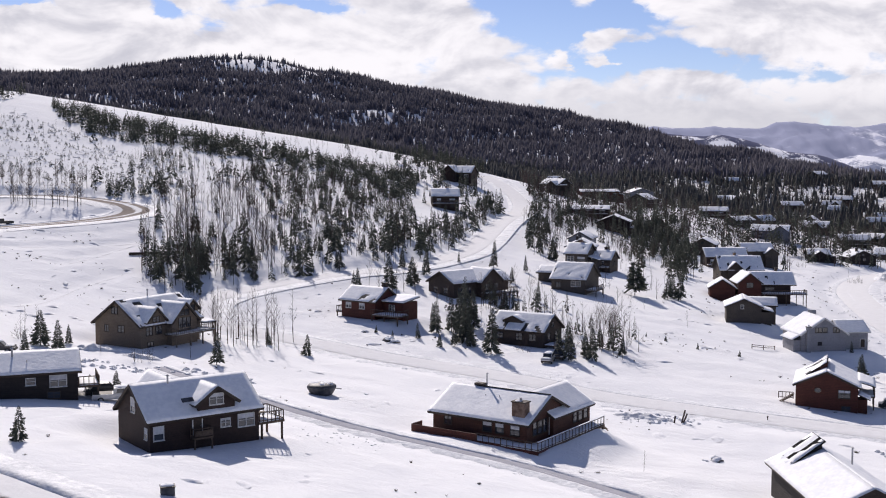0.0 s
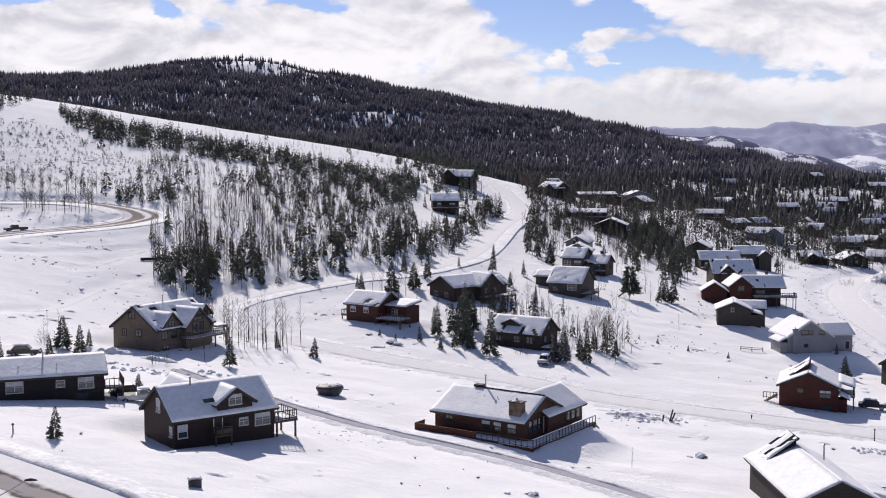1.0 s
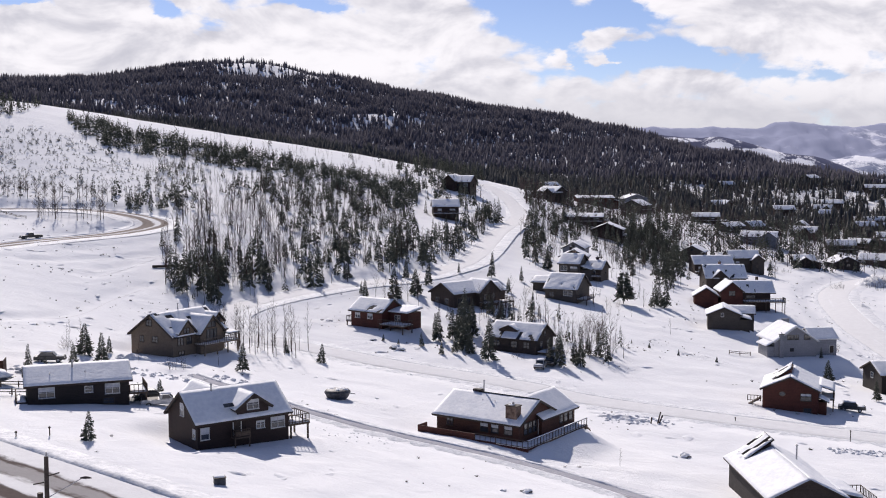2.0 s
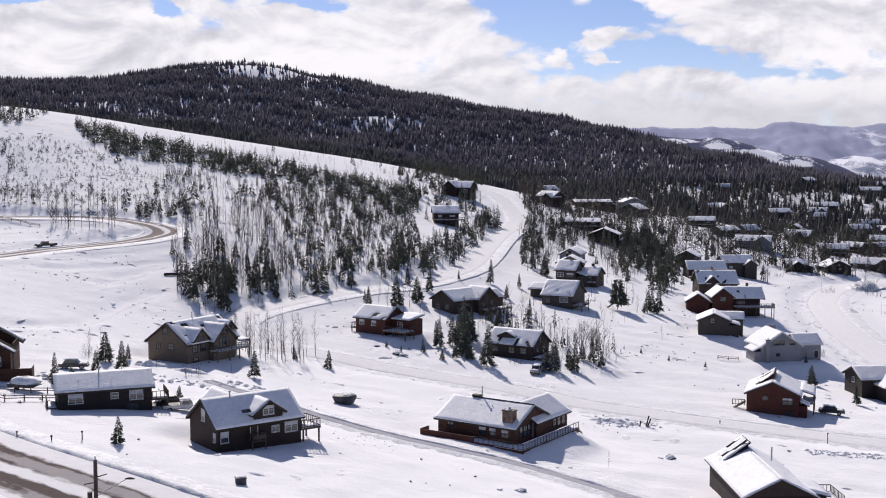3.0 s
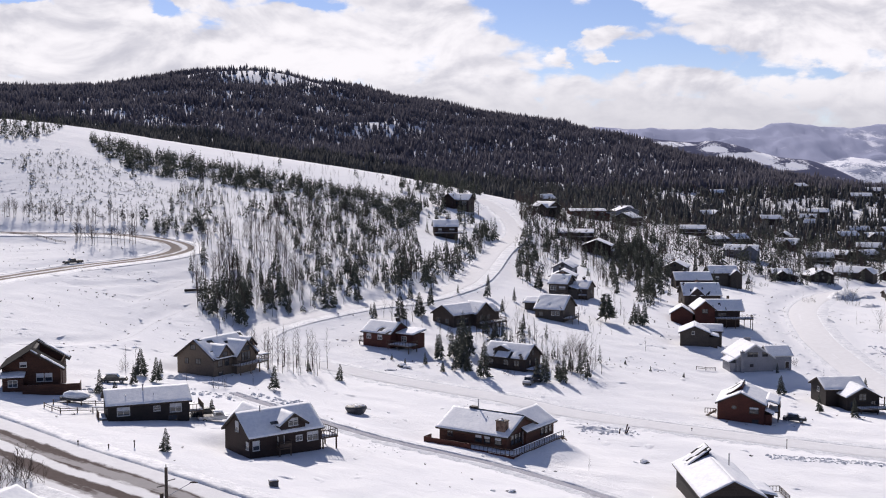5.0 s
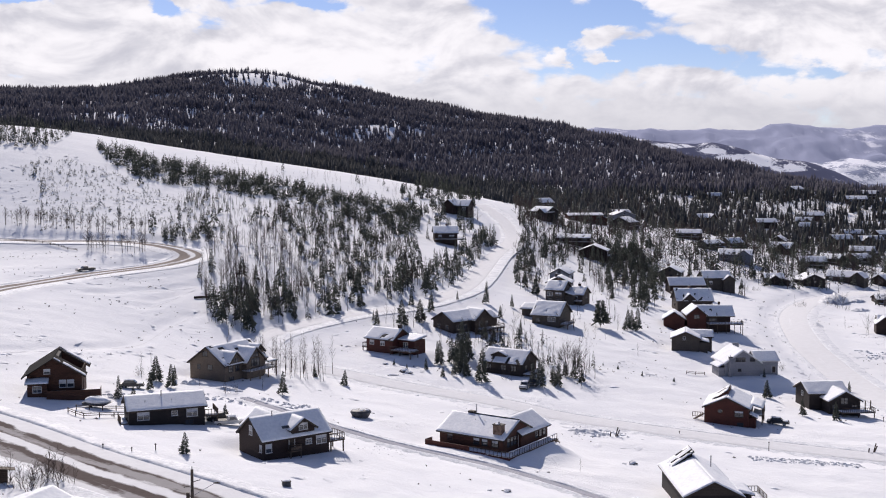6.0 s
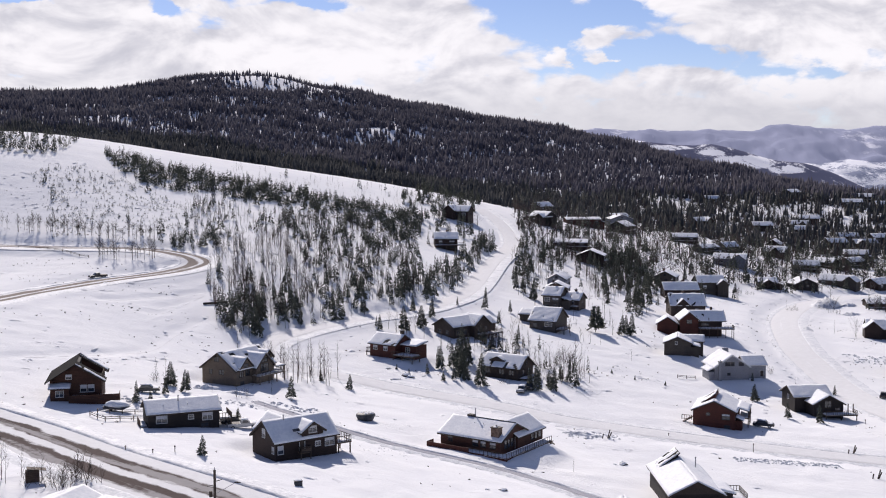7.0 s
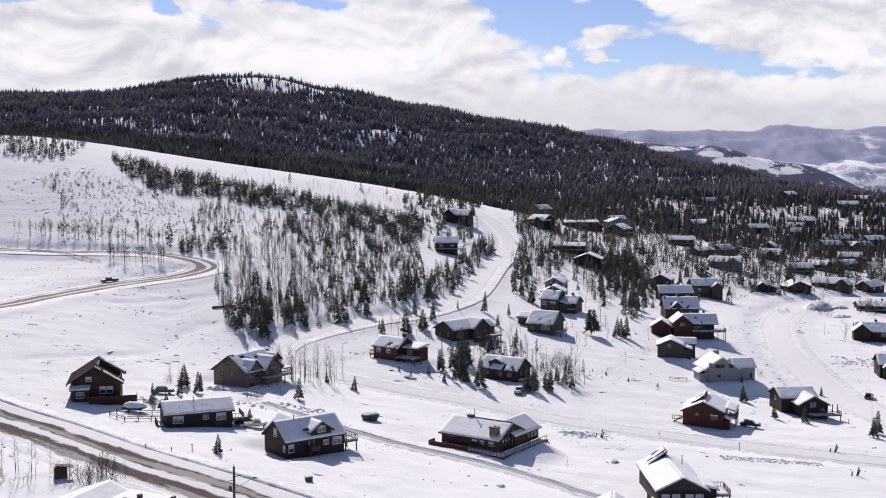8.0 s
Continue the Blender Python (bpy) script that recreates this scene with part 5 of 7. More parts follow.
# ---- trees ----
def pine_crown(seed, boughs, sprays=0, spread=0.2, foot=0.1, rag=0.45, taper=0.75, fine=1.0):
    """A ragged crown one metre high: single boughs of uneven reach round a thin stem, with gaps between them."""
    rnd = np.random.RandomState(seed)
    v, t = [], []
    lean, side = rnd.uniform(0, 6.283), rnd.uniform(0.05, 0.3)
    up = np.array((0, 0, 1.0))

    def fin(a, b, wide, tilt):
        """A pointed blade from a to b, with its broad middle turned by tilt."""
        d = b - a
        p = np.cross(d, up)
        p = p / (np.linalg.norm(p) + 1e-9)
        p = p * math.cos(tilt) + up * math.sin(tilt)
        m, n = a + d * rnd.uniform(0.5, 0.75), len(v)
        v.extend([tuple(a), tuple(m + p * wide), tuple(b), tuple(m - p * wide * rnd.uniform(0.5, 1.1))])
        t.extend([(n, n + 1, n + 2), (n, n + 2, n + 3)])

    for k in range(boughs):
        h = foot + (0.97 - foot) * min(1.0, (k + rnd.rand()) / boughs)
        w = k * 2.4 + rnd.uniform(-0.7, 0.7)
        r = spread * (1.04 - h) ** taper * rnd.uniform(1 - rag, 1.12) * (1 + side * math.cos(w - lean) * math.sin(h * 7 + lean)) + 0.010
        if rnd.rand() < 0.12:
            continue
        out = np.array((math.cos(w), math.sin(w), 0.0))
        a = up * (h + 0.02) + out * r * 0.12
        b = up * (h - r * rnd.uniform(-0.05, 0.55)) + out * r
        fin(a, b, r * rnd.uniform(0.13, 0.22) * fine + 0.004 * fine, rnd.uniform(-0.5, 0.5))
        fin(a, b - up * r * 0.1, r * rnd.uniform(0.12, 0.20) * fine + 0.004 * fine, rnd.uniform(1.1, 2.0))
        for _ in range(sprays):
            c = a + (b - a) * rnd.uniform(0.35, 0.85)
            q = w + rnd.choice((-1, 1)) * rnd.uniform(0.5, 1.2)
            e = c + np.array((math.cos(q), math.sin(q), rnd.uniform(-0.3, 0.5))) * r * rnd.uniform(0.25, 0.5)
            fin(c, e, (r * 0.10 + 0.004) * fine, rnd.uniform(0, 3))
    n = len(v)
    v += [(0.012, 0, 0.0), (-0.008, 0.01, 0.0), (-0.008, -0.01, 0.0), (0, 0, 1.03)]
    t += [(n, n + 1, n + 3), (n + 1, n + 2, n + 3), (n + 2, n, n + 3)]
    return np.array(v), np.array(t)


def far_pine(seed, tiers=3):
    """A small crown of ragged tiers for woods seen from far off."""
    rnd = np.random.RandomState(seed)
    v, t = [], []
    for z0, z1, r in ((0.05, 0.55, 0.16), (0.30, 0.80, 0.12), (0.55, 1.0, 0.07)) if tiers == 3 else ((0.0, 0.62, 0.15), (0.36, 1.0, 0.10)):
        n, sides = len(v), 4
        turn = rnd.uniform(0, 3)
        for i in range(sides):
            a, k = turn + 6.283 * (i + rnd.uniform(-0.3, 0.3)) / sides, rnd.uniform(0.5, 1.4)
            v.append((r * k * math.cos(a), r * k * math.sin(a), z0 + rnd.uniform(-0.08, 0.08)))
        v.append((rnd.uniform(-0.02, 0.02), 0, z1))
        t += [(n + i, n + (i + 1) % sides, n + sides) for i in range(sides)]
    return np.array(v), np.array(t)


def twig(v, t, a, b, r0, r1):
    """A flat sliver, for the thinnest branches."""
    d = np.array(b) - np.array(a)
    p = np.cross(d, (0.37, -0.8, 0.2))
    p = p / (np.linalg.norm(p) + 1e-9)
    n = len(v)
    v += [tuple(a - p * r0), tuple(a + p * r0), tuple(b + p * r1), tuple(b - p * r1)]
    t += [(n, n + 1, n + 2), (n, n + 2, n + 3)]


def limb(v, t, a, b, r0, r1, sides=3):
    a, b = np.array(a, float), np.array(b, float)
    d = (b - a) / (np.linalg.norm(b - a) + 1e-9)
    p = np.cross(d, (0.3, 0.9, 0.2) if abs(d[2]) > 0.7 else (0, 0, 1))
    p /= np.linalg.norm(p)
    q = np.cross(d, p)
    n = len(v)
    for c, r in ((a, r0), (b, r1)):
        for i in range(sides):
            w = 6.283 * i / sides
            v.append(tuple(c + r * (p * math.cos(w) + q * math.sin(w))))
    for i in range(sides):
        j = (i + 1) % sides
        t += [(n + i, n + j, n + j + sides), (n + i, n + j + sides, n + i + sides)]


def bare_tree(seed, limbs, twigs, spread=0.17, first=0.3, stem=0.011, steep=1.5, sides=4):
    """A leafless tree one metre high: bent stem, rising limbs and twigs."""
    rnd = np.random.RandomState(seed)
    v, t = [], []
    path = [np.array((0.0, 0.0, 0.0))]
    for k in range(4):
        path.append(path[-1] + np.array((rnd.uniform(-0.02, 0.02), rnd.uniform(-0.02, 0.02), 0.245)))
    for k in range(4):
        limb(v, t, path[k], path[k + 1], stem * (1 - k * 0.23), stem * (1 - (k + 1) * 0.23), sides)
    for k in range(limbs):
        z = first + (0.93 - first) * (k + rnd.rand()) / limbs
        i = min(3, int(z / 0.245))
        a = path[i] + (path[i + 1] - path[i]) * (z / 0.245 - i)
        w, r = rnd.uniform(0, 6.283), spread * (1.1 - z) * rnd.uniform(0.6, 1.3) + 0.02
        b = a + np.array((math.cos(w) * r, math.sin(w) * r, r * steep * rnd.uniform(0.6, 1.1)))
        (limb if limbs > 10 else twig)(v, t, a, b, stem * 0.42, stem * 0.15)
        for _ in range(twigs):
            c = a + (b - a) * rnd.uniform(0.3, 0.95)
            w2, r2 = w + rnd.uniform(-1.2, 1.2), r * rnd.uniform(0.3, 0.7)
            twig(v, t, c, c + np.array((math.cos(w2) * r2, math.sin(w2) * r2, r2 * steep * rnd.uniform(0.4, 1.1))), stem * 0.26, stem * 0.10)
    return np.array(v), np.array(t)


def shrub(seed, stems=16):
    """A low leafless bush, one metre high."""
    rnd = np.random.RandomState(seed)
    v, t = [], []
    for _ in range(stems):
        w, r = rnd.uniform(0, 6.283), rnd.uniform(0.1, 0.9)
        a = np.array((rnd.uniform(-0.25, 0.25), rnd.uniform(-0.25, 0.25), -0.15))
        twig(v, t, a, np.array((math.cos(w) * r, math.sin(w) * r, rnd.uniform(0.3, 1.0))), 0.07, 0.035)
    return np.array(v), np.array(t)


def hummock(seed):
    """A low uneven mound of snow one metre high, drawn out along the wind."""
    rnd = np.random.RandomState(seed)
    v, t, sides = [], [], 8
    for r, h in ((2.6, 0.0), (1.5, 0.7), (0.6, 1.0)):
        for i in range(sides):
            a, k = 6.283 * i / sides, rnd.uniform(0.65, 1.35)
            v.append((r * k * math.cos(a) * 1.7, r * k * math.sin(a) * 0.8, h * rnd.uniform(0.8, 1.2)))
    for j in range(2):
        for i in range(sides):
            a, b = j * sides + i, j * sides + (i + 1) % sides
            t += [(a, b, b + sides), (a, b + sides, a + sides)]
    v.append((0, 0, 1.05))
    t += [(2 * sides + i, 2 * sides + (i + 1) % sides, 3 * sides) for i in range(sides)]
    return np.array(v), np.array(t)


def scatter(name, shapes, x, y, z, size, material, label, category, seed=0, widen=None):
    """Many plants merged into one mesh."""
    rnd = np.random.RandomState(seed)
    vs, ts, k = [], [], 0
    kind, turn = rnd.randint(0, len(shapes), len(x)), rnd.uniform(0, 6.283, len(x))
    wide = rnd.uniform(0.8, 1.25, len(x)) if widen is None else widen
    for s, (v, t) in enumerate(shapes):
        pick = np.where(kind == s)[0]
        if not len(pick):
            continue
        c, q = np.cos(turn[pick])[:, None], np.sin(turn[pick])[:, None]
        w = (size * wide)[pick][:, None]
        px = x[pick][:, None] + (v[None, :, 0] * c - v[None, :, 1] * q) * w
        py = y[pick][:, None] + (v[None, :, 0] * q + v[None, :, 1] * c) * w
        pz = z[pick][:, None] + v[None, :, 2] * size[pick][:, None]
        vs.append(np.stack([px, py, pz], -1).reshape(-1, 3))
        ts.append((t[None] + (k + np.arange(len(pick)) * len(v))[:, None, None]).reshape(-1, 3))
        k += len(pick) * len(v)
    return tagged(new(name, tri_mesh(name, np.vstack(vs), np.vstack(ts), material)), label, category, kind="stuff")


def inside(poly, x, y):
    p = np.array(poly, float)
    hit = np.zeros(len(x), bool)
    for (x0, y0), (x1, y1) in zip(p, np.roll(p, -1, 0)):
        cross = ((y0 > y) != (y1 > y)) & (x < (x1 - x0) * (y - y0) / (y1 - y0 + 1e-12) + x0)
        hit ^= cross
    return hit


HOUSE_SPOTS = np.array([(o.location.x, o.location.y) for o in scene.objects if o.name.startswith("house") and o.parent is None])


def clear_of(x, y, houses=9.0, road=1.5):
    keep = np.ones(len(x), bool)
    for hx, hy in HOUSE_SPOTS:
        keep &= (x - hx) ** 2 + (y - hy) ** 2 > houses**2
    for key, (half, bank, _) in ROADS.items():
        line = LINES[key]
        for c in np.array_split(np.arange(len(x)), max(1, len(x) // 20000)):
            d = ((x[c, None] - line[None, :, 0]) ** 2 + (y[c, None] - line[None, :, 1]) ** 2).min(1)
            keep[c] &= d > (half + road) ** 2
    return keep


def sow(poly, count, seed, clump=None, houses=9.0):
    """Plan points in a polygon, thinned by soft clumps."""
    rnd = np.random.RandomState(seed)
    p = np.array(poly, float)
    x, y = rnd.uniform(*p[:, 0][[p[:, 0].argmin(), p[:, 0].argmax()]], count * 6), rnd.uniform(*p[:, 1][[p[:, 1].argmin(), p[:, 1].argmax()]], count * 6)
    keep = inside(poly, x, y) & clear_of(x, y, houses)
    if clump:
        size, share = clump
        keep &= waves(x, y, seed + 50, size) * 0.5 + 0.5 + rnd.uniform(-0.2, 0.2, len(x)) > 1 - share
    k = np.where(keep)[0][:count]
    return x[k], y[k], ground(x[k], y[k])


PINES = [pine_crown(60 + k, 92 + 8 * (k % 4), 0, 0.16 + 0.033 * (k % 4), (0.04, 0.14, 0.30)[k % 3], 0.45, (0.85, 0.75, 0.6)[k % 3]) for k in range(12)]
MID_PINES = [pine_crown(80 + k, 42, 0, 0.18 + 0.03 * (k % 4), (0.04, 0.10, 0.2)[k % 3], 0.4, (0.85, 0.7)[k % 2], 1.45) for k in range(12)]
VALLEY_PINES = [pine_crown(110 + k, 20, 0, 0.17 + 0.03 * (k % 4), (0.02, 0.15)[k % 2], 0.4) for k in range(8)]
FAR_PINES = [far_pine(k) for k in range(8)]
HILL_PINES = [far_pine(30 + k, 2) for k in range(10)]
ASPENS = [bare_tree(20 + k, 10, 3, 0.17, 0.22, 0.0125, 1.7, 3) for k in range(8)]
THIN_ASPENS = [bare_tree(40 + k, 8, 2, 0.2, 0.2, 0.009, 1.5, 3) for k in range(6)]
HAZE_ASPENS = [bare_tree(160 + k, 8, 2, 0.36, 0.08, 0.034, 1.15, 3) for k in range(6)]
ROW_TREES = [bare_tree(60 + k, 22, 3, 0.24, 0.30, 0.013, 1.3, 4) for k in range(5)]
HUMMOCKS = [hummock(k) for k in range(7)]
SHRUBS = [shrub(k) for k in range(6)]
SMALL_PINES = [pine_crown(170 + k, 20, 0, 0.20 + 0.03 * (k % 4), (0.02, 0.08, 0.16)[k % 3], 0.45, (0.8, 0.6, 0.45)[k % 3], 1.9) for k in range(12)]
SAPLINGS = [pine_crown(140 + k, 11, 0, 0.36 + 0.06 * (k % 3), 0.02, 0.4, 0.45, 2.2) for k in range(6)]

WOODS = {  # plan outlines
    "edge": [(-57, 225), (-49, 231), (-45, 247), (-35, 259), (-27, 265), (-19, 271), (-12, 286), (-4, 298), (6, 331), (19, 407), (23, 450), (15, 454), (5, 379), (-6, 333), (-14, 314), (-25, 305), (-36, 298), (-45, 289), (-55, 280), (-65, 265), (-64, 248)],
    "gap": [(-50, 305), (-36, 330), (-13, 336), (-4, 367), (-26, 395), (-40, 354)],
    "band": [(80, 499), (93, 526), (101, 493), (97, 441), (86, 378), (68, 318), (64, 326), (73, 391), (75, 444)],
    "yards": [(-6, 236), (4, 246), (14, 250), (26, 246), (40, 218), (34, 203), (22, 206), (12, 226)],
    "haze": [(52, 360), (58, 435), (80, 522), (102, 523), (95, 460), (72, 380), (62, 350)],
    "haze_west": [(25, 330), (28, 407), (40, 487), (67, 479), (46, 403), (32, 318)],
    "aspen": [(-62, 237), (-74, 281), (-81, 331), (-74, 350), (-64, 370), (-52, 359), (-42, 313), (-39, 266), (-48, 250), (-53, 237)],
    "mixed": [(-71, 434), (-53, 437), (-34, 431), (-12, 405), (-8, 355), (-11, 300), (-24, 285), (-37, 286), (-46, 312), (-56, 356), (-68, 401)],
    "upper": [(-172, 510), (-157, 511), (-134, 491), (-114, 495), (-92, 500), (-68, 496), (-44, 493), (-22, 490), (-10, 474), (-11, 408), (-21, 410), (-36, 431), (-51, 443), (-68, 448), (-85, 446), (-104, 446), (-117, 434), (-134, 440), (-153, 464)],
    "chain": [(-110, 410), (-100, 427), (-84, 385), (-74, 345), (-84, 340), (-98, 360)],
    "field": [(-143, 345), (-186, 444), (-173, 463), (-150, 451), (-125, 427), (-105, 401), (-93, 374), (-94, 353), (-106, 345), (-126, 348)],
    "bend_pines": [(-103, 336), (-98, 341), (-94, 356), (-84, 352), (-79, 332), (-84, 330), (-94, 330)],
    "bend_row": [(-119, 308), (-97, 306), (-97, 314), (-119, 317)],
    "roadside": [(-190, 362), (-150, 350), (-136, 342), (-104, 338), (-102, 346), (-126, 350), (-150, 360)],
    "knoll": [(-216, 470), (-206, 478), (-196, 474), (-190, 484), (-188, 520), (-200, 558), (-223, 552), (-238, 534)],
    "uphill": [(39, 580), (72, 748), (76, 604), (128, 608), (102, 468), (80, 425), (66, 440), (58, 444), (42, 436), (30, 368)],
    "lodge": [(-24, 520), (-10, 640), (24, 660), (16, 520), (14, 472), (6, 400), (3, 424), (-7, 412)],
    "valley_clumps": [(88, 470), (120, 500), (150, 470), (185, 520), (240, 560), (330, 640), (330, 760), (240, 700), (160, 620), (100, 560)],
    "bank": [(20, 262), (28, 300), (30, 330), (52, 340), (62, 320), (56, 286), (50, 258), (38, 240)],
    "wedge": [(-113, 437), (-101, 443), (-84, 443), (-68, 429), (-62, 372), (-72, 358), (-84, 359), (-98, 387)],
    "crest": [(-110, 516), (-60, 508), (-18, 514), (8, 520), (18, 580), (-1, 590), (-41, 560), (-110, 545)],
}


def grow():
    rnd = np.random.RandomState(9)

    def lots(name, shapes, sowings, material, label, category, lo, hi, seed):
        xyz = [np.concatenate(c) for c in zip(*sowings)]
        size = np.random.RandomState(seed).uniform(lo, hi, len(xyz[0])) * np.random.RandomState(seed + 1).uniform(0.7, 1.1, len(xyz[0]))
        return scatter(name, shapes, xyz[0], xyz[1], xyz[2] - 0.15, size, material, label, category, seed)

    lots("pine_wood", PINES, [sow(WOODS["edge"], 225, 1, (11, 0.62)), sow(WOODS["aspen"], 16, 4)],
         NEEDLES, "dense dark green pines on the snowy slope", "trees", 4.2, 9.6, 5)
    lots("pine_wood", PINES, [sow(WOODS["band"], 130, 32, houses=5.0), sow(WOODS["haze"], 60, 33, (20, 0.6)), sow(WOODS["haze_west"], 40, 34, (16, 0.5)), sow(WOODS["lodge"], 130, 3, houses=4.6)],
         NEEDLES, "dark green pines between the village houses", "trees", 5.0, 9.5, 35)
    lots("pine_wood", SMALL_PINES, [sow(WOODS["upper"], 1750, 6, (13, 0.52))],
         NEEDLES, "band of small dark pines on the upper slope", "trees", 2.6, 6.2, 11)
    lots("pine_wood", MID_PINES, [sow(WOODS["mixed"], 340, 2, (12, 0.46)), sow(WOODS["knoll"], 130, 7, (13, 0.6)), sow(WOODS["gap"], 30, 31), sow(WOODS["chain"], 34, 42), sow(WOODS["wedge"], 40, 55, (10, 0.5)), sow(WOODS["yards"], 26, 53, houses=6.5), sow(WOODS["bend_pines"], 46, 41), sow(WOODS["field"], 12, 43), sow(WOODS["edge"], 70, 46, (9, 0.55)), sow(WOODS["crest"], 14, 10)],
         NEEDLES, "scattered dark pines in the middle of the slope", "trees", 3.2, 7.0, 12)
    lots("pine_wood", MID_PINES, [sow(WOODS["uphill"], 210, 8, (26, 0.5))], NEEDLES, "dark pines climbing the slope above the road", "trees", 4.0, 8.4, 13)
    lots("pine_wood", MID_PINES, [sow(WOODS["valley_clumps"], 330, 49, (26, 0.34), houses=7.0)], NEEDLES, "clumps of tall dark pines between the valley houses", "trees", 7.0, 12.5, 50)
    lots("aspen_wood", ASPENS, [sow(WOODS["aspen"], 430, 12, (14, 0.62)), sow(WOODS["edge"], 120, 14)],
         ASPEN_BARK, "tall bare grey-brown aspens on the snowy slope", "trees", 4.6, 8.6, 17)
    lots("aspen_wood", ASPENS, [sow(WOODS["mixed"], 600, 13, (16, 0.6)), sow(WOODS["uphill"], 300, 15),
                                sow(WOODS["yards"], 70, 39, houses=6.5), sow(WOODS["bank"], 26, 52, houses=7.5), sow(WOODS["wedge"], 90, 54), sow(WOODS["haze"], 330, 36, houses=7.0), sow(WOODS["haze_west"], 230, 37, (14, 0.7), houses=7.0), sow(WOODS["band"], 90, 38, houses=7.0), sow(WOODS["lodge"], 60, 16)],
         ASPEN_BARK, "bare grey-brown aspens on the snowy slope", "trees", 3.2, 6.6, 18)
    lots("aspen_wood", THIN_ASPENS, [sow(WOODS["crest"], 150, 18), sow(WOODS["upper"], 260, 19), sow(WOODS["field"], 40, 45), sow(WOODS["chain"], 60, 47)],
         ASPEN_BARK, "thin bare aspens near the crest of the hill", "trees", 2.6, 5.4, 21)
    lots("aspen_wood", ROW_TREES, [sow(WOODS["roadside"], 60, 20), sow(WOODS["bend_row"], 26, 44)],
         ASPEN_BARK, "row of bare brown trees along the curving road", "trees", 4.5, 8.5, 48)
    lots("shrub_field", SAPLINGS, [sow(WOODS["field"], 760, 22, (11, 0.74))], NEEDLES, "scattered small dark saplings in the snow", "shrubs", 0.7, 1.85, 23)

    # woods of the far hill: closed stands, a few open glades (x, y, half length, half depth, share bare) and a thin crest
    n = 77000
    y = np.sqrt(rnd.uniform(700.0**2, 1900.0**2, n))
    x = rnd.uniform(-0.44, 0.44, n) * (y + 100)
    bare = np.zeros(n)
    for gx, gy, ga, gb, share in ((-75, 1322, 30, 22, 0.9), (-16, 1345, 42, 16, 0.7), (143, 1412, 26, 22, 0.75), (200, 1398, 40, 14, 0.5), (-340, 1150, 85, 60, 0.5), (-250, 1380, 120, 26, 0.34),
                                  (-160, 1370, 50, 26, 0.45), (240, 1210, 90, 30, 0.4), (212, 1003, 55, 38, 0.75), (265, 1000, 60, 26, 0.7), (142, 880, 50, 30, 0.5), (320, 950, 60, 30, 0.6), (90, 1050, 60, 36, 0.42), (60, 1180, 60, 30, 0.3)):
        bare = np.maximum(bare, share * np.exp(-(((x - gx) / ga) ** 2 + ((y - gy) / gb) ** 2) ** 2))
    along, across = x * 0.6 - y * 0.8, x * 0.8 + y * 0.6
    streak = waves(along * 0.3, across, 67, 34) + 0.5 * waves(along * 0.5, across, 68, 16) + 0.35 * rnd.uniform(-1, 1, n)
    top = ((x + 250) / 118) ** 2 + ((y - 1610) / 95) ** 2 < 1
    lower = (x > 20) & (y < 930 + 0.35 * x)
    foot = np.clip((1060 + 0.25 * x - y) / 160, 0, 1) * (x > 20)
    clump = waves(x, y, 71, 46) + 0.5 * waves(x, y, 74, 17) + 0.4 * rnd.uniform(-1, 1, n)
    keep = ~(lower & (rnd.rand(n) < 0.15)) & (clump > 2.4 * foot - 2.3) & (rnd.rand(n) > bare) & (streak < 1.75) & ~(top & (rnd.rand(n) < 0.92)) & ~((x < 30) & (y < 760))
    x, y, top = x[keep], y[keep], top[keep]
    size = rnd.uniform(6.0, 11.5, len(x)) * (1 + 0.25 * waves(x, y, 69, 60)) * np.where(top, 1.1, 1.0)
    for near, shapes, needles, label in ((y < 1050, FAR_PINES, FOOT_NEEDLES, "dark conifer forest on the foot of the far hill"), (y >= 1050, HILL_PINES, HAZED_NEEDLES, "dark conifer forest covering the far hill")):
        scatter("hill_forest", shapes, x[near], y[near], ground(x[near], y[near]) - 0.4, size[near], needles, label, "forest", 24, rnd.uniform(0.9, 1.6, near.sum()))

    # trees that half hide the houses farther up the valley
    spots = np.array([(hx, hy) for hx, hy in HOUSE_SPOTS if hy > 430])
    x = np.repeat(spots[:, 0], 9) + rnd.uniform(-11, 11, len(spots) * 9)
    y = np.repeat(spots[:, 1], 9) - rnd.uniform(6.0, 13.0, len(spots) * 9)
    keep = clear_of(x, y, 5.0, 1.0)
    x, y = x[keep], y[keep]
    pine = rnd.rand(len(x)) < 0.45
    scatter("valley_pines", MID_PINES, x[pine], y[pine], ground(x[pine], y[pine]) - 0.2, rnd.uniform(4.5, 9.5, pine.sum()), NEEDLES, "dark pines in front of the valley houses", "trees", 56)
    a = ~pine
    scatter("valley_aspens", HAZE_ASPENS, x[a], y[a], ground(x[a], y[a]) - 0.2, rnd.uniform(4.0, 7.5, a.sum()), HAZE_BARK, "bare brown aspens in front of the valley houses", "trees", 57)

    # patchy woods of the valley floor
    n = 7000
    y = np.sqrt(rnd.uniform(455.0**2, 1150.0**2, n))
    x = rnd.uniform(0.06, 0.46, n) * (y + 90)
    keep = (waves(x, y, 63, 60) + 0.35 * rnd.uniform(-1, 1, n) > -0.75) & clear_of(x, y, 6.2) & ~((y < 560) & (x > 135) & (y - x < 330)) & (y > 455 + 0.1 * x)
    x, y = x[keep], y[keep]
    pine = rnd.rand(len(x)) < 0.14 + 0.62 * (waves(x, y, 70, 30) > 0.22)
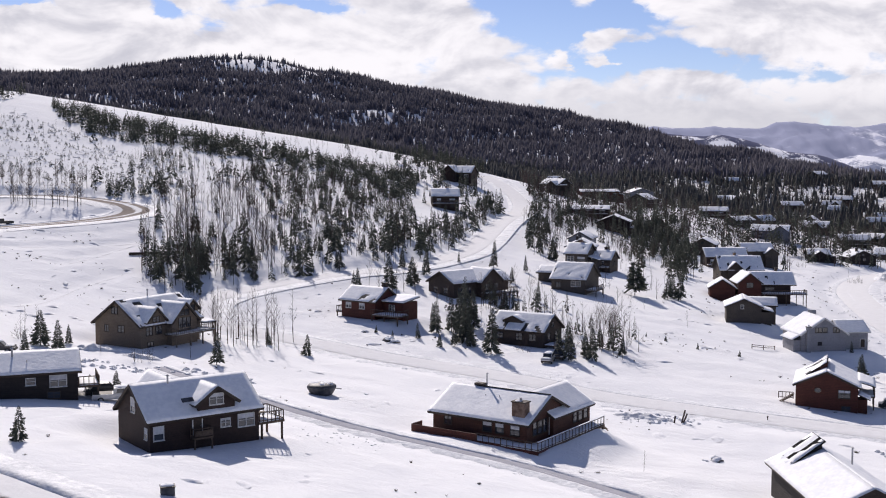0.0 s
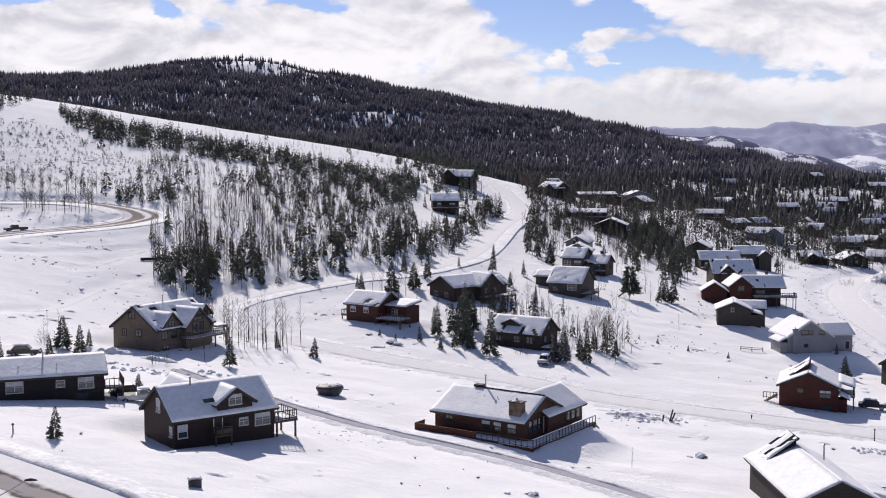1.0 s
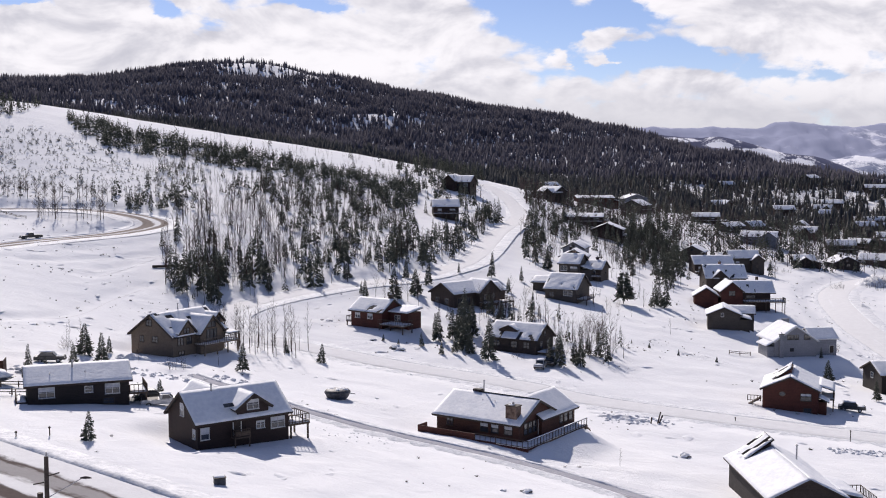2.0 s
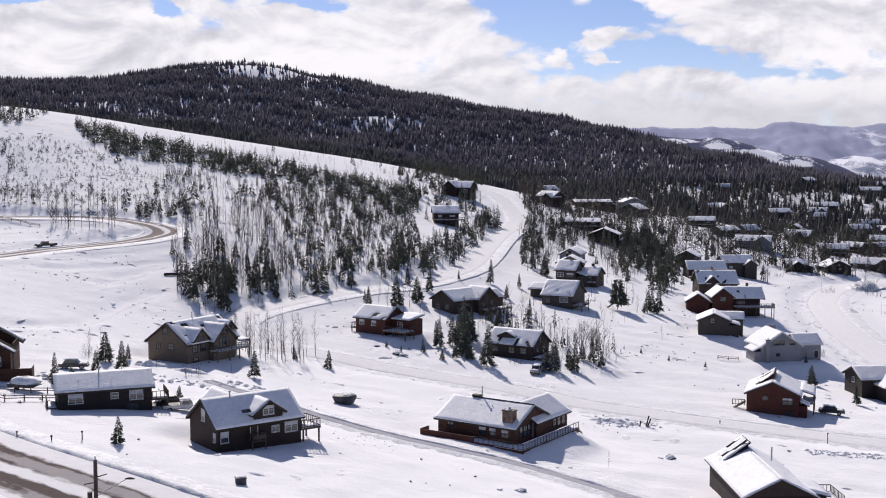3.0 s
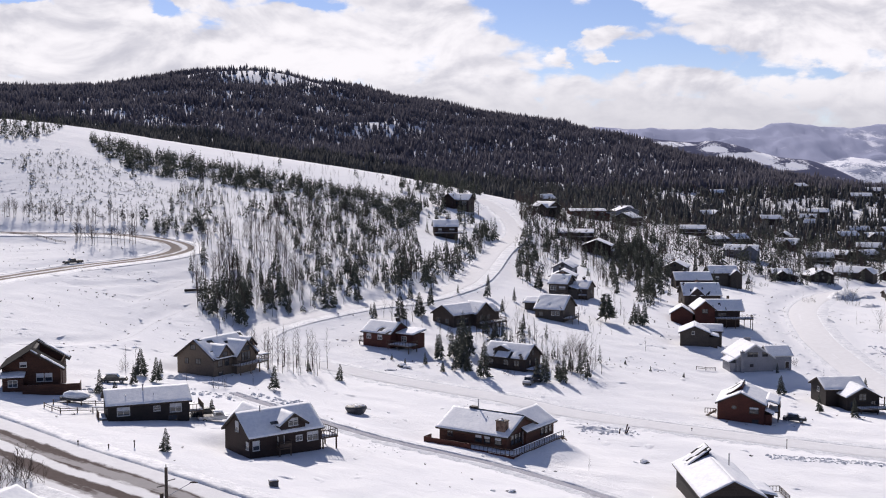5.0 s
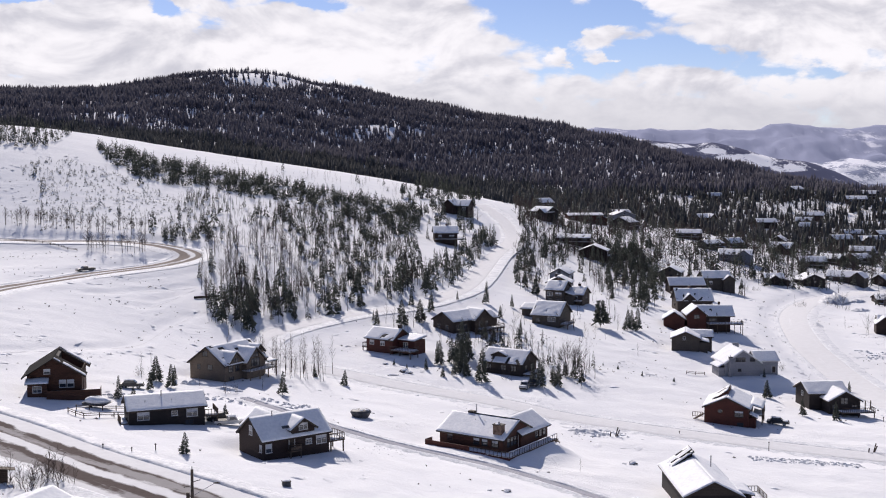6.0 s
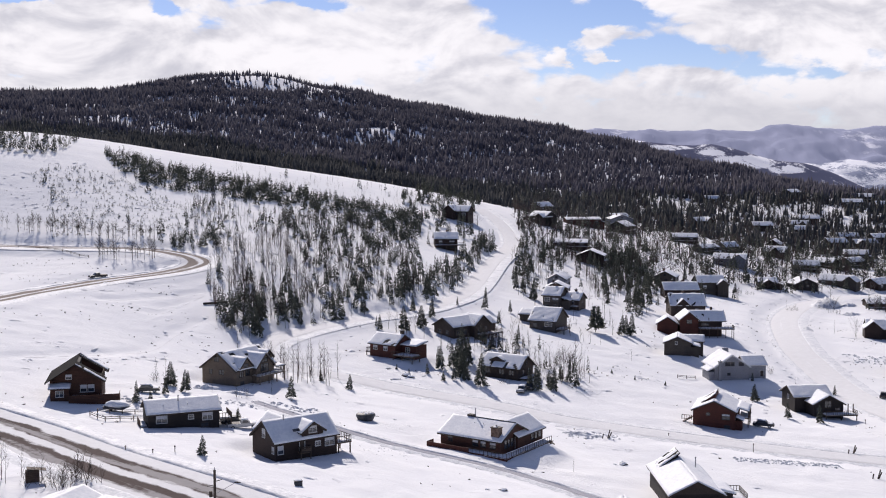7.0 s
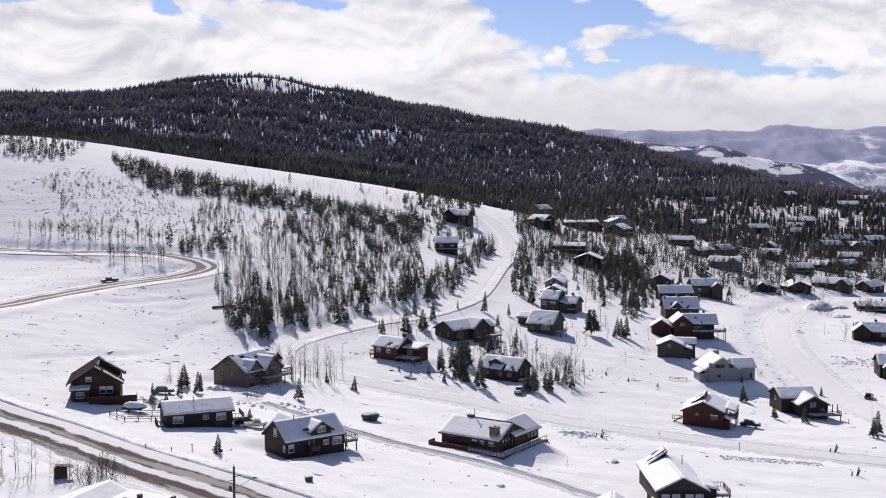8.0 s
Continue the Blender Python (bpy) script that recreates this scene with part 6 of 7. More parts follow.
    scatter("valley_pines", VALLEY_PINES, x[pine], y[pine], ground(x[pine], y[pine]) - 0.2, rnd.uniform(5.5, 11.5, pine.sum()), NEEDLES, "scattered dark pines between the valley houses", "trees", 25)
    a = ~pine
    scatter("valley_aspens", HAZE_ASPENS, x[a], y[a], ground(x[a], y[a]) - 0.2, rnd.uniform(4.0, 8.5, a.sum()), HAZE_BARK, "bare brown aspens between the valley houses", "trees", 26)

    # wind-packed hummocks and trampled lumps
    n = 5200
    y = np.sqrt(rnd.uniform(85.0**2, 470.0**2, n))
    x = rnd.uniform(-0.45, 0.45, n) * (y + 100)
    keep = clear_of(x, y, 8.0, 0.8) & (waves(x, y, 72, 40) + 0.8 * waves(x, y, 73, 14) + (x < -45) * 0.35 + (x > 95) * 0.5 > 0.55)
    x, y = x[keep], y[keep]
    scatter("snow_hummocks", HUMMOCKS, x, y, ground(x, y) - 0.04, rnd.uniform(0.06, 0.22, len(x)), SNOW_FIELD, "wind-packed hummocks on the open snowfield", "snow", 51, rnd.uniform(0.8, 2.4, len(x)))

    # dry brush poking through the snow
    n = 9000
    y = np.sqrt(rnd.uniform(70.0**2, 420.0**2, n))
    x = rnd.uniform(-0.45, 0.45, n) * (y + 100)
    keep = clear_of(x, y, 7.0, 0.4) & (waves(x, y, 64, 33) + waves(x, y, 65, 11) * 0.6 + (x < -60) * 0.35 > 0.62)
    x, y = x[keep], y[keep]
    scatter("brush", SHRUBS, x, y, ground(x, y), rnd.uniform(0.10, 0.34, len(x)), BRUSH, "tufts of dry brush poking through the snow", "brush", 27, rnd.uniform(0.9, 2.2, len(x)))


grow()


def pine_tree(seed, height, label="dark green pine with drooping boughs in the snow", spread=0.2, foot=0.05, taper=0.8):
    t = thing("pine_tree", 0, 0, 0, 0, label, "tree", "single pines")
    part("trunk", Shape().bar((0, 0, -0.5), (0, 0, height * 0.93), height * 0.018, height * 0.004, 6), BARK, t)
    v, f = pine_crown(seed, 250, 2, spread, foot + 0.03 * (seed % 3), 0.5, taper, 0.68)
    crown = new("crown", tri_mesh("crown", v * height, f, NEEDLES))
    crown.parent = t
    return t


def bare_tree_thing(seed, height, name="bare_tree", label="leafless grey aspen with thin branches in the snow", limbs=15, twigs=3, spread=0.11, first=0.28):
    t = thing(name, 0, 0, 0, 0, label, "tree", "bare trees")
    part("trunk", Shape().bar((0, 0, -0.4), (0, 0, height * 0.3), height * 0.0062, height * 0.0055, 6), ASPEN_BARK, t)
    v, f = bare_tree(seed, limbs, twigs, spread, first, 0.0058, 1.9)
    crown = new("crown", tri_mesh("crown", v * height, f, ASPEN_BARK))
    crown.parent = t
    return t


def plant(makers, spots):
    """Trees at plan spots (x, y, height): the first of each kind is built, the rest are copies."""
    rnd = random.Random(len(spots))
    stock = {}
    for x, y, tall in spots:
        k = rnd.randrange(len(makers))
        m = pose(x, y, ground_at(x, y) - 0.05, rnd.uniform(-2, 2), rnd.uniform(-2, 2), rnd.uniform(0, 360))
        if k not in stock:
            stock[k] = (makers[k](), m)
            stock[k][0].matrix_world = m @ Matrix.Scale(tall, 4)
        else:
            copy_thing(stock[k][0], m).scale = (tall, tall, tall)


plant([lambda s=s: pine_tree(200 + s, 1.0, spread=0.17 + 0.028 * s) for s in range(6)], [
    (-39.2, 105, 3.4), (-33.4, 168.5, 5.0), (-22.3, 187, 3.6), (-29.6, 194, 3.2), (-57.4, 144.6, 3.0), (-60.6, 146, 4.6), (-57.4, 157, 3.6), (-54.6, 162, 5.0), (-58.8, 167, 5.4), (-56, 171, 3),
    (-53.5, 187, 4.0), (88.7, 193.5, 4.6), (81.8, 196, 4.2), (79, 215.5, 4.6), (100.7, 180, 5.0), (103, 184, 6), (21, 253, 4.8), (8.4, 200, 8.4), (3, 222, 7.0), (5, 230, 6.2), (6, 221, 7.6),
    (2, 204, 4.4), (5, 205, 5.0), (-1.2, 215, 6.2), (13, 241, 4.4), (15, 242, 5.0), (3.5, 212, 8.4), (-4.6, 209, 3.0), (-0.6, 203, 2.4), (31, 211, 5.4), (29, 212, 4.4), (22, 200, 7.0), (20.4, 201, 5.6), (25.4, 203, 4.4),
    (4.2, 208, 7.0), (1.6, 217, 6.6), (4.4, 226, 6.0), (26.2, 200.6, 5.8), (-1.8, 221, 4.6), (32.5, 207, 3.6), (11, 246, 4.6),
    (9, 250, 4.0), (-18.8, 253, 4.6), (-12, 255, 7.4), (-7, 260, 6.6), (-4, 273, 6.2), (-10, 280, 5), (-20, 256, 3.2), (4, 291, 3.0), (13, 294, 7.4), (31, 324, 6), (28, 332, 6.5), (26, 340, 7), (60, 344, 4.4), (55.5, 283, 6.6), (59, 285, 7.4), (57.5, 287, 6.0),
    (44, 226, 1.2), (49.5, 222, 1.4), (57, 219.5, 1.3), (40.5, 228, 1.0), (-9.2, 208, 1.6), (-12.4, 212, 1.5), (-52, 128, 2.4), (-41.4, 133.5, 2.2), (-39, 136, 2.6),
    (16.5, 275, 4), (21, 292, 4.4), (134, 452, 5), (122, 491, 7), (229, 596, 8), (237, 600, 8.6), (227, 604, 7.6), (218, 604, 8.4), (233, 597, 7), (262, 636, 8), (167, 576, 7.6), (169, 578, 6.4), (115, 472, 6.4), (83, 232, 2.5), (108, 240, 3.0)])
plant([lambda: pine_tree(231, 1.0, "broad round-crowned dark green pine beside the grey house", 0.36, 0.22, 0.42)], [(47, 281, 8.6)])
plant([lambda s=s: bare_tree_thing(300 + s, 1.0) for s in range(5)], [
    (-43.0 + 0.36 * k + 0.9 * math.sin(k * 2.4), 193 + 6.0 * math.sin(k * 1.7), 7.6 + 2.0 * math.sin(k * 3.1)) for k in range(46)] + [
    (-62, 168, 5), (-61, 172, 5.5), (-64, 175, 4.5), (-50, 167, 3.5), (-44, 163, 4.2), (-38, 172, 4.5), (8.6, 213, 6.5), (12, 236, 6), (9, 239, 6.5), (6, 243, 6), (14, 240, 5.5), (11, 244, 6.4), (-6, 247, 6), (-10, 246, 6.4), (-14, 249, 6), (29, 211, 7), (33, 218, 5), (17, 226, 5),
    (-69.4, 88, 6.6), (-68, 90, 7), (-66.6, 87.6, 6.4), (-65.4, 89.6, 6.8), (-64.2, 88, 6), (-70.4, 90, 5.6), (22.6, 127.4, 2.6), (-63, 91, 5), (-71.5, 87, 6), (52.5, 246, 4), (96, 236, 4), (101, 229, 3.6), (113, 214, 4), (150, 340, 6), (146, 352, 5), (148, 420, 5)])

plant([lambda s=s: bare_tree_thing(320 + s, 1.0, "bare_tree", "broad leafless brown tree with a round crown of twigs", 34, 7, 0.48, 0.12) for s in range(2)], [
    (29.4, 211, 7.4), (31.6, 213.5, 6.2), (27.6, 214, 5.4), (33.5, 209, 4.6), (151, 344, 6.0), (170, 424, 5.0)])
plant([lambda s=s: bare_tree_thing(330 + s, 1.0, "bare_tree", "tall leafless brown aspen beside the weathered house", 20, 4, 0.2, 0.2) for s in range(3)], [
    (8.2, 243, 7.6), (9.6, 241, 8.2), (11.2, 242, 7.4), (12.6, 240, 7.8), (14.0, 243, 7.0), (10.4, 245, 7.6), (13.2, 246, 7.2), (16, 240, 6.4), (-11, 250, 6.6), (-8.6, 252, 7), (-14, 252, 6.2), (-6.4, 255, 6.6), (-16.4, 255, 6), (18.5, 247, 6), (20, 262, 6), (22, 266, 6.4), (17, 268, 6.2), (43, 262, 4)])


def thicket(seed, height):
    t = thing("bare_bush", 0, 0, 0, 0, "many-stemmed leafless bush in the snow", "bush", "bare bushes")
    rnd = random.Random(seed)
    for k in range(10):
        v, f = bare_tree(seed * 10 + k, 10, 3, 0.24, 0.15, 0.012, 1.4)
        stem = new("stem", tri_mesh("stem", v * height * rnd.uniform(0.6, 1.0), f, ASPEN_BARK))
        stem.parent = t
        a = rnd.uniform(0, 6.28)
        stem.matrix_local = pose(0.5 * math.cos(a), 0.5 * math.sin(a), -0.15, rnd.uniform(-14, 14), rnd.uniform(-14, 14), rnd.uniform(0, 360))
    return t


plant([lambda s=s: thicket(7 + s, 1.0) for s in range(3)], [
    (-56.6, 88.6, 5.4), (-54.8, 87.4, 6.0), (-53.2, 88.4, 5.6), (-58.4, 87.6, 5.0), (-55.6, 90, 5.0), (-67, 86, 4.0), (94.6, 259.6, 3.2), (26.5, 209.5, 5.2), (24.6, 205, 4.4), (150, 417, 4.0), (169, 420, 4.6), (171, 432, 4.2), (166, 426, 3.6), (135, 452, 3.6), (141, 453, 3.2), (24.4, 222, 4.4), (19.5, 224, 4.2),
    (13.0, 231, 4.0), (52, 296, 3.4), (-61.5, 171, 3.6), (-43.5, 164.6, 3.0), (14.6, 205, 2.6)])


# ---- far mountains ----
def crags(x, y, seed):
    """Sharp-crested rough noise, about 0 to 1."""
    z, total = 0, 0
    for k in range(6):
        w = 0.55**k
        z, total = z + w * (1 - np.abs(waves(x, y, seed + k, 420 / 1.9**k))), total + w
    return z / total


def hill_cover(name, wood, snow, share, size, haze_glow, fields=()):
    """Woods and snowfields in patches, lit haze painted in as emission; fields: open snowfields (x, z, half sizes)."""
    m = bpy.data.materials.new(name)
    m.use_nodes = True
    n = Nodes(m.node_tree)
    at = n.add("ShaderNodeTexCoord").outputs["Object"]
    patch = n.math("ADD", n.math("MULTIPLY", n.noise(at, 1 / size, 5.0, 0.62, 0.6), 0.66), n.math("MULTIPLY", n.noise(at, 9 / size, 4.0, 0.7), 0.34))
    xyz = n.add("ShaderNodeSeparateXYZ", {0: at}).outputs
    for fx, fz, rx, rz in fields:
        ex, ez = n.math("DIVIDE", n.math("SUBTRACT", xyz[0], fx), rx), n.math("DIVIDE", n.math("SUBTRACT", xyz[2], fz), rz)
        r2 = n.math("ADD", n.math("MULTIPLY", ex, ex), n.math("MULTIPLY", ez, ez))
        patch = n.math("ADD", patch, n.math("MULTIPLY", n.step(r2, 1.5, 0.6), 0.17))
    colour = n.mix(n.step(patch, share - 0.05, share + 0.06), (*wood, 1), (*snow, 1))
    shader = n.add("ShaderNodeBsdfPrincipled", {"Base Color": colour, "Roughness": 1.0, "Specular IOR Level": 0.0, "Emission Color": colour, "Emission Strength": haze_glow})
    n.tree.links.new(shader.outputs[0], n.add("ShaderNodeOutputMaterial").inputs[0])
    return m


def range_of_hills(y0, depth, base, knots, seed, rough, material, label):
    """A range with its crest line at y0, given by knots of x and height, falling towards the viewer and behind."""
    kx, kz = zip(*knots)
    xs, share = np.linspace(kx[0], kx[-1], 220), np.linspace(0, 1, 34)
    x = xs[None, :] + 0 * share[:, None]
    y = y0 - depth * (1 - share[:, None] * 1.25) + 0 * x
    crest = np.interp(xs, kx, kz)[None, :]
    up = np.where(share[:, None] < 0.8, (share[:, None] / 0.8) ** 0.9, 1 - (share[:, None] - 0.8) * 1.5)
    fade = np.clip(1 - np.abs(share[:, None] - 0.8) * 6, 0, 1)
    z = base + (crest - base) * up + rough * (crags(x, y, seed) - 0.62) * (1 - 0.75 * fade)
    tagged(new("backdrop", grid_mesh("backdrop", x, y, z, material)), label, "mountains", kind="structure")


# blue-grey tones and emission stand for the haze in front of these hills
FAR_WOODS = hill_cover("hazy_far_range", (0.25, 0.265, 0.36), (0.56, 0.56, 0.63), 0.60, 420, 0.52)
MID_WOODS = hill_cover("hazed_wooded_hill", (0.085, 0.09, 0.14), (0.66, 0.66, 0.71), 0.585, 40, 0.46, ((558, 38, 66, 12), (499, 56, 22, 5), (638, 24, 34, 7), (418, 65, 46, 5), (355, 78, 26, 3)))
PALE_HILL = hill_cover("hazed_snowy_hill", (0.20, 0.22, 0.30), (0.66, 0.66, 0.71), 0.475, 70, 0.45)
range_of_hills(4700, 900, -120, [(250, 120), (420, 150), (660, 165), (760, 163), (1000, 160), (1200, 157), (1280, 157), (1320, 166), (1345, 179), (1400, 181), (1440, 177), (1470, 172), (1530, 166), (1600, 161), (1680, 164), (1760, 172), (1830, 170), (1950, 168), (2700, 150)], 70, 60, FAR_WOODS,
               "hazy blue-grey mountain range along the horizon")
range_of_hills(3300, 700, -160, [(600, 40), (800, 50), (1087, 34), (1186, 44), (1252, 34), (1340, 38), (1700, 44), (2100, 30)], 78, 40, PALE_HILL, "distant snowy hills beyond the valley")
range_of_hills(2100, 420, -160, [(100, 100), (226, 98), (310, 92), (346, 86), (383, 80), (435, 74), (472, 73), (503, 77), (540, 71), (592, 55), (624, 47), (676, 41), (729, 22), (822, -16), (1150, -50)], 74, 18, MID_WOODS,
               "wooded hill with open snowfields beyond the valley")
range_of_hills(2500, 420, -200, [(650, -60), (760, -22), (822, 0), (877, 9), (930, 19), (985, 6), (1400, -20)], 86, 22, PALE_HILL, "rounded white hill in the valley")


# ---- vehicles and small things ----
def car(x, y, yaw, paint, label, truck=False, snowed=False, name="car"):
    c = thing(name, x, y, ground_at(x, y), yaw, label, "pickup truck" if truck else "car", "parked vehicles")
    long, wide = (5.6, 1.95) if truck else (4.6, 1.8)
    hl, hw = long / 2, wide / 2
    body = Shape().prism([(-hl, 0.42), (hl, 0.42), (hl, 0.78), (hl - 0.15, 0.98), (-hl + 0.06, 1.0), (-hl, 0.9)], -hw, hw)
    part("body", body, paint, c)
    x0, x1 = (-0.5, 1.35) if truck else (-1.75, 1.0)
    cab = Shape().prism([(x0, 1.0), (x1, 0.99), (x1 - 0.6, 1.62), (x0 + (0.1 if truck else 0.55), 1.64)], -hw + 0.13, hw - 0.13)
    part("cabin", cab, paint, c)
    for side in (-1, 1):
        yw = side * (hw - 0.12)
        a, b = sorted((yw, yw + side * 0.015))
        part("side_window", Shape().prism([(x0 + 0.35, 1.08), (x1 - 0.25, 1.08), (x1 - 0.68, 1.54), (x0 + 0.45, 1.55)], a, b), GLASS, c)
        for wx in (-hl + 0.95, hl - 0.95):
            a, b = (wx, side * (hw - 0.2), 0.34), (wx, side * (hw + 0.02), 0.34)
            tyre = part("wheel", Shape().bar(a, b, 0.36, sides=14), RUBBER, c)
            part("rim", Shape().bar((wx, side * (hw + 0.021), 0.34), (wx, side * (hw + 0.035), 0.34), 0.21, sides=12), METAL, tyre)
    part("windscreen", Shape().add([(x1 + 0.005, -hw + 0.22, 1.03), (x1 + 0.005, hw - 0.22, 1.03), (x1 - 0.56, hw - 0.28, 1.59), (x1 - 0.56, -hw + 0.28, 1.59)], [(0, 1, 2, 3)]), GLASS, c)
    for side in (-0.62, 0.62):
        part("headlight", Shape().box(hl - 0.02, hl + 0.02, side - 0.2, side + 0.2, 0.7, 0.84), METAL, c)
        part("tail_light", Shape().box(-hl - 0.02, -hl + 0.01, side - 0.12, side + 0.12, 0.66, 0.88), RED, c)
    part("bumper", Shape().box(hl, hl + 0.09, -hw + 0.05, hw - 0.05, 0.4, 0.6), TRIM, c)
    if truck:
        part("bed_floor", Shape().box(-hl + 0.1, x0 - 0.05, -hw + 0.1, hw - 0.1, 1.0, 1.03), TRIM, c)
    if snowed:
        part("snow", Shape().lump((0.5 * (x0 + x1) - 0.1, 0, 1.6), (x1 - x0) * 0.42, hw * 0.8, 0.22, 4, 12, 3), SNOW, c, smooth=True)
        part("snow", Shape().lump((hl - 0.75, 0, 0.96), 0.62, hw * 0.85, 0.16, 4, 12, 5), SNOW, c, smooth=True)
    return c


car(-37.0, 129.6, 16, CAR_SILVER, "silver pickup truck with snow on it beside the cabins", True, True, "pickup_truck")
car(-39.2, 132.4, 20, CAR_DARK, "dark car parked in the snow beside the black cabin")
car(18.2, 197.6, -105, CAR_SILVER, "silver car with a snowy roof below the wooded cabin", False, True)
car(20.4, 201.0, -100, CAR_DARK, "dark car parked beside the wooded cabin")
car(72.0, 181.8, -20, CAR_DARK, "dark snow-dusted car beside the red-brown house", False, True)
car(-61.0, 156.8, 8, CAR_DARK, "dark car half buried behind the black cabin", False, True)
car(-108.4, 282.8, 222, CAR_DARK, "dark pickup truck on the curving sanded road", True, False, "pickup_truck")
car(120.5, 236.5, 60, CAR_DARK, "dark car on the ploughed valley road")


def utility_pole(x, y):
    p = thing("utility_pole", x, y, ground_at(x, y), 0, "dark wooden utility pole with a street lamp arm", "pole")
    part("pole", Shape().bar((0, 0, -1), (0.05, 0, 10.6), 0.21, 0.15, 10), POLE_WOOD, p)
    part("insulator", Shape().bar((0.05, 0, 10.6), (0.05, 0, 10.95), 0.06, 0.05, 8), METAL, p)
    arm = part("lamp_arm", Shape().bar((0.2, 0, 7.7), (2.5, 0.2, 9.0), 0.035, sides=6), METAL, p)
    part("lamp_head", Shape().lump((2.75, 0.22, 8.98), 0.42, 0.16, 0.14, 4, 10, 2, 0.05), TRIM, arm)
    part("bracket", Shape().bar((0.1, 0, 9.2), (0.95, 0, 9.45), 0.05, sides=6), TRIM, p)
    part("transformer", Shape().bar((-0.45, 0, 7.3), (-0.45, 0, 8.0), 0.2, 0.2, 12), TRIM, p)
    part("bracket", Shape().bar((-0.9, 0, 8.6), (-0.15, 0, 8.75), 0.05, sides=6), TRIM, p)


utility_pole(-28.4, 60.5)


def lathe(profile, sides=22):
    s = Shape()
    v = [(r * math.cos(6.28318 * k / sides), r * math.sin(6.28318 * k / sides), z) for r, z in profile for k in range(sides)]
    f = [(i * sides + k, i * sides + (k + 1) % sides, (i + 1) * sides + (k + 1) % sides, (i + 1) * sides + k) for i in range(len(profile) - 1) for k in range(sides)]
    f += [list(range(sides - 1, -1, -1)), list(range((len(profile) - 1) * sides, len(profile) * sides))]
    return s.add(v, f)


def round_tank(x, y):
    t = thing("round_tank", x, y, ground_at(x, y) - 0.1, 20, "dark covered round tank topped with patches of snow", "tank")
    part("shell", lathe([(1.35, 0.0), (1.6, 0.25), (1.75, 0.55), (1.9, 0.85), (1.95, 0.95)]), TARP, t, smooth=True)
    part("cover", lathe([(1.98, 0.95), (1.98, 1.2), (1.75, 1.42), (1.1, 1.55), (0.4, 1.57)]), TARP, t, smooth=True)
    for k, (a, b, s) in enumerate(((0.5, 0.2, 0.9), (-0.7, 0.5, 0.7), (-0.2, -0.9, 0.6), (1.0, -0.7, 0.5))):
        part("snow", Shape().lump((a, b, 1.40), s, s * 0.7, 0.24, 4, 12, k), SNOW, t, smooth=True)
    part("spout", Shape().bar((1.7, -0.2, 0.8), (2.7, -0.4, 0.65), 0.07), METAL, t)


round_tank(-16.4, 154.0)


def utility_box(x, y):
    b = thing("utility_box", x, y, ground_at(x, y) - 0.05, 18, "dark green metal utility box with a snow cap", "box")
    part("cabinet", Shape().box(-0.55, 0.55, -0.45, 0.45, 0, 0.72), TARP, b)
    part("lid", Shape().box(-0.6, 0.6, -0.5, 0.5, 0.721, 0.8), TRIM, b)
    part("snow", Shape().lump((0, 0, 0.8), 0.56, 0.45, 0.16, 4, 12, 1), SNOW, b, smooth=True)


utility_box(-22.2, 91.2)


def rail_fence(points, label, high=1.0):
    x0, y0 = points[0]
    f = thing("fence", x0, y0, ground_at(x0, y0), 0, label, "fence", "timber fences")
    tops = []
    for x, y in points:
        z = ground_at(x, y) - ground_at(x0, y0)
        part("post", Shape().box(x - x0 - 0.07, x - x0 + 0.07, y - y0 - 0.07, y - y0 + 0.07, z - 0.5, z + high), DECK_WOOD, f)
        tops.append(Vector((x - x0, y - y0, z)))
    for a, b in zip(tops, tops[1:]):
        for up in (high - 0.1, high * 0.5):
            part("rail", Shape().bar(a + Vector((0, -0.1, up)), b + Vector((0, -0.1, up)), 0.06, sides=4), DECK_WOOD, f)


rail_fence([(-65.2, 131.6), (-63.2, 129.4), (-61.2, 127.4), (-58.8, 128.3), (-56.6, 129.2), (-54.8, 130.2)], "low timber rail fence beside the black cabin", 0.9)
rail_fence([(-64.6, 134.2), (-62.4, 134.4), (-60.2, 134.8), (-58.0, 135.4), (-56.0, 136.2)], "low timber rail fence behind the black cabin", 0.9)
rail_fence([(62.8, 232.3), (65.4, 233.2), (68.0, 234.3)], "short timber rail on the open snowfield", 0.9)
rail_fence([(-150, 329), (-141.1, 324.6), (-137.6, 322.6), (-134.3, 320.6), (-131, 318.6), (-127.5, 316.6), (-123.6, 313.6), (-119.7, 310.8)], "long low rail fence along the curving road", 0.8)


def covered_boat(x, y, yaw):
    b = thing("covered_boat", x, y, ground_at(x, y), yaw, "snow-covered boat on a low trailer by the fence", "boat")
    hull = Shape().prism([(-2.4, 0.5), (1.6, 0.45), (2.8, 0.95), (-2.5, 0.95)], -0.9, 0.9)
    part("hull", hull, TARP, b)
    part("snow", Shape().lump((-0.1, 0, 0.94), 2.7, 1.25, 1.0, 5, 16, 7), SNOW, b, smooth=True)
    for side in (-0.8, 0.8):
        part("wheel", Shape().bar((-0.8, side - 0.1, 0.3), (-0.8, side + 0.1, 0.3), 0.3, sides=12), RUBBER, b)


covered_boat(-61.8, 137.0, -14)


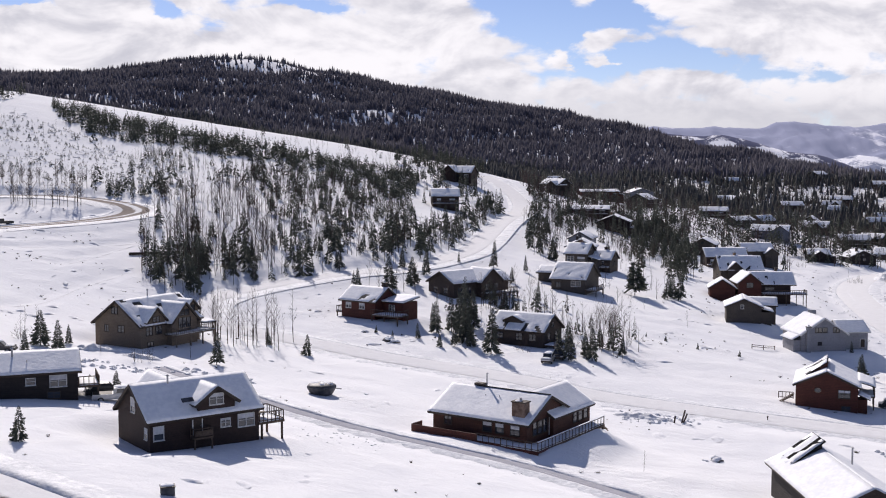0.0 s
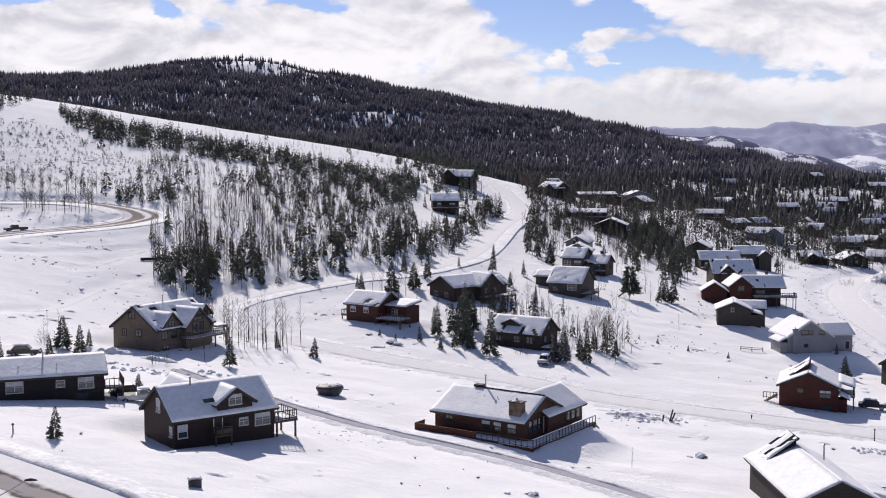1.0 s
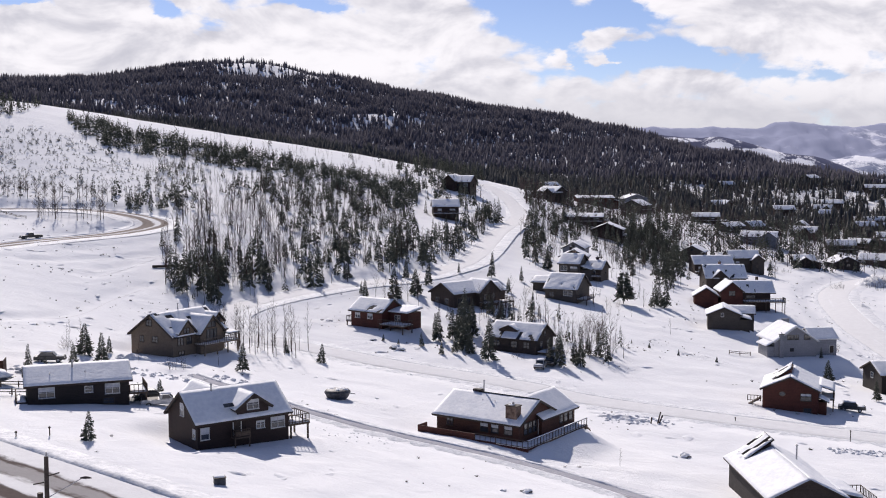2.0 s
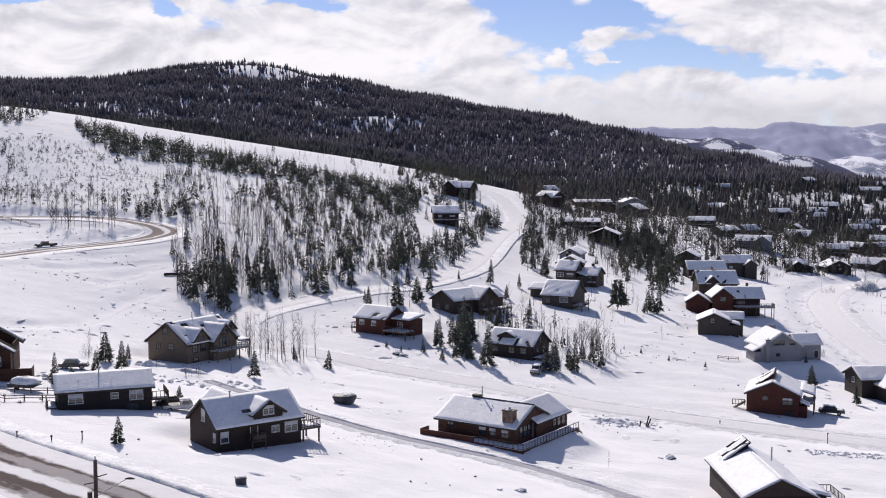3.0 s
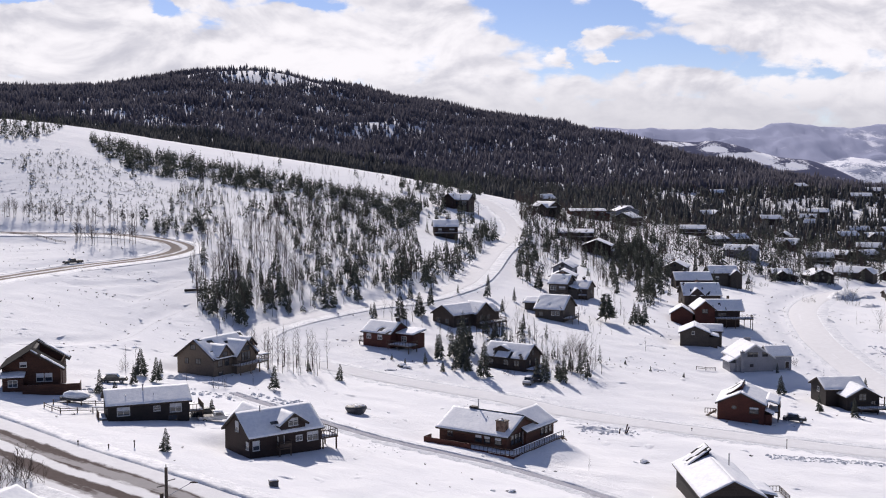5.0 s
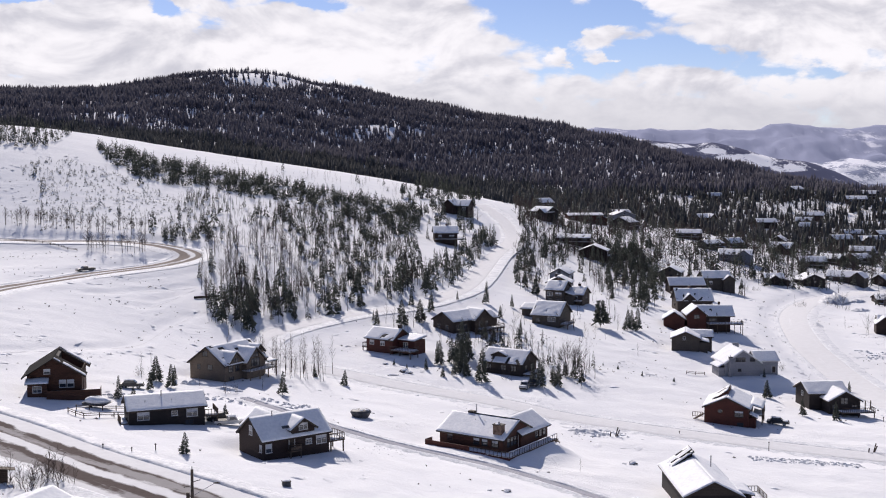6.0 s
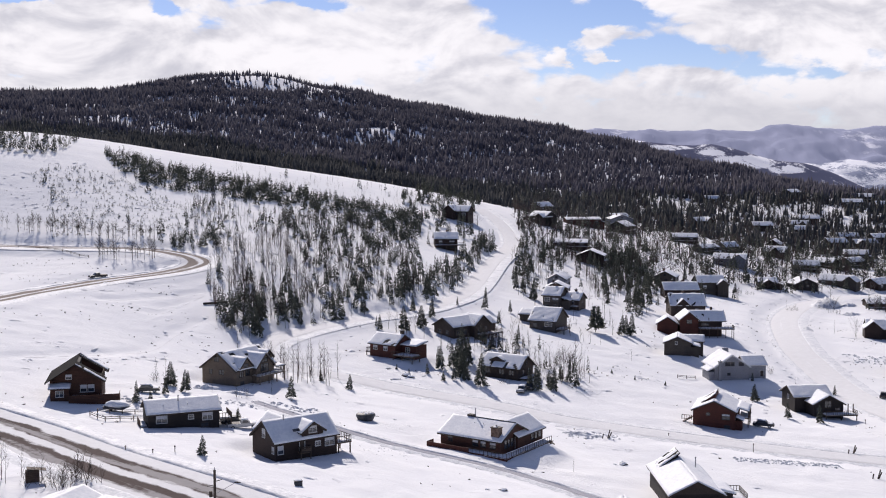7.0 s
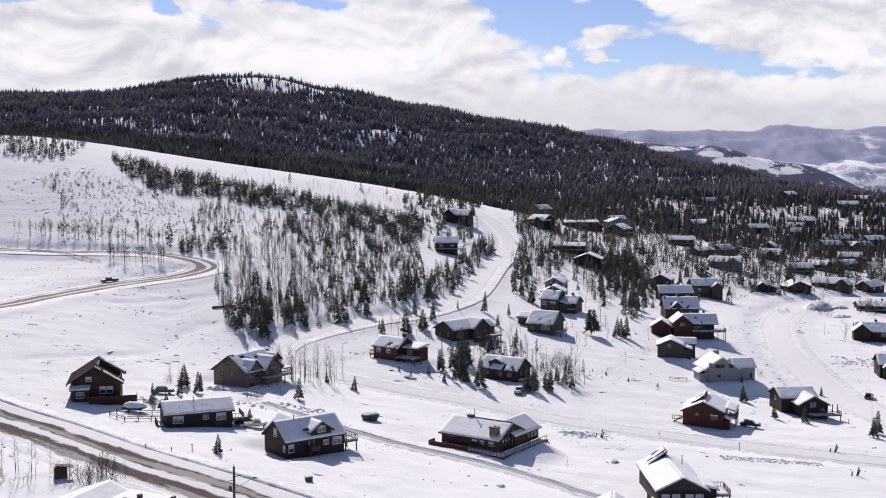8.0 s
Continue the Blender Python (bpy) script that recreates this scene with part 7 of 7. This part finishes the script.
def board_stack(x, y):
    s = thing("board_stack", x, y, ground_at(x, y), 24, "stack of dark boards under a loose top sheet", "boards")
    for k in range(6):
        part("board", Shape().box(-1.0 + 0.04 * (k % 2), 0.9, -0.7, 0.7, 0.05 + k * 0.28, 0.28 + k * 0.28), DECK_WOOD, s)
    part("sheet", Shape(Matrix.Rotation(radians(9), 4, "Y")).box(-1.1, 1.6, -0.8, 0.8, 1.86, 1.94), DECK_WOOD, s)


board_stack(-60.6, 89.0)


def front_building():
    h = house_at(-51.9, 68.5, 3.0, 70, "low building with a white snow roof beside the road")
    block(h, FRONT, 15.0, 9.0, 2.7, 1.7, GREY, 0.3, 0.0, 0.5, seed=91)
    wall_box(h, FRONT, -4.0, 7.0, -14.0, -4.52, -2, 3.0, GREY)
    flat_roof(h, FRONT, -4.4, 7.4, -14.4, -4.0, 3.0, 0.5, 0.2, 92)
    for x, y, z in ((2.0, -6.6, 4.3), (4.6, -7.4, 4.2), (5.0, -12.6, 4.3)):
        chimney(h, FRONT, x, y, 0.7, 0.5, 2.9, z, TRIM, False)
    window(h, face(0, -4.5, 0), -5.6, 0.9, 1.2, 1.1, WHITE_TRIM, 2)
    return h


def low_edge_house():
    h = house_at(24.2, 81.0, -3.2, 80, "house with a white snow gable near the track")
    block(h, FRONT, 13.0, 9.0, 2.9, 2.5, BROWN, 0.32, 0.0, 0.5, seed=94)
    window(h, face(-6.5, 0, -90), 0, 1.0, 1.5, 1.2, WHITE_TRIM, 2)
    return h


front_building()
low_edge_house()


def rock_pile(x, y, size, seed, label="dark boulders half covered with snow"):
    r = thing("boulder_pile", x, y, ground_at(x, y) - 0.1, seed * 40, label, "boulders", "boulder piles")
    rnd = random.Random(seed)
    for k in range(5):
        a, d = rnd.uniform(0, 6.28), rnd.uniform(0, 0.8) * size
        s = size * rnd.uniform(0.35, 0.7)
        part("boulder", Shape().lump((d * math.cos(a), d * math.sin(a), -0.1), s, s * 0.8, s * 0.75, 4, 8, seed * 9 + k, 0.25), ROCK, r)
    for k in range(3):
        part("snow", Shape().lump((rnd.uniform(-0.5, 0.5) * size, rnd.uniform(-0.2, 0.7) * size, size * 0.28), size * 0.5, size * 0.4, size * 0.28, 4, 10, k), SNOW, r, smooth=True)


for k, (x, y, s) in enumerate(((33.1, 137.2, 1.1), (31.6, 136.2, 0.5), (-10.6, 158.3, 0.5), (-6.2, 184.3, 0.6), (9.0, 106.4, 0.8), (6.2, 105.2, 0.5), (-10.4, 206.0, 1.5), (-8.6, 204.6, 1.1), (-14.5, 212.0, 0.8), (-104.5, 269.6, 0.7), (-101.9, 269.8, 0.9), (-99.1, 273.2, 0.6), (166.3, 479.6, 1.0))):
    rock_pile(x, y, s, k + 1)


def leaning_posts(x, y, group="weathered posts"):
    for k, (dx, lean, tall) in enumerate(((-0.9, 8, 1.0), (0.2, 14, 1.9), (0.5, 22, 1.4))):
        p = thing("wooden_post", x + dx, y + 0.3 * k, ground_at(x + dx, y + 0.3 * k), 0, "weathered wooden post leaning in the snow", "post", group)
        part("shaft", Shape(Matrix.Rotation(radians(lean), 4, "Y")).box(-0.1, 0.1, -0.08, 0.08, -0.4, tall), POLE_WOOD, p)


leaning_posts(33.1, 158.3)
leaning_posts(84.6, 160.2)
leaning_posts(82.3, 140.3)


def small_post(x, y, tall, label="short dark marker post in the snow"):
    p = thing("marker_post", x, y, ground_at(x, y), 0, label, "post", "marker posts")
    part("shaft", Shape().bar((0, 0, -0.3), (0, 0, tall), 0.07, sides=6), POLE_WOOD, p)
    part("head", Shape().lump((0, 0, tall), 0.16, 0.16, 0.18, 3, 8, 1, 0.05), TRIM, p)


for x, y, tall in ((47.3, 165.7, 0.6), (-43.8, 106.0, 0.9), (-47.0, 104.6, 0.7), (63.0, 157.0, 1.6), (-52.0, 107.0, 0.6), (100.4, 196.0, 1.0)):
    small_post(x, y, tall)


def snow_clods(name, x0, x1, y0, y1, count, seed, size, label):
    """Broken snow and stones thrown up by the plough."""
    rnd = np.random.RandomState(seed)
    s = Shape()
    for k in range(count):
        x, y, r = rnd.uniform(x0, x1), rnd.uniform(y0, y1), rnd.uniform(0.3, 1.0) * size
        s.lump((x, y, ground_at(x, y) - 0.05), r, r * 0.8, r * 0.6, 2, 6, k, 0.35)
    tagged(new(name, mesh_from(name, s.v, s.f, BANK)), label, "snow clods", kind="stuff")


snow_clods("snow_clods", 57, 78, 146.5, 150, 330, 1, 0.34, "broken clods of ploughed snow beside the road")
snow_clods("snow_clods", 25, 36, 157, 165, 90, 2, 0.45, "broken clods of ploughed snow by the log house")
snow_clods("snow_clods", 131, 150, 288, 304, 110, 3, 0.6, "broken lumps of snow in the valley field")
snow_clods("snow_clods", -66, -54, 145, 150, 60, 4, 0.7, "heaped snow behind the black cabin")
snow_clods("snow_clods", -50, -26, 152, 160, 120, 5, 0.6, "heaped snow along the driveway")
snow_clods("snow_clods", -22, -6, 120, 128, 90, 6, 0.2, "trampled lumps in the snowfield")


def fallen_log(x0, y0, x1, y1):
    g = thing("fallen_log", x0, y0, ground_at(x0, y0), 0, "dark fallen log lying in the snow by the aspens", "log")
    dz = ground_at(x1, y1) - ground_at(x0, y0)
    part("trunk", Shape().bar((0, 0, 0.35), (x1 - x0, y1 - y0, dz + 0.4), 0.34, 0.26, 7), BARK, g)
    part("branch", Shape().bar(((x1 - x0) * 0.6, (y1 - y0) * 0.6, dz * 0.6 + 0.4), ((x1 - x0) * 0.75, (y1 - y0) * 0.7 + 0.6, dz * 0.7 + 1.3), 0.09, 0.04, 5), BARK, g)


fallen_log(-70.5, 258.6, -64.8, 264.6)
car(165.0, 488.0, 10, CAR_DARK, "dark car parked at the valley houses")
car(135.0, 476.0, 4, CAR_DARK, "dark car beside the blue-grey house")


MOUNDS = ((172, 442, 55, 15, 5.5, 2.8), (176, 420, 40, 7, 3.0, 1.2), (186, 452, 40, 7, 2.5, 1.2), (136, 352, 80, 6, 2.2, 0.8), (-52, 168.5, 14, 4.5, 1.4, 0.9), (-45, 166.4, -6, 4, 1.3, 0.7), (27.5, 161, -16, 5, 1.6, 0.8))


def snow_mound(x, y, yaw, a, b, c, seed):
    m = thing("snow_mound", x, y, ground_at(x, y) - 0.5, yaw, "long lumpy mound of ploughed grey snow beside the road", "snow mound", "snow mounds")
    p, q = np.meshgrid(np.linspace(-1, 1, 34), np.linspace(-1, 1, 18))
    dome = np.clip(1 - p**2 - q**2, 0, 1) ** 0.8
    z = c * dome * (1 + 0.35 * waves(p * a, q * b, seed, 2.6) + 0.18 * waves(p * a, q * b, seed + 1, 1.1)) + 0.5 * np.clip(1.3 - p**2 - q**2, 0, 0.4)
    base = new("base", grid_mesh("base", p * a, q * b, z - 0.1, BANK))
    base.parent = m


for k, (x, y, yaw, a, b, c) in enumerate(MOUNDS):
    snow_mound(x, y, yaw, a, b, c, 200 + k * 7)
